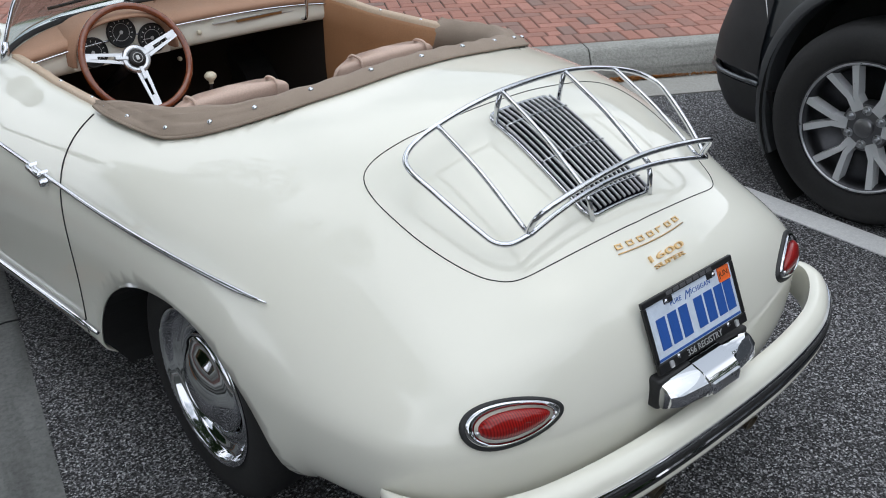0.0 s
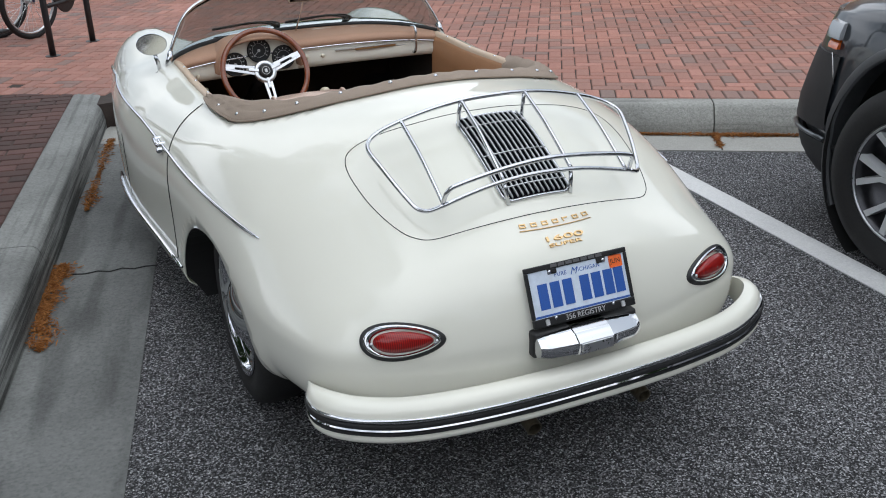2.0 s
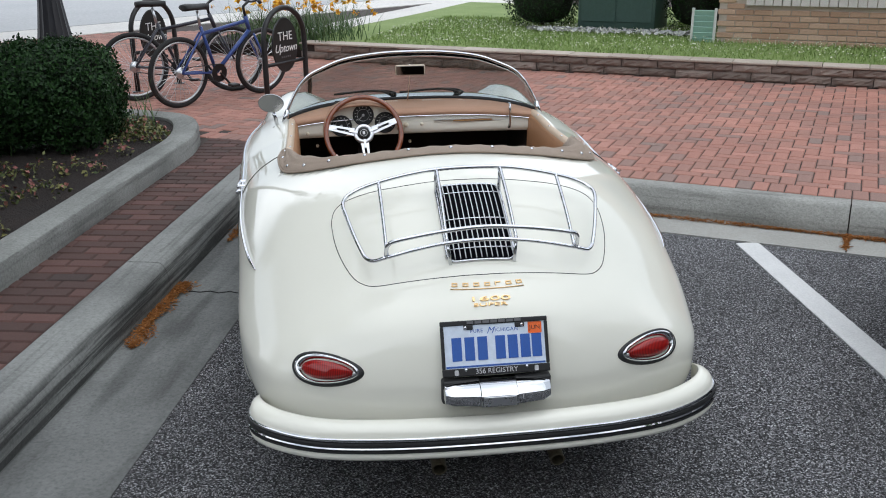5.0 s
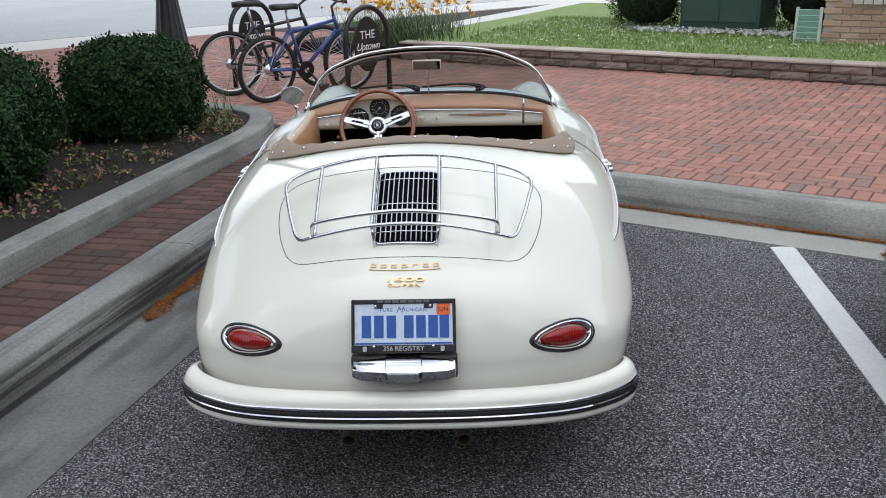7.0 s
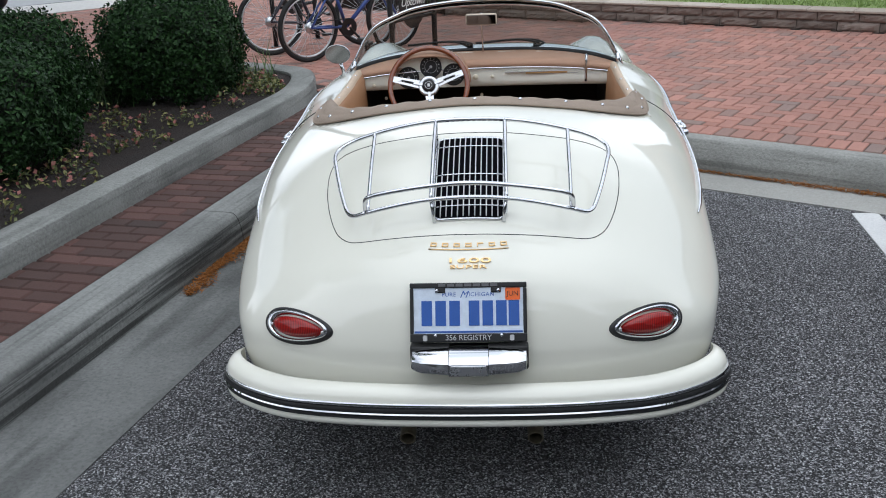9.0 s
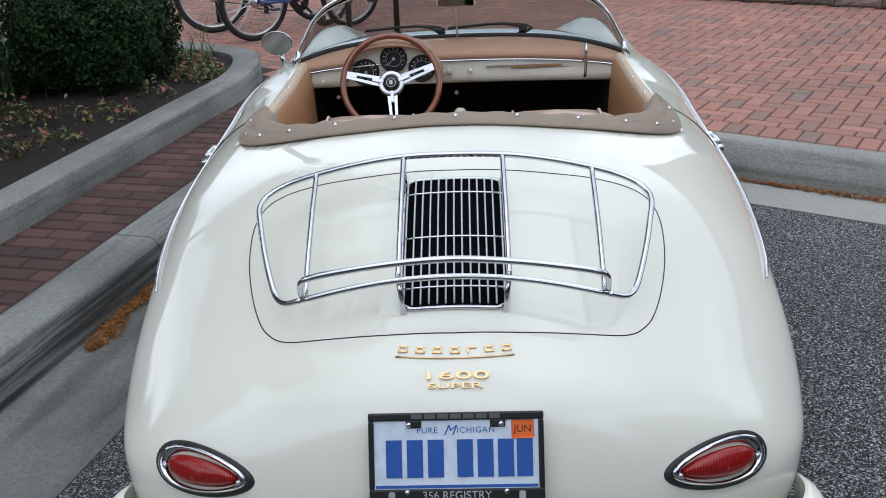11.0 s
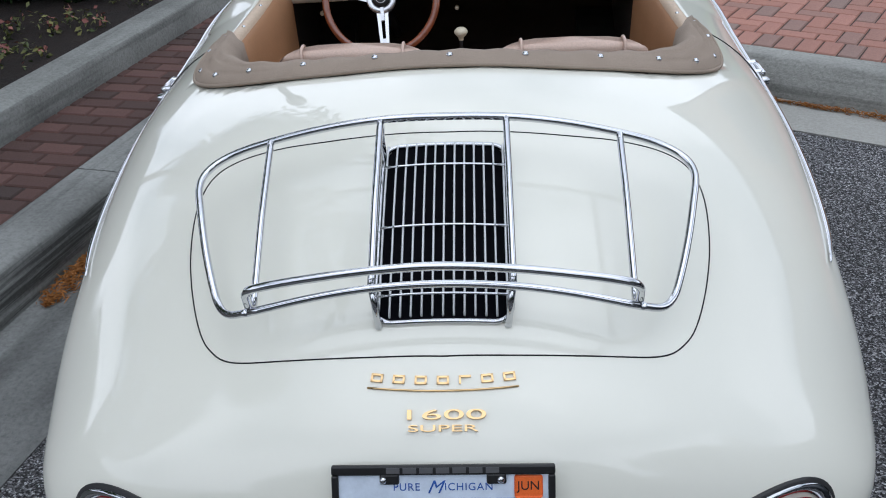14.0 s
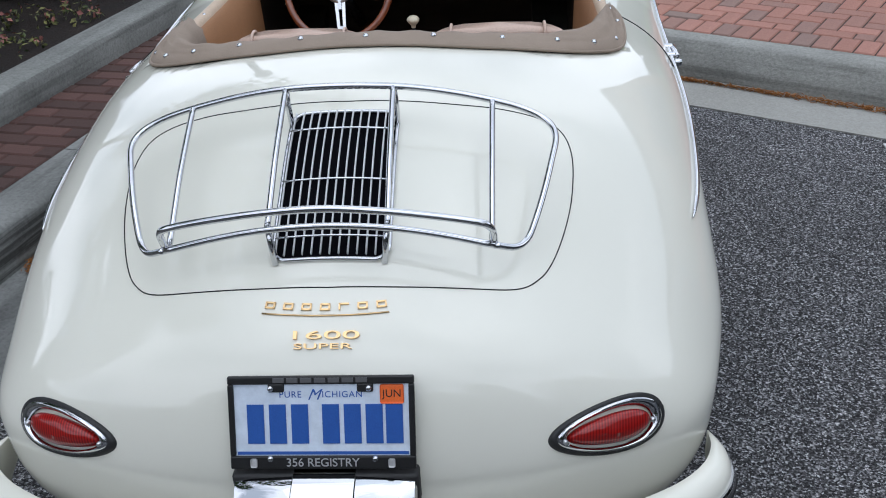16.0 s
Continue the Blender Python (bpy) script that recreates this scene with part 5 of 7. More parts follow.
# windscreen
screen = thing("windscreen", "", "", (0, 0, 0))
screen.parent = car
screen["label"] = "low curved windscreen in a chrome frame"
up_line = smooth_path(mirrored([(0, 1.385, 1.192), (0.17, 1.378, 1.187), (0.345, 1.348, 1.166), (0.47, 1.316, 1.124), (0.53, 1.296, 1.095), (0.572, 1.282, 1.055), (0.606, 1.270, 1.0), (0.632, 1.260, 0.95), (0.648, 1.255, 0.912)]), 8)
low_line = smooth_path(mirrored([(x, y, on_top(x, y) + 0.010) for x, y in ((0, 1.515), (0.17, 1.506), (0.345, 1.468), (0.47, 1.412), (0.53, 1.376), (0.572, 1.344), (0.606, 1.314), (0.632, 1.285), (0.648, 1.257))]), 8)
bm = bmesh.new()
tube(bm, up_line, 0.0075, 12)
part("screen_frame", bm, CHROME, screen, "chrome windscreen frame", smooth=True)
bm = bmesh.new()
tube(bm, low_line, 0.010, 10)
part("screen_seal", bm, RUBBER, screen, "black rubber screen seal", smooth=True)
k = 9
v = [a.lerp(b, j / (k - 1)) + Vector((0, 0.025 * math.sin(math.pi * j / (k - 1)), 0)) for a, b in zip(low_line, up_line) for j in range(k)]
f = [(i * k + j, (i + 1) * k + j, (i + 1) * k + j + 1, i * k + j + 1) for i in range(len(up_line) - 1) for j in range(k - 1)]
glass = mesh_object("screen_glass", v, f, GLASS, screen, "lightly tinted curved glass")
gm2 = glass.modifiers.new("thickness", "SOLIDIFY")
gm2.thickness = 0.005
glass.visible_shadow = False
for side in (-1, 1):
    bm = bmesh.new()
    tube(bm, [(side * 0.640, 1.258, 0.935), (side * 0.648, 1.254, 0.905), (side * 0.655, 1.25, 0.875)], [0.011, 0.014, 0.017], 12)
    part("screen_post", bm, CHROME, screen, smooth=True)
for x0, x1, y1 in ((-0.33, -0.06, 1.455), (0.02, 0.30, 1.455)):
    bm = bmesh.new()
    tube(bm, smooth_path([(x1 + 0.03, 1.562, 0.925), (x1 - 0.03, 1.545, 0.962), ((x0 + x1) / 2, 1.525, 0.975)], 6), 0.005, 8)
    part("wiper_arm", bm, BLACK, screen, smooth=True)
    bm = bmesh.new()
    tube(bm, smooth_path([(x0 - 0.07, 1.512, 0.962), ((x0 + x1) / 2, 1.522, 0.973), (x1 - 0.02, 1.535, 0.952)], 6), 0.006, 8)
    part("wiper_blade", bm, RUBBER, screen, smooth=True)
mirror = thing("rear_view_mirror", "", "", (0, 0, 0))
mirror.parent = car
mirror["label"] = "small framed rear-view mirror on a thin rod"
bm = bmesh.new()
tube(bm, [(-0.012, 1.47, 0.925), (-0.012, 1.34, 1.05), (-0.012, 1.295, 1.115), (-0.012, 1.30, 1.14)], 0.004, 8)
part("mirror_rod", bm, CHROME, mirror, smooth=True)
m = Matrix.Translation((-0.012, 1.275, 1.112)) @ pose(0, 0, 0, 5, 0, -3)
bm = bmesh.new()
box(bm, (-0.076, 0.0, -0.027), (0.076, 0.022, 0.027), 0.010, m, 3)
part("mirror_shell", bm, mottled("beige_shell", (0.50, 0.42, 0.32), (0.56, 0.47, 0.37), 20, 0.45, 0.05), mirror, "beige mirror shell", smooth=True)
bm = bmesh.new()
box(bm, (-0.070, -0.002, -0.022), (0.070, 0.003, 0.022), 0.001, m)
# glass coloured dark in place of a reflection of dark trees
part("mirror_glass", bm, material("dark_reflection_mirror", (0.16, 0.15, 0.14), 0.05, 1.0), mirror)
wing = thing("side_mirror", "", "", (0, 0, 0))
wing.parent = car
wing["label"] = "oval cream-backed side mirror on the left wing"
m = Matrix.Translation((-0.718, 1.225, 0.978)) @ pose(0, 0, 0, 93, 0, -6)
bm = bmesh.new()
bmesh.ops.create_uvsphere(bm, u_segments=32, v_segments=16, radius=1.0)
for w in bm.verts:
    w.co = m @ Vector((w.co.x * 0.064, w.co.y * 0.047, min(w.co.z, 0.12) * 0.03))
part("mirror_shell", bm, CHROME, wing, smooth=True, angle=50)
bm = bmesh.new()
lathe(bm, [(0, 0.0), (1, 0.0), (1.0, 0.003), (0, 0.0045)], 36, m @ Matrix.Translation((0, 0, 0.0037)) @ Matrix.Diagonal((0.060, 0.043, 1, 1)))
part("mirror_glass", bm, material("mirror_silver", (0.82, 0.80, 0.75), 0.12, 1.0), wing, smooth=True, angle=60)
bm = bmesh.new()
tube(bm, [(-0.695, 1.25, on_top(0.695, 1.25) - 0.01), (-0.70, 1.245, on_top(0.695, 1.25) + 0.03), (-0.71, 1.24, 0.935)], 0.009, 10)
part("mirror_stalk", bm, CHROME, wing, smooth=True)


# ---- the dark sport-utility car in the next bay ----
SUV_PAINT = material("charcoal_paint", (0.020, 0.023, 0.028), 0.3, 0.3, Coat_Weight=1.0, Coat_Roughness=0.03)
sn = noise_node(SUV_PAINT, 3, 3.0)
base(SUV_PAINT, ramp(SUV_PAINT, sn.outputs[0], [(0.3, (0.022, 0.027, 0.034)), (0.7, (0.032, 0.038, 0.046))]).outputs[0])
PLASTIC = mottled("black_plastic", (0.012, 0.012, 0.013), (0.024, 0.024, 0.025), 10, 0.6, 0.4, 240, 0.001)
MOULDING = mottled("grey_moulding", (0.045, 0.048, 0.052), (0.065, 0.068, 0.072), 10, 0.45, 0.3, 240, 0.001)
TINT = material("tinted_glass", (0.02, 0.022, 0.024), 0.03, Coat_Weight=1.0)
LAMP_CLEAR = material("lamp_lens", (0.34, 0.36, 0.38), 0.08, Coat_Weight=1.0)
AMBER = material("amber_lens", (0.55, 0.10, 0.01), 0.12, Coat_Weight=1.0)
suv = thing("sport_utility_car", "dark charcoal sport-utility car with alloy wheels parked on asphalt", "car", (2.925, 0, 0))
SW_HALF = table([(0, 0), (0.10, 0.36), (0.26, 0.66), (0.42, 0.82), (0.60, 0.90), (0.80, 0.945), (1.0, 0.972), (1.4, 0.99), (2.28, 0.97)], 0.03)
NOSE_Y = 0.50


def suv_half(y):
    return float(SW_HALF(math.sqrt(max(NOSE_Y - y, 0.0))))


def set_back(y, z):
    """The upper nose leans back from the bumper."""
    return y - 0.15 * min(1, max(0, (z - 0.55) / 0.45)) * min(1, max(0, (y + 0.15) / 0.6))


def suv_section(y):
    """Half outline (x, z) of the lower body, from the bottom edge to the middle of the bonnet."""
    w = suv_half(y)
    low = 0.27 + 0.07 * min(1, max(0, (0.1 - y) / 0.6)) + 0.10 * max(0, min(1, (y - 0.1) / 0.45)) ** 2
    belt = 1.09 - 0.10 * max(0, (y + 0.3) / 0.9) ** 2
    pts = []
    for f, z in ((0.93, low), (0.965, low + 0.06), (0.985, 0.47), (0.992, 0.52), (1.0, 0.60), (1.0, 0.68), (0.998, 0.76), (0.993, 0.84), (0.985, 0.91), (0.972, 0.97), (0.952, 1.015)):
        tuck = max(0.0, min(1.0, (y + 0.05) / 0.4)) * max(0.0, (0.52 - z) / 0.25) * 0.16
        pts.append((w * f * (1 - tuck), z))
    for f, dz in ((0.925, -0.035), (0.88, -0.012), (0.80, 0.005), (0.6, 0.022), (0.35, 0.032), (0.0, 0.036)):
        pts.append((w * f, belt + dz))
    return pts


ys = [NOSE_Y - 0.0004] + [NOSE_Y - 0.012 * k * k * 0.12 - 0.01 * k for k in range(1, 26)]
ys += [ys[-1] - 0.06 * k for k in range(1, 70)]
ys = [y for y in ys if y > -4.35]
secs = [suv_section(y) for y in ys]
# fine rows between the listed heights of the flank
dense_secs = []
for s in secs:
    row = []
    for (xa, za), (xb, zb) in zip(s, s[1:]):
        row += [(xa + (xb - xa) * k / 3, za + (zb - za) * k / 3) for k in range(3)]
    dense_secs.append(row + [s[-1]])
TALL = 0.92
SUV_ARCH = ((-0.455, 0.43, 0.485), (-3.35, 0.43, 0.485))
for side in (-1, 1):
    verts = [(side * x, set_back(y, z), z) for y, row in zip(ys, dense_secs) for x, z in row]
    C = len(dense_secs[0])
    faces = []
    for i in range(len(ys) - 1):
        for j in range(C - 1):
            q = (i * C + j, (i + 1) * C + j, (i + 1) * C + j + 1, i * C + j + 1)
            my, mz = sum(verts[k][1] for k in q) / 4, sum(verts[k][2] for k in q) / 4
            if mz < 1.0 and any(math.hypot(my - a, (mz - b) * (TALL if mz > b else 1)) < r for a, b, r in SUV_ARCH):
                continue
            faces.append(q)
    used = {}
    for f in faces:
        for k in range(4):
            e = tuple(sorted((f[k], f[(k + 1) % 4])))
            used[e] = used.get(e, 0) + 1
    for k in {v for e, c in used.items() if c == 1 for v in e}:
        x, y, z = verts[k]
        for a, b, r in SUV_ARCH:
            d = math.hypot(y - a, (z - b) * (TALL if z > b else 1))
            if z < 1.0 and 0.8 * r < d < 1.2 * r:
                verts[k] = (x, a + (y - a) * r / d, b + (z - b) * r / d)
    mesh_object("body_side", verts, faces, SUV_PAINT, suv, "glossy charcoal body side and bonnet")
    for a, b, r in SUV_ARCH:
        bm = bmesh.new()
        rings = []
        for k in range(33):
            t = radians(-32 + 244 * k / 32)
            y, z = a + math.cos(t) * r, b + math.sin(t) * r / (TALL if math.sin(t) > 0 else 1)
            x = side * (suv_half(y) * (0.998 if z > 0.5 else 0.985))
            o = Vector((0, math.cos(t), math.sin(t)))
            p = Vector((x, y, z))
            n = Vector((side, 0, 0))
            rings.append([bm.verts.new(p + o * u + n * v) for u, v in ((-0.022, -0.10), (-0.020, 0.010), (-0.012, 0.018), (0.014, 0.018), (0.028, 0.008), (0.032, -0.015))])
        for p, q in zip(rings, rings[1:]):
            for k in range(5):
                bm.faces.new((p[k], p[k + 1], q[k + 1], q[k]))
        part("wheel_arch_trim", bm, MOULDING, suv, "grey-black wheel arch moulding", smooth=True, angle=40)
        bm = bmesh.new()
        lathe(bm, [(r - 0.01, 0.33), (r - 0.01, -0.05), (0, -0.05)], 40, Matrix.Translation((side * 0.62, a, b)) @ Matrix.Diagonal((1, 1, 1 / TALL, 1)) @ pose(0, 0, 0, 0, 90 * side, 0))
        part("wheel_well", bm, GAP, suv, "black wheel well")
# dark lower bumper, corner insert and trim line at the front
for side in (-1, 1):
    for name, mat, zs, push, y0, y1 in (("bumper_lower", PLASTIC, (0.205, 0.27, 0.35, 0.44), (0.80, 0.875, 0.945, 0.99), 0.475, -0.02), ("corner_insert", PLASTIC, (0.50, 0.60, 0.72, 0.84), (1.003, 1.012, 1.010, 1.0), 0.43, 0.06)):
        bm = bmesh.new()
        rows = []
        for i in range(15):
            y = y0 + (y1 - y0) * (i / 14) ** 1.3
            k = 0.0 if name == "corner_insert" else 0.05 * max(0, (y - 0.3) / 0.25)
            rows.append([bm.verts.new((side * (suv_half(y) * f + 0.006), set_back(y, z), z + k)) for z, f in zip(zs, push)] + [bm.verts.new((side * (suv_half(y) * push[-1] - 0.03), set_back(y, zs[-1]), zs[-1] + k))])
        for p, q in zip(rows, rows[1:]):
            for k in range(4):
                bm.faces.new((p[k], p[k + 1], q[k + 1], q[k]))
        part(name, bm, mat, suv, "black plastic front bumper trim", smooth=True, angle=45)
    bm = bmesh.new()
    tube(bm, [(side * (suv_half(y) * 0.998 + 0.012), y, 0.462) for y in (0.43, 0.36, 0.28, 0.20, 0.12, 0.05)], 0.011, 8)
    part("bumper_strip", bm, material("satin_trim", (0.14, 0.15, 0.16), 0.3, 0.8), suv, "satin grey trim strip", smooth=True)
    bm = bmesh.new()
    tube(bm, [(side * (suv_half(y) + 0.010), set_back(y, z), z) for y, z in ((0.13, 0.85), (0.10, 0.80), (0.075, 0.755), (0.06, 0.72))], 0.0035, 8)
    part("corner_strip", bm, material("bright_trim", (0.5, 0.51, 0.52), 0.25, 0.9), suv, "thin bright trim line", smooth=True)
    head = new("headlamp", None)
    head.parent = suv
    head["label"] = "narrow headlamp with amber corner"
    for name, mat, za, zb, y0, y1 in (("lamp_glass", LAMP_CLEAR, 0.905, 0.98, 0.23, 0.10), ("corner_lens", AMBER, 0.865, 0.905, 0.19, 0.10)):
        bm = bmesh.new()
        rows = []
        for i in range(9):
            y = y0 + (y1 - y0) * i / 8
            rows.append([bm.verts.new((side * (suv_half(y) * f + d), set_back(y, za), za + (zb - za) * g)) for g, f, d in ((0, 0.995, -0.01), (0.05, 1.0, 0.012), (0.5, 0.99, 0.016), (0.95, 0.975, 0.012), (1, 0.965, -0.012))])
        for p, q in zip(rows, rows[1:]):
            for k in range(4):
                bm.faces.new((p[k], p[k + 1], q[k + 1], q[k]))
        bm.faces.new(rows[0])
        bm.faces.new(rows[-1][::-1])
        part(name, bm, mat, head, smooth=True, angle=45)
bm = bmesh.new()
box(bm, (-0.52, 0.37, 0.55), (0.52, 0.485, 0.92), 0.05)
part("radiator_grille", bm, PLASTIC, suv, "black radiator grille", smooth=True)
# cabin
bm = bmesh.new()
rings = []
for y, z, w in ((-0.62, 1.10, 0.86), (-1.05, 1.42, 0.80), (-1.45, 1.72, 0.73), (-1.75, 1.80, 0.70), (-2.6, 1.84, 0.70), (-3.6, 1.82, 0.69), (-4.1, 1.72, 0.68), (-4.32, 1.12, 0.82)):
    low = 1.06
    rings.append([bm.verts.new((s * x, y, h)) for s, x, h in ((-1, min(0.93, w + 0.16), low), (-1, w + 0.06 * (1.85 - z), z - 0.05), (-1, w * 0.9, z), (1, w * 0.9, z), (1, w + 0.06 * (1.85 - z), z - 0.05), (1, min(0.93, w + 0.16), low))])
for p, q in zip(rings, rings[1:]):
    for k in range(5):
        bm.faces.new((p[k], p[k + 1], q[k + 1], q[k]))
bm.faces.new(rings[-1])
part("cabin", bm, TINT, suv, "tinted cabin glass")
bm = bmesh.new()
box(bm, (-0.68, -4.05, 1.80), (0.68, -1.72, 1.87), 0.03)
part("roof", bm, SUV_PAINT, suv, smooth=True)
bm = bmesh.new()
box(bm, (-0.93, -4.45, 0.40), (0.93, -4.30, 1.12), 0.05)
part("tailgate", bm, SUV_PAINT, suv, smooth=True)


def suv_wheel(side, y):
    w = new("alloy_wheel", None)
    w.parent = suv
    w["label"] = "machined six-spoke alloy wheel with black tyre"
    m = Matrix.Translation((side * 0.868, y, 0.408)) @ pose(0, 0, 0, 0, 90 * side, 0)
    bm = bmesh.new()
    lathe(bm, [(0.262, -0.12), (0.28, -0.13), (0.34, -0.135), (0.385, -0.118), (0.403, -0.09), (0.408, -0.03), (0.408, 0.03), (0.403, 0.09), (0.385, 0.118), (0.34, 0.135), (0.285, 0.130), (0.264, 0.118)], 72, m)
    part("tyre", bm, TYRE, w, smooth=True)
    bm = bmesh.new()
    lathe(bm, [(0.25, -0.12), (0.245, -0.02), (0.25, 0.09), (0.262, 0.118), (0.268, 0.124), (0.262, 0.128), (0.25, 0.118), (0.238, 0.085), (0.23, 0.03), (0.0, 0.02)], 72, m)
    part("rim", bm, mottled("dark_alloy", (0.05, 0.05, 0.055), (0.08, 0.08, 0.085), 20, 0.35, 0.05, metal=0.9), w, "dark barrel of the rim", smooth=True)
    bm = bmesh.new()
    tube(bm, [m @ Vector((0.259 * math.cos(t), 0.259 * math.sin(t), 0.121)) for t in [2 * math.pi * k / 64 for k in range(64)]], 0.007, 8, True)
    part("rim_lip", bm, ALLOY, w, "bright machined lip", smooth=True)
    for k in range(6):
        q = m @ pose(0, 0, 0, 0, 0, 60 * k + 30)
        bm = bmesh.new()
        for s in (-1, 1):
            pts = [(0.07, s * 0.011, 0.100), (0.130, s * 0.013, 0.107), (0.246, s * 0.060, 0.116)]
            for (xa, ya, za), (xb, yb, zb), wa, wb in ((pts[0], pts[1], 0.013, 0.0115), (pts[1], pts[2], 0.0115, 0.015)):
                v = [bm.verts.new(q @ Vector(p)) for p in ((xa, ya - wa, za), (xb, yb - wb, zb), (xb, yb + wb, zb), (xa, ya + wa, za), (xa, ya - wa * 1.2, za - 0.05), (xb, yb - wb * 1.2, zb - 0.045), (xb, yb + wb * 1.2, zb - 0.045), (xa, ya + wa * 1.2, za - 0.05))]
                for f in ((0, 1, 2, 3), (4, 7, 6, 5), (0, 4, 5, 1), (1, 5, 6, 2), (2, 6, 7, 3), (3, 7, 4, 0)):
                    bm.faces.new([v[i] for i in f])
        part("spoke", bm, SPOKE, w)
        bm = bmesh.new()
        n = m @ pose(0, 0, 0, 0, 0, 60 * k) @ Matrix.Translation((0.069, 0, 0.098))
        lathe(bm, [(0, 0.026), (0.008, 0.025), (0.011, 0.02), (0.012, 0.004), (0.019, 0.003), (0.021, -0.004)], 12, n)
        part("lug_nut", bm, ALLOY, w, smooth=True, angle=40)
    bm = bmesh.new()
    lathe(bm, [(0, 0.118), (0.03, 0.117), (0.037, 0.112), (0.04, 0.10), (0.095, 0.098), (0.10, 0.08), (0.10, 0.04)], 40, m)
    part("hub", bm, mottled("hub_alloy", (0.22, 0.22, 0.23), (0.28, 0.28, 0.29), 30, 0.35, 0.05, metal=0.9), w, smooth=True, angle=40)


for side in (-1, 1):
    suv_wheel(side, -0.455)
    suv_wheel(side, -3.35)


# ---- bicycles and their stands ----
RACK_BLACK = mottled("stand_black", (0.010, 0.010, 0.011), (0.018, 0.018, 0.019), 12, 0.4, 0.1)
BIKE_BLUE = mottled("blue_enamel", (0.03, 0.06, 0.22), (0.05, 0.09, 0.29), 10, 0.28, 0.03)
BIKE_DARK = mottled("dark_enamel", (0.02, 0.02, 0.03), (0.05, 0.05, 0.065), 10, 0.3, 0.03)
SEAT_BLACK = mottled("saddle_black", (0.012, 0.012, 0.012), (0.025, 0.025, 0.025), 20, 0.6, 0.3)


def bike_stand(a, b):
    a, b = Vector((*a, PAVE)), Vector((*b, PAVE))
    st = thing("bicycle_stand", "black arched bicycle stand with an oval sign", "bicycle stand", a.lerp(b, 0.5), "bicycle stands")
    d = (b - a)
    w = d.length / 2
    rot = math.degrees(math.atan2(d.y, d.x))
    st.matrix_world = Matrix.Translation(a.lerp(b, 0.5)) @ pose(0, 0, 0, 0, 0, rot)
    bm = bmesh.new()
    arch = [(-w, 0, 0), (-w, 0, 0.30), (-w, 0, 0.62)] + [(-w * math.cos(t), 0, 0.62 + 0.29 * math.sin(t)) for t in [math.pi * k / 16 for k in range(1, 16)]] + [(w, 0, 0.62), (w, 0, 0.30), (w, 0, 0)]
    tube(bm, arch, 0.026, 10)
    part("arch", bm, RACK_BLACK, st, smooth=True)
    for x in (-w, w):
        bm = bmesh.new()
        lathe(bm, [(0.06, 0), (0.06, 0.008), (0.03, 0.012)], 20, Matrix.Translation((x, 0, 0)))
        part("foot_plate", bm, RACK_BLACK, st)
    bm = bmesh.new()
    tube(bm, [(-w, 0, 0.40), (w, 0, 0.40)], 0.018, 8)
    part("cross_bar", bm, RACK_BLACK, st, smooth=True)
    bm = bmesh.new()
    lathe(bm, [(0, 0.008), (0.185, 0.008), (0.19, 0.0), (0.185, -0.008), (0, -0.008)], 44, Matrix.Translation((0, 0, 0.565)) @ pose(0, 0, 0, 90, 0, 0) @ Matrix.Diagonal((1, 1.35, 1, 1)))
    sign = part("sign", bm, RACK_BLACK, st, "oval black sign with pale lettering")
    for s in (1, -1):
        m = Matrix.Translation((0, -0.010 * s, 0)) @ pose(0, 0, 0, 90, 0, 0 if s > 0 else 180)
        lettering("sign_text", "THE", 0.115, WHITE_TEXT, sign, Matrix.Translation((0, -0.0105 * s, 0.645)) @ pose(0, 0, 0, 90, 0, 0 if s > 0 else 180), 0.001, 1.05)
        lettering("sign_text", "Uptown", 0.105, WHITE_TEXT, sign, Matrix.Translation((0, -0.0105 * s, 0.535)) @ pose(0, 0, 0, 90, 0, 0 if s > 0 else 180), 0.001, 0.95, 0.35)
        bm = bmesh.new()
        for k in range(5):
            box(bm, (-0.07 + 0.03 * k, -0.001, -0.008), (-0.05 + 0.03 * k, 0.001, 0.008), 0, Matrix.Translation((0, -0.0105 * s, 0.455)))
        part("sign_bars", bm, GREY_TEXT, sign)
    return st


bike_stand((-0.974, 5.42), (-0.611, 5.91))
bike_stand((-2.38, 6.66), (-2.02, 7.14))


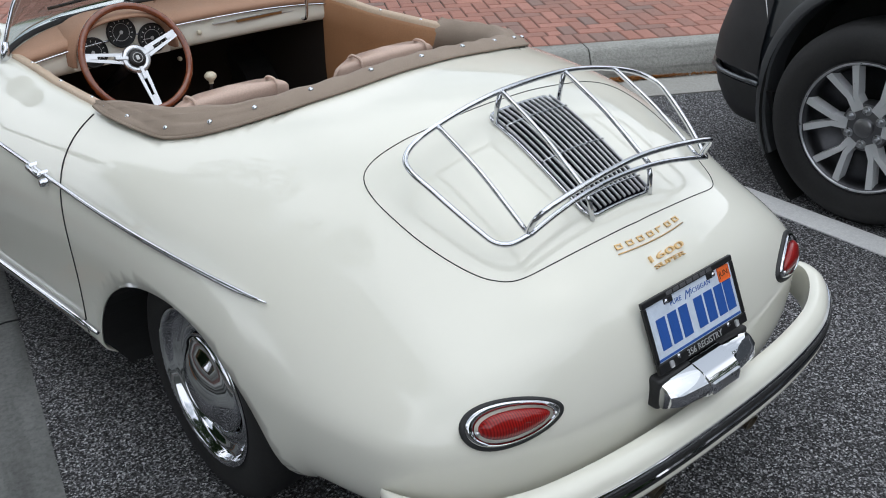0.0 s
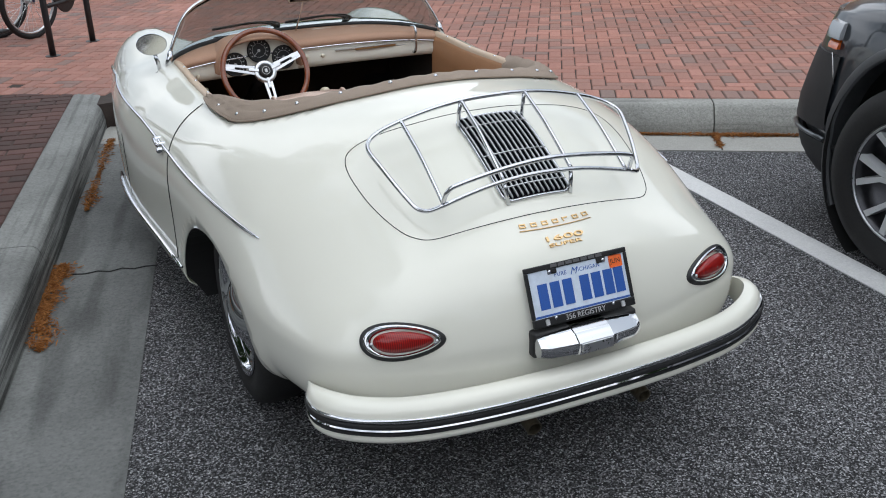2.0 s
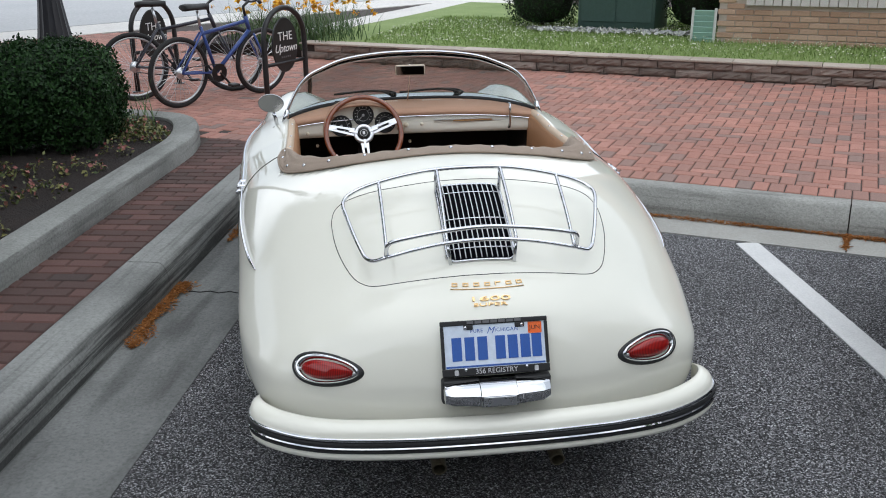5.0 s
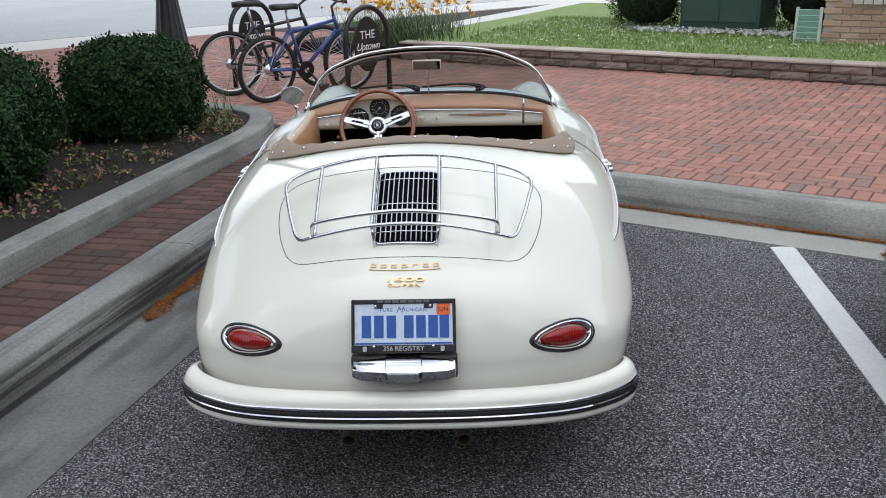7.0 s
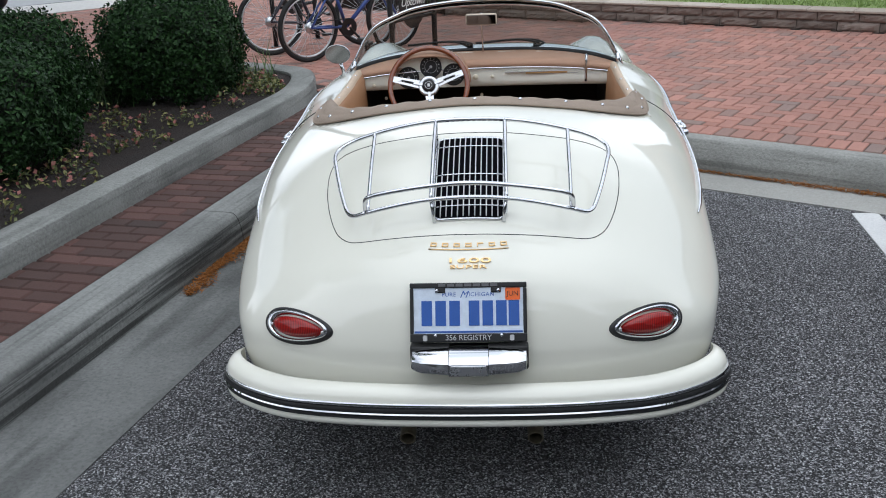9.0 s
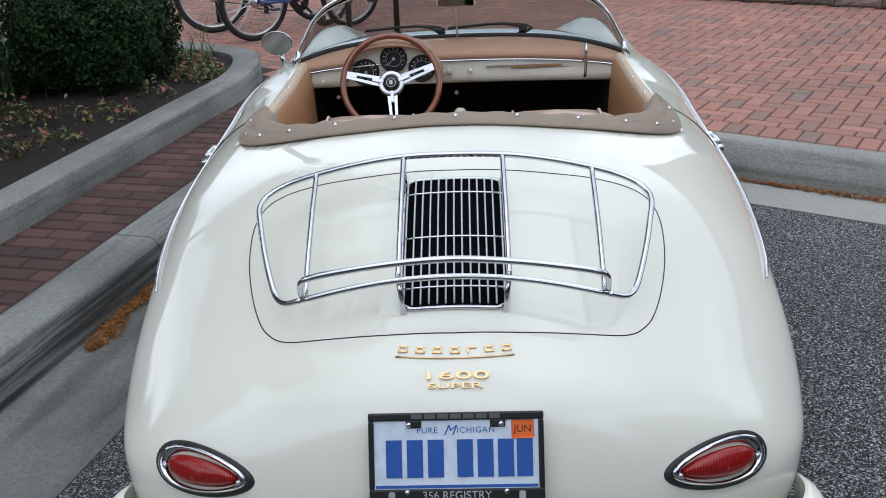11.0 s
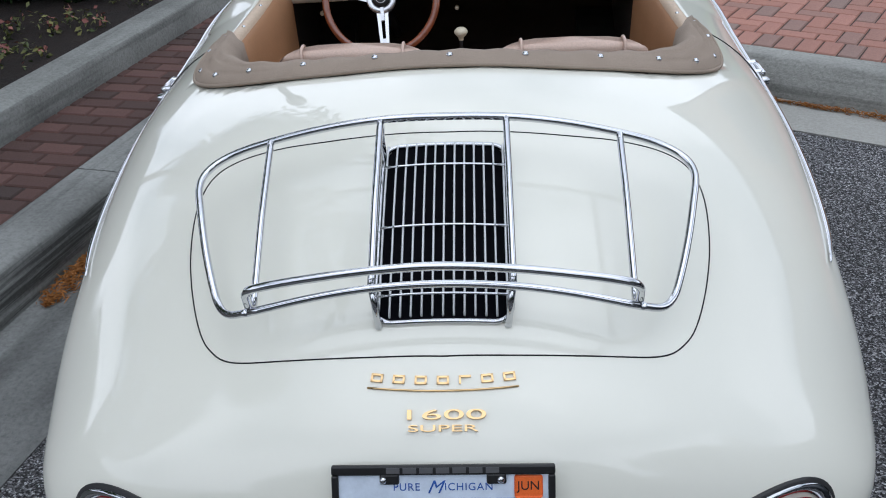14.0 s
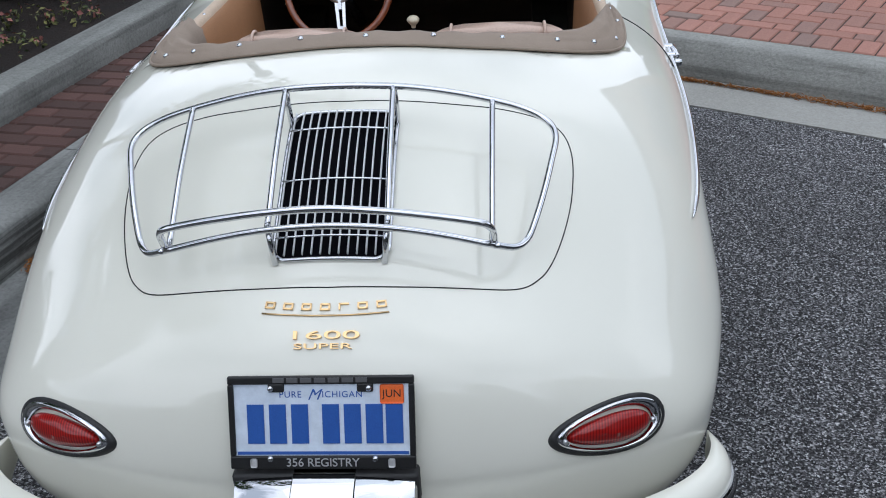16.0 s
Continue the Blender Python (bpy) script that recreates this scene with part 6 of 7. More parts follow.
def bicycle(a, b, paint, label, turn=0.0, lean=0.0):
    """A bicycle whose rear wheel stands at a and whose front wheel at b."""
    a, b = Vector((*a, PAVE)), Vector((*b, PAVE))
    d = b - a
    wb = d.length
    bike = thing("bicycle", label, "bicycle", a, "parked bicycles")
    bike.matrix_world = Matrix.Translation(a) @ pose(0, 0, 0, 0, 0, math.degrees(math.atan2(d.y, d.x))) @ pose(0, 0, 0, lean, 0, 0)
    R = 0.335
    hubs = {"rear": Vector((0, 0, R)), "front": Vector((wb, 0, R))}
    for key, h in hubs.items():
        w = new(key + "_wheel", None)
        w.parent = bike
        w["label"] = "spoked wheel with black tyre"
        m = Matrix.Translation(h) @ pose(0, 0, 0, 90, 0, 0)
        bm = bmesh.new()
        tube(bm, [m @ Vector(((R - 0.024) * math.cos(t), (R - 0.024) * math.sin(t), 0)) for t in [2 * math.pi * k / 56 for k in range(56)]], 0.024, 10, True)
        part("tyre", bm, TYRE, w, smooth=True)
        bm = bmesh.new()
        tube(bm, [m @ Vector((0.283 * math.cos(t), 0.283 * math.sin(t), 0)) for t in [2 * math.pi * k / 56 for k in range(56)]], 0.012, 8, True)
        part("wheel_rim", bm, ALLOY, w, smooth=True)
        bm = bmesh.new()
        for k in range(28):
            t = 2 * math.pi * k / 28
            s = 0.03 if k % 2 else -0.03
            t2 = t + (0.5 if (k // 2) % 2 else -0.5)
            tube(bm, [m @ Vector((0.02 * math.cos(t2), 0.02 * math.sin(t2), s)), m @ Vector((0.276 * math.cos(t), 0.276 * math.sin(t), 0))], 0.0016, 4)
        part("spokes", bm, ALLOY, w)
        bm = bmesh.new()
        tube(bm, [m @ Vector((0, 0, -0.05)), m @ Vector((0, 0, 0.05))], 0.02, 12)
        if key == "rear":
            lathe(bm, [(0.02, 0.02), (0.055, 0.022), (0.05, 0.03), (0.035, 0.04), (0.02, 0.045)], 20, m)
        part("hub", bm, ALLOY, w, smooth=True)
    crank, seat_top, head_top, head_low = Vector((0.43, 0, 0.29)), Vector((0.27, 0, 0.74)), Vector((wb - 0.20, 0, 0.80)), Vector((wb - 0.155, 0, 0.66))
    for name, p, q, r in (("down_tube", crank, head_low, 0.021), ("seat_tube", crank, seat_top, 0.017), ("top_tube", seat_top - Vector((0, 0, 0.07)), head_top - Vector((0, 0, 0.05)), 0.018), ("head_tube", head_low, head_top, 0.021)):
        bm = bmesh.new()
        tube(bm, [p, q], r, 10)
        part(name, bm, paint, bike, smooth=True)
    for s in (-0.055, 0.055):
        for name, p, q in (("chain_stay", crank + Vector((0, s * 0.4, 0)), hubs["rear"] + Vector((0, s, 0))), ("seat_stay", seat_top + Vector((0, s * 0.3, -0.05)), hubs["rear"] + Vector((0, s, 0))), ("fork_blade", head_low + Vector((0.01, s, -0.03)), hubs["front"] + Vector((0, s, 0)))):
            bm = bmesh.new()
            tube(bm, [p, p.lerp(q, 0.6) + Vector((0, 0, -0.004)), q], 0.0105, 8)
            part(name, bm, paint, bike, smooth=True)
    bm = bmesh.new()
    tube(bm, [seat_top - Vector((0, 0, 0.02)), seat_top + Vector((-0.03, 0, 0.15))], 0.0135, 8)
    part("seat_post", bm, ALLOY, bike, smooth=True)
    bm = bmesh.new()
    rings = []
    for x, w, z in ((-0.16, 0.02, 0.0), (-0.15, 0.075, 0.0), (-0.09, 0.095, 0.005), (0.0, 0.06, 0.0), (0.08, 0.027, 0.0), (0.13, 0.018, -0.006), (0.14, 0.005, -0.01)):
        rings.append([bm.verts.new(seat_top + Vector((-0.03 + x, w * math.cos(t), 0.185 + z + 0.03 * math.sin(t)))) for t in [2 * math.pi * k / 12 for k in range(12)]])
    for p, q in zip(rings, rings[1:]):
        for k in range(12):
            bm.faces.new((p[k], p[(k + 1) % 12], q[(k + 1) % 12], q[k]))
    bm.faces.new(rings[0])
    bm.faces.new(rings[-1])
    part("saddle", bm, SEAT_BLACK, bike, smooth=True)
    bm = bmesh.new()
    stem = head_top + Vector((0.05, 0, 0.14))
    tube(bm, [head_top, head_top + Vector((-0.02, 0, 0.09)), stem], 0.014, 8)
    tube(bm, smooth_path([stem + Vector((-0.10, -0.30, 0.03)), stem + Vector((-0.03, -0.18, 0.03)), stem + Vector((0, -0.05, 0)), stem + Vector((0, 0.05, 0)), stem + Vector((-0.03, 0.18, 0.03)), stem + Vector((-0.10, 0.30, 0.03))], 4), 0.0115, 8)
    part("handlebar", bm, RACK_BLACK, bike, smooth=True)
    for s in (-1, 1):
        bm = bmesh.new()
        tube(bm, [stem + Vector((-0.11, s * 0.31, 0.03)), stem + Vector((-0.05, s * 0.215, 0.03))], 0.017, 10)
        part("grip", bm, RUBBER, bike, smooth=True)
    bm = bmesh.new()
    m = Matrix.Translation(crank) @ pose(0, 0, 0, 90, 0, 0)
    lathe(bm, [(0.03, 0.045), (0.085, 0.047), (0.09, 0.05), (0.085, 0.053), (0.03, 0.052)], 28, m)
    part("chainring", bm, BLACK, bike)
    for s in (-1, 1):
        bm = bmesh.new()
        e = crank + Vector((0.11 * s, -0.07 * s, -0.12 * s))
        tube(bm, [crank + Vector((0, -0.06 * s, 0)), e], 0.011, 8)
        box(bm, (-0.045, -0.045, -0.012), (0.045, 0.045, 0.012), 0.006, Matrix.Translation(e + Vector((0, -0.055 * s, 0))))
        part("pedal_arm", bm, RACK_BLACK, bike, smooth=True, angle=40)
    bm = bmesh.new()
    tube(bm, [hubs["rear"] + Vector((0, -0.048, 0.05)), crank + Vector((0, -0.05, 0.085))], 0.005, 6)
    tube(bm, [hubs["rear"] + Vector((0, -0.048, -0.05)), crank + Vector((0, -0.05, -0.085))], 0.005, 6)
    part("chain", bm, BLACK, bike)
    return bike


bicycle((-1.81, 5.66), (-1.07, 6.34), BIKE_BLUE, "blue bicycle with black saddle leaning at a stand", lean=4)
bicycle((-2.28, 6.12), (-1.36, 6.52), BIKE_DARK, "dark bicycle with black saddle leaning at a stand", lean=-3)

# ---- street lamp ----
post = thing("street_lamp", "dark fluted street lamp post on the brick plaza", "street lamp", (-3.65, 8.6, PAVE))
IRON = mottled("dark_iron", (0.006, 0.007, 0.010), (0.012, 0.013, 0.018), 6, 0.4, 0.15)
bm = bmesh.new()
prof = [(0.26, 0), (0.26, 0.10), (0.235, 0.14), (0.215, 0.30), (0.18, 0.52), (0.145, 0.78), (0.125, 1.0), (0.118, 1.1), (0.10, 1.16), (0.085, 3.6)]
lathe(bm, prof, 32)
for i, v in enumerate(bm.verts):
    if v.co.z > 0.14 and i % 2:
        v.co.x *= 0.93
        v.co.y *= 0.93
part("post", bm, IRON, post, smooth=True, angle=50)
bm = bmesh.new()
lathe(bm, [(0.09, 3.6), (0.12, 3.65), (0.2, 3.75), (0.21, 4.05), (0.1, 4.25), (0, 4.3)], 24)
part("lantern", bm, IRON, post, smooth=True)


# ---- iron bollard behind the bed ----
bollard = thing("bollard", "black iron bollard with a ball finial beyond the shrubs", "bollard", (-4.4, 4.85, PAVE))
bm = bmesh.new()
lathe(bm, [(0.12, 0.0), (0.12, 0.06), (0.085, 0.10), (0.07, 0.16), (0.062, 0.60), (0.075, 0.63), (0.06, 0.66), (0.04, 0.70)], 20)
part("shaft", bm, IRON, bollard, smooth=True, angle=50)
bm = bmesh.new()
lathe(bm, [(0.04, 0.69)] + [(0.112 * math.sin(radians(a)), 0.80 - 0.112 * math.cos(radians(a))) for a in range(20, 180, 16)] + [(0, 0.912)], 24)
part("ball_finial", bm, IRON, bollard, smooth=True)


# ---- plants ----
rng = np.random.default_rng(5)


def leaves(name, centres, normals, size, mat, parent=None, label="", slim=0.5, jitter=0.8, kind=""):
    """Many small leaves: each a folded pair of triangles."""
    n = len(centres)
    d = normals + rng.normal(0, jitter, (n, 3))
    d /= np.linalg.norm(d, axis=1, keepdims=True)
    a = np.cross(d, rng.normal(0, 1, (n, 3)))
    a /= np.linalg.norm(a, axis=1, keepdims=True)
    b = np.cross(d, a)
    s = size * rng.uniform(0.7, 1.3, (n, 1))
    v = np.stack([centres - a * s, centres + b * s * slim + d * s * 0.15, centres + a * s, centres - b * s * slim + d * s * 0.15], 1).reshape(-1, 3)
    f = [(4 * i, 4 * i + 1, 4 * i + 2, 4 * i + 3) for i in range(n)]
    ob = mesh_object(name, v.tolist(), f, mat, parent, label, smooth=False)
    if kind:
        ob["kind"] = kind
    return ob


def shrub(x, y, z, r, h, count, label, mat=BOX_LEAF, square=3.2):
    s = thing("shrub", label, "shrub", (x, y, z), "clipped shrubs")
    t, p = rng.uniform(0, 2 * math.pi, count), np.arccos(rng.uniform(-0.75, 1, count))
    d = np.stack([np.cos(t) * np.sin(p), np.sin(t) * np.sin(p), np.cos(p)], 1)
    k = (np.abs(d) ** square).sum(1) ** (-1 / square)
    bumpy = 1 + 0.06 * np.sin(5 * t + 3 * p) + 0.05 * np.sin(11 * t - 7 * p) + rng.normal(0, 0.035, count)
    depth = rng.uniform(0.80, 1.0, count) ** 0.7
    c = d * (k * bumpy * depth)[:, None] * np.array([r, r, h * 0.52]) + np.array([0, 0, h * 0.5])
    leaves("foliage", c, d, 0.016, mat, s, slim=0.55, kind="stuff")
    # dark solid inside the leaves, its colour standing in for inner shade
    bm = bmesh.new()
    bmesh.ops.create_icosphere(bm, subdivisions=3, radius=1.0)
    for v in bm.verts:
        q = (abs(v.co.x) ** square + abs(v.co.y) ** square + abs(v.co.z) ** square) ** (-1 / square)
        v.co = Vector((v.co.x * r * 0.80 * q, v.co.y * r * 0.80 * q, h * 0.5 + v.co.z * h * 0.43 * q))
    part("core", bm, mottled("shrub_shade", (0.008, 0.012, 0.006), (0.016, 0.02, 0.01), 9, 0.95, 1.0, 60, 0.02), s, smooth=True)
    bm = bmesh.new()
    tube(bm, [(0, 0, -0.05), (0.01, 0, 0.1), (0, 0.01, 0.3)], 0.03, 8)
    part("stem", bm, mottled("bark", (0.06, 0.04, 0.03), (0.11, 0.08, 0.06), 20, 0.9, 0.6), s, smooth=True)
    return s


SOIL_Z = PLANT - 0.035
shrub(-2.46, 3.74, SOIL_Z, 0.49, 0.74, 24000, "dense dark green clipped boxwood in the island bed")
shrub(-2.98, 1.80, SOIL_Z, 0.52, 0.70, 24000, "dense dark green clipped boxwood beside the edging")
shrub(-3.36, 2.95, SOIL_Z, 0.50, 0.74, 18000, "dark green clipped boxwood at the back of the bed")
shrub(-3.45, 0.40, SOIL_Z, 0.50, 0.70, 9000, "dark green clipped boxwood near the bed's end")


def tuft(x, y, z, count, length, mat, label, spread=0.12, name="ornamental_grass", cat="plant"):
    """A clump of arching strap leaves."""
    g = thing(name, label, cat, (x, y, z))
    v, f = [], []
    for _ in range(count):
        t, l = rng.uniform(0, 2 * math.pi), length * rng.uniform(0.6, 1.2)
        o = np.array([rng.normal(0, spread), rng.normal(0, spread), 0])
        out2 = np.array([math.cos(t), math.sin(t), 0])
        sidev = np.array([-math.sin(t), math.cos(t), 0]) * 0.006
        k = len(v)
        lean = rng.uniform(0.25, 0.85)
        for i in range(5):
            q = i / 4
            p = o + out2 * l * lean * q**1.4 + np.array([0, 0, l * (q - 0.45 * lean * q * q)])
            v += [tuple(p - sidev * (1.05 - q)), tuple(p + sidev * (1.05 - q))]
        f += [(k + 2 * i, k + 2 * i + 1, k + 2 * i + 3, k + 2 * i + 2) for i in range(4)]
    ob = mesh_object("foliage", v, f, mat, g, smooth=True)
    ob["kind"] = "stuff"
    return g


tuft(-2.98, 3.62, SOIL_Z, 150, 0.50, BLADE, "clump of arching green strap leaves in mulch")
tuft(-3.12, 3.95, SOIL_Z, 120, 0.48, BLADE, "clump of arching green strap leaves in mulch")
tuft(-1.98, 4.28, SOIL_Z, 24, 0.40, BLADE, "thin clump of grass in the bed")


def bedding(x, y, r, count, red, label):
    b = thing("bedding_plant", label, "plant", (x, y, SOIL_Z), "bedding plants")
    t, q = rng.uniform(0, 2 * math.pi, count), np.sqrt(rng.uniform(0, 1, count)) * r
    c = np.stack([np.cos(t) * q, np.sin(t) * q, rng.uniform(0.02, 0.17, count) * (1.1 - q / r)], 1)
    leaves("foliage", c, np.tile([0, 0, 1.0], (count, 1)), 0.017, HERB, b, slim=0.5, kind="stuff")
    n = max(3, int(count * red))
    leaves("blossoms", c[:n] + np.array([0, 0, 0.02]), np.tile([0, 0, 1.0], (n, 1)), 0.016, HERB_RED, b, slim=0.8, kind="stuff")
    return b


for x, y, r, n, red in ((-1.95, 4.05, 0.24, 420, 0.12), (-1.82, 3.82, 0.20, 300, 0.10), (-2.15, 4.22, 0.22, 300, 0.1), (-1.95, 3.3, 0.12, 60, 0.2), (-2.08, 2.85, 0.16, 80, 0.25), (-2.3, 2.75, 0.15, 70, 0.15), (-2.2, 2.3, 0.17, 80, 0.2), (-2.42, 2.15, 0.16, 90, 0.22), (-2.45, 1.75, 0.17, 80, 0.2), (-2.3, 1.5, 0.14, 60, 0.3), (-2.6, 1.35, 0.2, 110, 0.2), (-2.5, 0.9, 0.18, 80, 0.3), (-2.75, 3.0, 0.15, 70, 0.1), (-2.62, 0.5, 0.18, 80, 0.2), (-2.55, 2.75, 0.14, 60, 0.2)):
    bedding(x, y, r, n, red, "low bedding plant with green and reddish leaves" if red < 0.18 else "low bedding plant with scattered red blossoms")

# lilies at the end of the wall
for u, v, n in ((-2.5, 5.1, 150), (-3.0, 5.0, 170), (-3.5, 5.15, 170), (-2.8, 5.6, 150), (-3.4, 5.7, 150), (-4.0, 5.5, 150)):
    x, y = plan(u, v)
    g = tuft(x, y, LAWN - 0.12, n, 0.62, BLADE, "clump of orange day lilies behind the low wall", 0.22, "day_lily", "flower")
    c = np.stack([rng.normal(0, 0.28, 16), rng.normal(0, 0.28, 16), rng.uniform(0.40, 0.66, 16)], 1)
    c = np.repeat(c, 4, 0) + rng.normal(0, 0.012, (64, 3))
    leaves("blossoms", c, np.tile([0, 0, 1.0], (64, 1)), 0.042, LILY, g, slim=0.5, kind="stuff")
bm = slab(bmesh.new(), [plan(-4.6, 4.66), plan(-2.1, 4.66), plan(-2.1, 6.1), plan(-4.6, 6.1)], 0.1, LAWN - 0.1)
tagged(part("flower_bed", bm, SOIL), "dark soil of the lily bed", "soil", kind="structure")
bm = slab(bmesh.new(), [plan(-2.08, 5.0), plan(-2.08, 16), plan(-4.6, 16), plan(-4.6, 6.12), plan(-2.6, 6.12)], 0.1, PAVE + 0.016)
tagged(part("footpath", bm, WALK), "pale concrete path beside the lawn", "path", kind="structure")

# lawn blades and clover
n = 52000
u, v = rng.uniform(-2.05, 11, n), rng.uniform(WALL_V + 0.30, WALL_V + 3.2, n)
px, py = CORNER.x + ALONG.x * u + AWAY.x * v, CORNER.y + ALONG.y * u + AWAY.y * v
h, t = rng.uniform(0.02, 0.05, n), rng.uniform(0, 2 * math.pi, n)
wv = 0.006
vz = LAWN - 0.055 + 0.07 * np.minimum(v - WALL_V, 1.25)
tri = np.stack([np.stack([px - wv * np.cos(t), py - wv * np.sin(t), vz - 0.01], 1), np.stack([px + wv * np.cos(t), py + wv * np.sin(t), vz - 0.01], 1), np.stack([px + rng.normal(0, 0.02, n), py + rng.normal(0, 0.02, n), vz + h], 1)], 1).reshape(-1, 3)
tagged(mesh_object("lawn_grass", tri.tolist(), [(3 * i, 3 * i + 1, 3 * i + 2) for i in range(n)], GRASS, smooth=False), "short green grass blades of the lawn", "grass", kind="stuff")
n = 6000
u, v = rng.uniform(-2.0, 11, n), rng.uniform(WALL_V + 0.30, WALL_V + 2.4, n)
c = np.stack([CORNER.x + ALONG.x * u + AWAY.x * v, CORNER.y + ALONG.y * u + AWAY.y * v, LAWN - 0.005 + 0.07 * np.minimum(v - WALL_V, 1.25) + rng.uniform(0, 0.02, n)], 1)
tagged(leaves("clover_flowers", c, np.tile([0, 0, 1.0], (n, 1)), 0.0095, CLOVER, slim=0.9), "small white clover heads in the lawn", "clover", kind="stuff")
n = 700
u, v = rng.uniform(-0.2, 2.0, n), rng.normal(6.26, 0.07, n)
c = np.stack([CORNER.x + ALONG.x * u + AWAY.x * v, CORNER.y + ALONG.y * u + AWAY.y * v, LAWN + 0.055 + rng.uniform(0, 0.03, n)], 1)
tagged(leaves("gravel", c, np.tile([0, 0, 1.0], (n, 1)), 0.03, GRAVEL, slim=0.8), "pale gravel strip by the utility cabinet", "gravel", kind="stuff")
shrub(*plan(-0.25, 6.95), LAWN, 0.50, 1.1, 7000, "dark green round shrub beside the utility cabinet")
shrub(*plan(1.85, 7.1), LAWN, 0.42, 1.2, 5000, "dark shrub between cabinet and brick building")

# trees round the car park, that the paint and the chrome mirror
CROWN = leaf_material("tree_leaf", (0.018, 0.04, 0.012), (0.06, 0.11, 0.035), 0.6)
BARK = mottled("tree_bark", (0.07, 0.055, 0.045), (0.13, 0.11, 0.09), 6, 0.95, 0.8, 40, 0.01)


def tree(x, y, r, low, top, count):
    t = thing("tree", "broad leafy street tree with a dark green crown", "tree", (x, y, 0), "street trees")
    bm = bmesh.new()
    fork = low + 0.35 * (top - low)
    tube(bm, [(0, 0, 0), (0.02, 0.03, 0.5), (0.05, 0.02, low), (0.1, -0.05, fork)], [0.26, 0.19, 0.16, 0.11], 12)
    part("trunk", bm, BARK, t, smooth=True)
    limbs = []
    for k in range(7):
        a, h = 2.4 * k, low * 0.8 + (fork - low * 0.8) * k / 6
        end = Vector((math.cos(a) * r * 0.62, math.sin(a) * r * 0.62, h + (top - low) * rng.uniform(0.2, 0.5)))
        limbs.append(end)
        bm = bmesh.new()
        tube(bm, smooth_path([(0.05, 0, h), end * 0.5 + Vector((0, 0, h * 0.5 + 0.1)), end], 4), [0.075 - 0.007 * i for i in range(9)], 8)
        part("limb", bm, BARK, t, smooth=True)
    mids = np.array([[*p] for p in limbs] + [[rng.normal(0, r * 0.45), rng.normal(0, r * 0.45), rng.uniform(low + 0.5, top - 0.6)] for _ in range(26)])
    k = rng.integers(0, len(mids), count)
    d = rng.normal(0, 1, (count, 3))
    d /= np.linalg.norm(d, axis=1, keepdims=True)
    c = mids[k] + d * (rng.uniform(0.3, 1, (count, 1)) ** 0.5) * np.array([0.30 * r, 0.30 * r, 0.17 * (top - low)])
    leaves("crown", c, d, 0.21, CROWN, t, slim=0.6, kind="stuff")


for x, y, r, low, top in ((-9.5, 9.6, 6.4, 3.1, 15.0), (-8.6, 1.6, 4.6, 2.9, 12.5), (-3.5, -15.0, 4.4, 2.4, 8.0), (6.0, -16.0, 4.4, 2.4, 8.0), (12.5, -9.5, 4.4, 2.8, 10.5)):
    tree(x, y, r, low, top, int(300 * r * r))


# fallen needles in the gutters
def litter(points, count, wide, label):
    n = count
    k = rng.integers(0, len(points) - 1, n)
    q = rng.uniform(0, 1, n)[:, None]
    p = np.array(points)
    c = p[k] * (1 - q) + p[k + 1] * q + rng.normal(0, wide, (n, 2)) * np.abs(np.sin(2.2 * k + 3 * q[:, 0]))[:, None]
    c = np.column_stack([c, np.full(n, 0.009) + rng.uniform(0, 0.012, n)])
    tagged(leaves("fallen_needles", c, np.tile([0, 0, 1.0], (n, 1)), 0.017, NEEDLE, slim=0.16, jitter=0.25), label, "leaf litter", kind="stuff")


litter([isle(u, -0.01 - 0.05 * math.sin(3 * u)) for u in (-3.1, -2.85, -2.62, -2.42, -2.3)], 1700, 0.035, "rust-brown fallen needles in the island gutter")
litter([isle(u, 0.0) for u in (-1.6, -1.2, -0.5, -0.3)], 700, 0.022, "rust-brown fallen needles in the island gutter")
litter([plan(u, -0.05) for u in (1.2, 2.2, 3.2, 3.9, 4.4, 5.5, 6.5)], 4200, 0.016, "rust-brown fallen needles along the kerb ahead")
litter([plan(3.95, v) for v in (-0.03, -0.15, -0.3)], 350, 0.012, "rust-brown needles in the gutter joint")


# ---- utility cabinet, brick building ----
GREEN_METAL = mottled("green_cabinet_paint", (0.035, 0.075, 0.062), (0.05, 0.095, 0.08), 3, 0.55, 0.1)
ang = math.degrees(math.atan2(ALONG.y, ALONG.x))
cab = thing("utility_cabinet", "dark green steel utility cabinet standing on the lawn", "utility cabinet", (0, 0, 0))
cab.matrix_world = Matrix.Translation((*plan(0.40, 6.45), LAWN)) @ pose(0, 0, 0, 0, 0, ang)
bm = bmesh.new()
box(bm, (0, 0, 0), (1.02, 0.85, 1.15), 0.02)
part("cabinet_body", bm, GREEN_METAL, cab, smooth=True, angle=40)
for x0, x1 in ((0.04, 0.50), (0.52, 0.98)):
    bm = bmesh.new()
    box(bm, (x0, -0.014, 0.16), (x1, 0.004, 1.05), 0.006)
    part("cabinet_door", bm, GREEN_METAL, cab)
bm = bmesh.new()
box(bm, (-0.03, -0.03, 1.15), (1.05, 0.88, 1.20), 0.015)
part("cabinet_lid", bm, GREEN_METAL, cab)

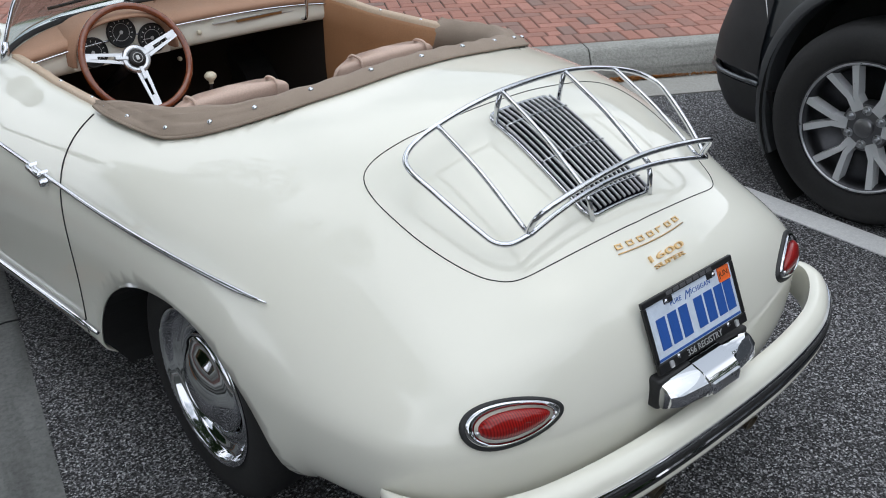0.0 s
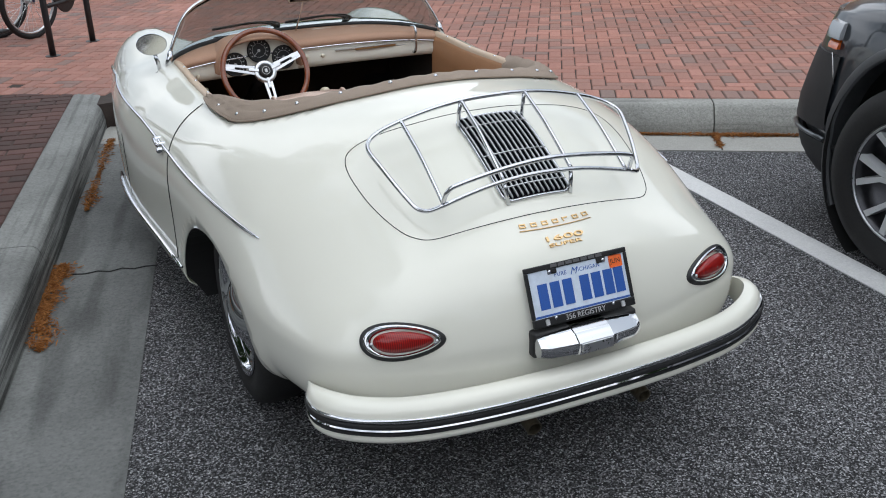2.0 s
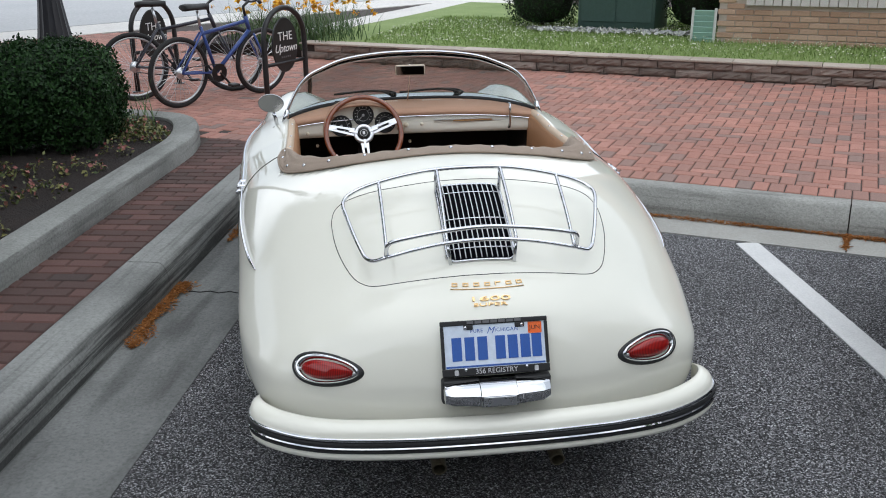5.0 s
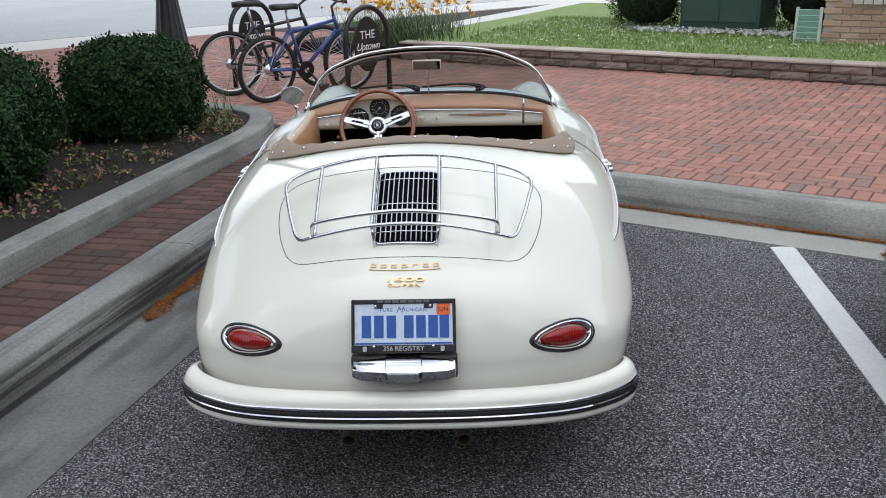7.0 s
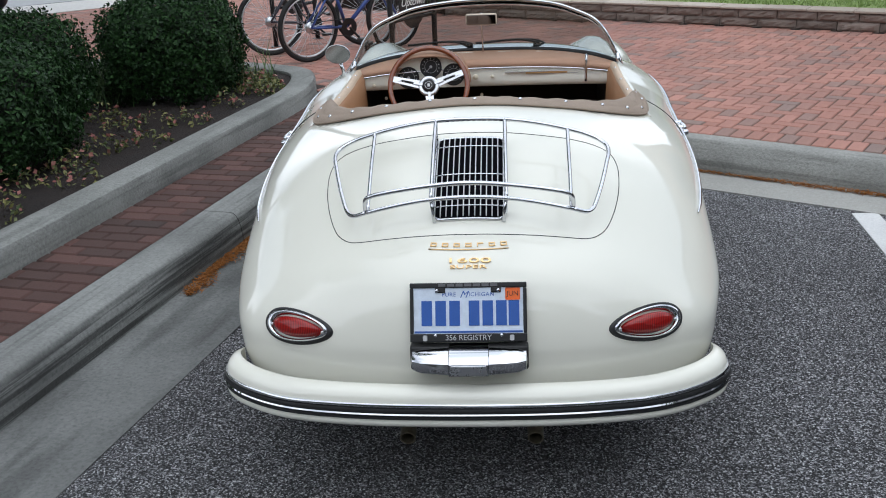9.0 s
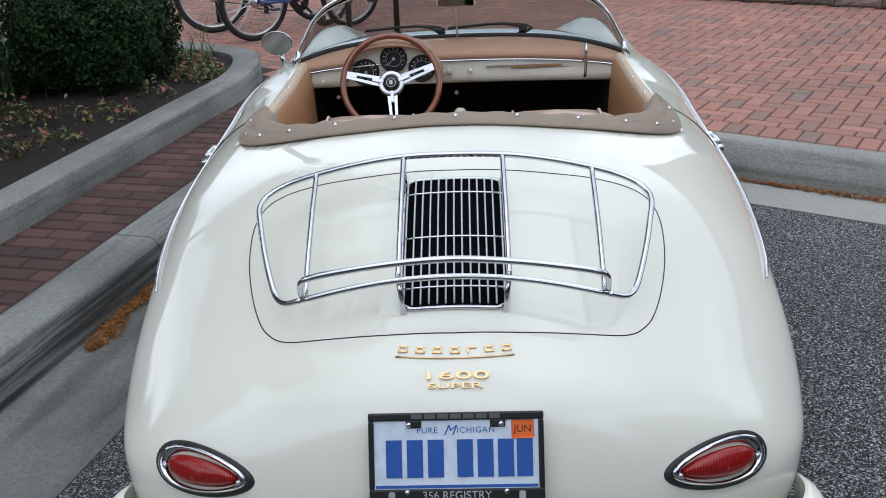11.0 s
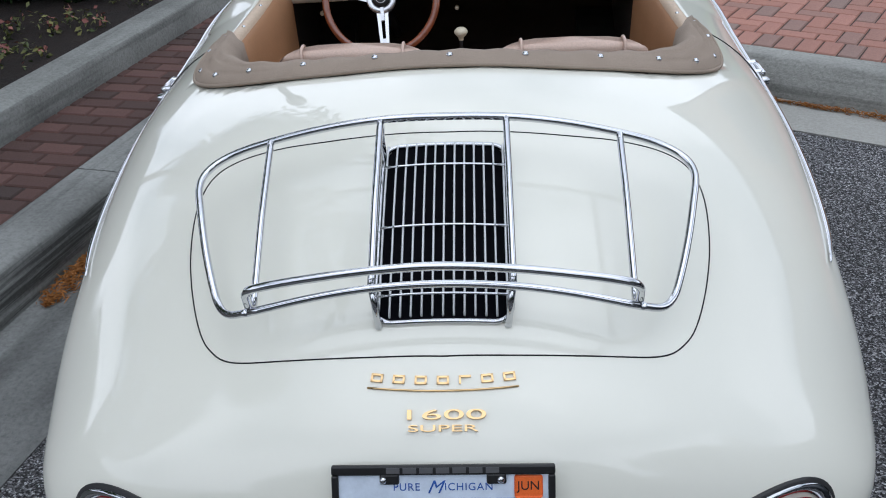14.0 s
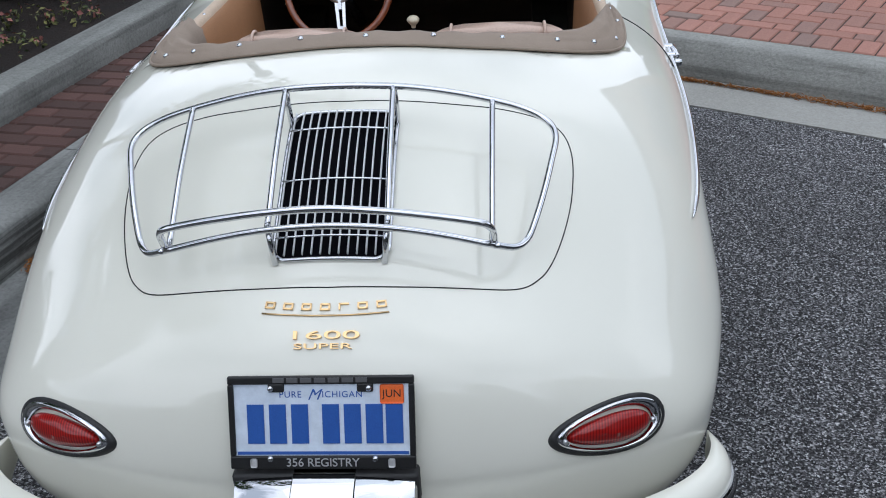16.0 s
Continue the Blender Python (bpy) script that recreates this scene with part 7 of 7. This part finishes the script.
house = tagged(new("brick_building"), "tan brick building with a white-silled window", "building")
house.matrix_world = Matrix.Translation((*plan(2.28, 5.86), LAWN - 0.06)) @ pose(0, 0, 0, 0, 0, ang)
bm = bmesh.new()
box(bm, (0.012, 0.012, 0), (9.0, 5.0, 3.3))
part("wall", bm, mottled("mortar", (0.42, 0.37, 0.31), (0.50, 0.44, 0.38), 6, 0.95, 0.3, 90), house, "tan brick wall")
bm = bmesh.new()
box(bm, (-0.15, -0.15, 3.3), (9.1, 5.1, 3.45), 0.02)
part("roof", bm, CONCRETE, house)
win = new("window", None)
win.parent = house
win["label"] = "dark window above a white sill"
bm = bmesh.new()
box(bm, (0.32, -0.02, 0.62), (2.2, 0.03, 2.1), 0.01)
part("window_frame", bm, mottled("dark_frame", (0.03, 0.025, 0.02), (0.05, 0.04, 0.035), 8, 0.5, 0.1), win)
bm = bmesh.new()
box(bm, (0.40, -0.026, 0.70), (2.12, -0.018, 2.02))
part("pane", bm, TINT, win)
for k in range(19):
    bm = bmesh.new()
    box(bm, (0.32 + 0.1 * k, -0.05, 0.52), (0.412 + 0.1 * k, 0.05, 0.62), 0.006)
    part("sill_brick", bm, mottled("white_sill", (0.55, 0.53, 0.50), (0.62, 0.60, 0.57), 9, 0.8, 0.2) if k == 0 else bpy.data.materials["white_sill"], win)
vent = thing("louvered_panel", "pale green louvered panel leaning at the building corner", "louvre panel", (0, 0, 0))
vent.matrix_world = Matrix.Translation((*plan(1.98, 5.80), LAWN - 0.01)) @ pose(0, 0, 0, -6, 0, ang)
PALE_GREEN = mottled("pale_green_paint", (0.26, 0.44, 0.37), (0.33, 0.51, 0.44), 6, 0.5, 0.1)
PALE_EDGE = mottled("pale_edge", (0.55, 0.56, 0.54), (0.62, 0.63, 0.6), 6, 0.6, 0.1)
for x in (0.0, 0.262):
    bm = bmesh.new()
    box(bm, (x, 0, 0), (x + 0.03, 0.05, 0.43), 0.004)
    part("side_rail", bm, PALE_EDGE, vent)
for k in range(6):
    bm = bmesh.new()
    box(bm, (0.03, -0.012, 0.0), (0.262, 0.004, 0.07), 0.003, Matrix.Translation((0, 0.03, 0.02 + 0.064 * k)) @ pose(0, 0, 0, 24, 0, 0))
    part("slat", bm, PALE_GREEN, vent)

# ---- pieces: paving bricks, wall blocks, facade bricks ----
def brick_mesh(name, lx, ly, h, mat, chamfer=0.006):
    v, f = [], []
    for x, y, z in ((lx / 2, ly / 2, -0.06), (lx / 2, ly / 2, h - chamfer), (lx / 2 - chamfer, ly / 2 - chamfer, h)):
        k = len(v)
        v += [(-x, -y, z), (x, -y, z), (x, y, z), (-x, y, z)]
    for a in (0, 4):
        f += [(a + i, a + (i + 1) % 4, a + 4 + (i + 1) % 4, a + 4 + i) for i in range(4)]
    f.append((8, 9, 10, 11))
    me = bpy.data.meshes.new(name)
    me.from_pydata(v, [], f)
    me.materials.append(mat)
    me.update()
    return me, v, f


PH = 0.010
pave_ob = bpy.data.objects["pavement"]
LONG, LV, LF = brick_mesh("brick", 0.193, 0.093, PH, PAVER)
far_v, far_f = [], []


def lay(me, parent, x, y, turn, z=PAVE - 0.006, name="brick"):
    ob = bpy.data.objects.new(name, me)
    scene.collection.objects.link(ob)
    ob.parent = parent
    ob.matrix_basis = Matrix.Translation((x, y, z)) @ pose(0, 0, 0, rng.normal(0, 0.25), rng.normal(0, 0.25), turn + rng.normal(0, 0.4))
    return ob


def lay_far(x, y, turn):
    m = Matrix.Translation((x, y, PAVE - 0.006 + rng.uniform(-0.0015, 0.0015))) @ pose(0, 0, 0, rng.normal(0, 0.25), rng.normal(0, 0.25), turn + rng.normal(0, 0.4))
    k = len(far_v)
    far_v.extend([tuple(m @ Vector(p)) for p in LV])
    far_f.extend([tuple(k + i for i in q) for q in LF])


def free_of_bed(p):
    d = Vector(p) - CORNER
    u, v = d.dot(SIDE), d.dot(SIDE_LEFT)
    if d.dot(ALONG) > 0.3:
        return True
    if v < 0.24 and u < 0.36:
        return False
    # keep clear of the edging and the bed behind it
    if v > ISLE_IN - 0.05:
        front = 1.02 - 0.9 * max(0, (ISLE_IN + 0.75 - v) / 0.75) ** 2 + 0.05 * max(0, v - ISLE_IN - 0.75)
        if u < front + 0.12:
            return False
    return True


near = 0
spots = []
for u in np.arange(-2.9, 11, 0.1):
    spots.append((u, 0.225 + 0.105, 90))
for i in range(-100, 112):
    for j in range(0, 95):
        c = (i - j) % 4
        u, v = 0.1 * i, 0.435 + 0.1 * j
        if c == 0:
            spots.append((u + 0.1, v + 0.05, 0))
        elif c == 3:
            spots.append((u + 0.05, v + 0.1, 90))
for u, v, t in spots:
    if v > WALL_V + 0.02 and u > WALL_U - 0.1 or v > 9.0 or (u < -4.7 and v > 7.4 - 0.3 * (u + 6)) or (-4.7 <= u < WALL_U and v > 4.58):
        continue
    x, y = plan(u, v)
    if not free_of_bed((x, y)) or x < -9.0 or y > 12.6:
        continue
    if 2.2 < u < 5.2 and v < 1.35 and near < 290:
        near += 1
        lay(LONG, pave_ob, x, y, ang + t)
    else:
        lay_far(x, y, ang + t)
# half bricks that close the pattern against the edge course
HALFP, _, _ = brick_mesh("brick", 0.093, 0.093, PH, PAVER)
for i in range(-8, 62):
    if i % 4 == 2:
        lay(HALFP, pave_ob, *plan(0.1 * i + 0.05, 0.485), ang)
rest = mesh_object("paving_bricks", far_v, far_f, PAVER_FAR, pave_ob, smooth=False)
rest["kind"] = "stuff"
rest["label"] = "red herringbone clay paving bricks"

# brick strip along the island
SIDE_ANG = math.degrees(math.atan2(SIDE_LEFT.y, SIDE_LEFT.x))
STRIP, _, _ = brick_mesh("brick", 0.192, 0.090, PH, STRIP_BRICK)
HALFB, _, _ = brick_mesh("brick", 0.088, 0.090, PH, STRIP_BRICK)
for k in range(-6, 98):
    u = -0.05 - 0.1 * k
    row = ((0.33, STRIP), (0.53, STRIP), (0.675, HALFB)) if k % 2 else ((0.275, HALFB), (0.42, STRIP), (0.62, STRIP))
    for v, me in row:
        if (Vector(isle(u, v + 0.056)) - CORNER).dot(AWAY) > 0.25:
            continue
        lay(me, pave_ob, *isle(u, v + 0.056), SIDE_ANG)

# garden wall blocks: a few rough meshes shared by all
def block_mesh(seed, lx, hz, dy, mat):
    r2 = np.random.default_rng(seed)
    nx, nz = 9, 4
    v, f = [], []
    for j in range(nz + 1):
        for i in range(nx + 1):
            edge = 0.0 if i in (0, nx) or j in (0, nz) else 1.0
            v.append((lx * (i / nx - 0.5), -0.004 - edge * (0.012 + r2.uniform(0, 0.022)), hz * j / nz))
    f = [(j * (nx + 1) + i, j * (nx + 1) + i + 1, (j + 1) * (nx + 1) + i + 1, (j + 1) * (nx + 1) + i) for j in range(nz) for i in range(nx)]
    k = len(v)
    v += [(-lx / 2, dy, 0), (lx / 2, dy, 0), (lx / 2, dy, hz), (-lx / 2, dy, hz)]
    a, b, c, d = 0, nx, (nz + 1) * (nx + 1) - 1, nz * (nx + 1)
    f += [(b, k + 1, k + 2, c), (k, a, d, k + 3), (d, c, k + 2, k + 3)]
    me = bpy.data.meshes.new("block")
    me.from_pydata(v, [], f)
    me.materials.append(mat)
    me.update()
    return me


BLOCKS = [block_mesh(s, 0.392, 0.088, 0.1, BLOCK) for s in range(6)]
for row in range(2):
    for k in range(36):
        u = WALL_U + 0.2 + 0.4 * k + 0.2 * row
        ob = bpy.data.objects.new("block", BLOCKS[(k * 5 + row * 2) % 6])
        scene.collection.objects.link(ob)
        ob.parent = garden_wall
        ob.matrix_basis = Matrix.Translation((*plan(u, WALL_V + rng.normal(0, 0.003)), PAVE + 0.003 + 0.092 * row)) @ pose(0, 0, 0, 0, 0, ang)
capbm = bmesh.new()
box(capbm, (-0.222, -0.036, 0), (0.222, 0.22, 0.024), 0.006)
capme = bpy.data.meshes.new("cap_stone")
capbm.to_mesh(capme)
capbm.free()
capme.materials.append(CAPSTONE)
for k in range(32):
    ob = bpy.data.objects.new("cap_stone", capme)
    scene.collection.objects.link(ob)
    ob.parent = garden_wall
    ob.matrix_basis = Matrix.Translation((*plan(WALL_U + 0.22 + 0.45 * k, WALL_V), PAVE + 0.1845)) @ pose(0, 0, rng.uniform(-0.001, 0.002), 0, 0, ang + rng.normal(0, 0.25))

# facade bricks on the lowest courses
FB = bmesh.new()
box(FB, (-0.098, -0.004, 0.004), (0.098, 0.02, 0.0615), 0.004, None, 1)
fbme = bpy.data.meshes.new("brick")
FB.to_mesh(fbme)
FB.free()
fbme.materials.append(FACE_BRICK)
upper_v, upper_f = [], []
done = 0
for c in range(48):
    for k in range(22 if c < 24 else 14):
        x = 0.10 + 0.2065 * k + (0.103 if c % 2 else 0)
        z = 0.0675 * c
        if 0.30 < x < 2.2 and 0.46 < z < 2.1:
            continue
        if done < 290:
            done += 1
            ob = bpy.data.objects.new("brick", fbme)
            scene.collection.objects.link(ob)
            ob.parent = house.children[0]
            ob.matrix_basis = Matrix.Translation((x, 0.0, z))
        else:
            i = len(upper_v)
            upper_v.extend([(v.co.x + x, v.co.y, v.co.z + z) for v in fbme.vertices])
            upper_f.extend([tuple(i + q for q in p.vertices) for p in fbme.polygons])
up_ob = mesh_object("upper_bricks", upper_v, upper_f, piece_material("facade_brick_joined", (0.42, 0.27, 0.185), (0.50, 0.34, 0.24), (0.57, 0.41, 0.30), 0.9, True), house.children[0], smooth=False)
up_ob["kind"] = "stuff"
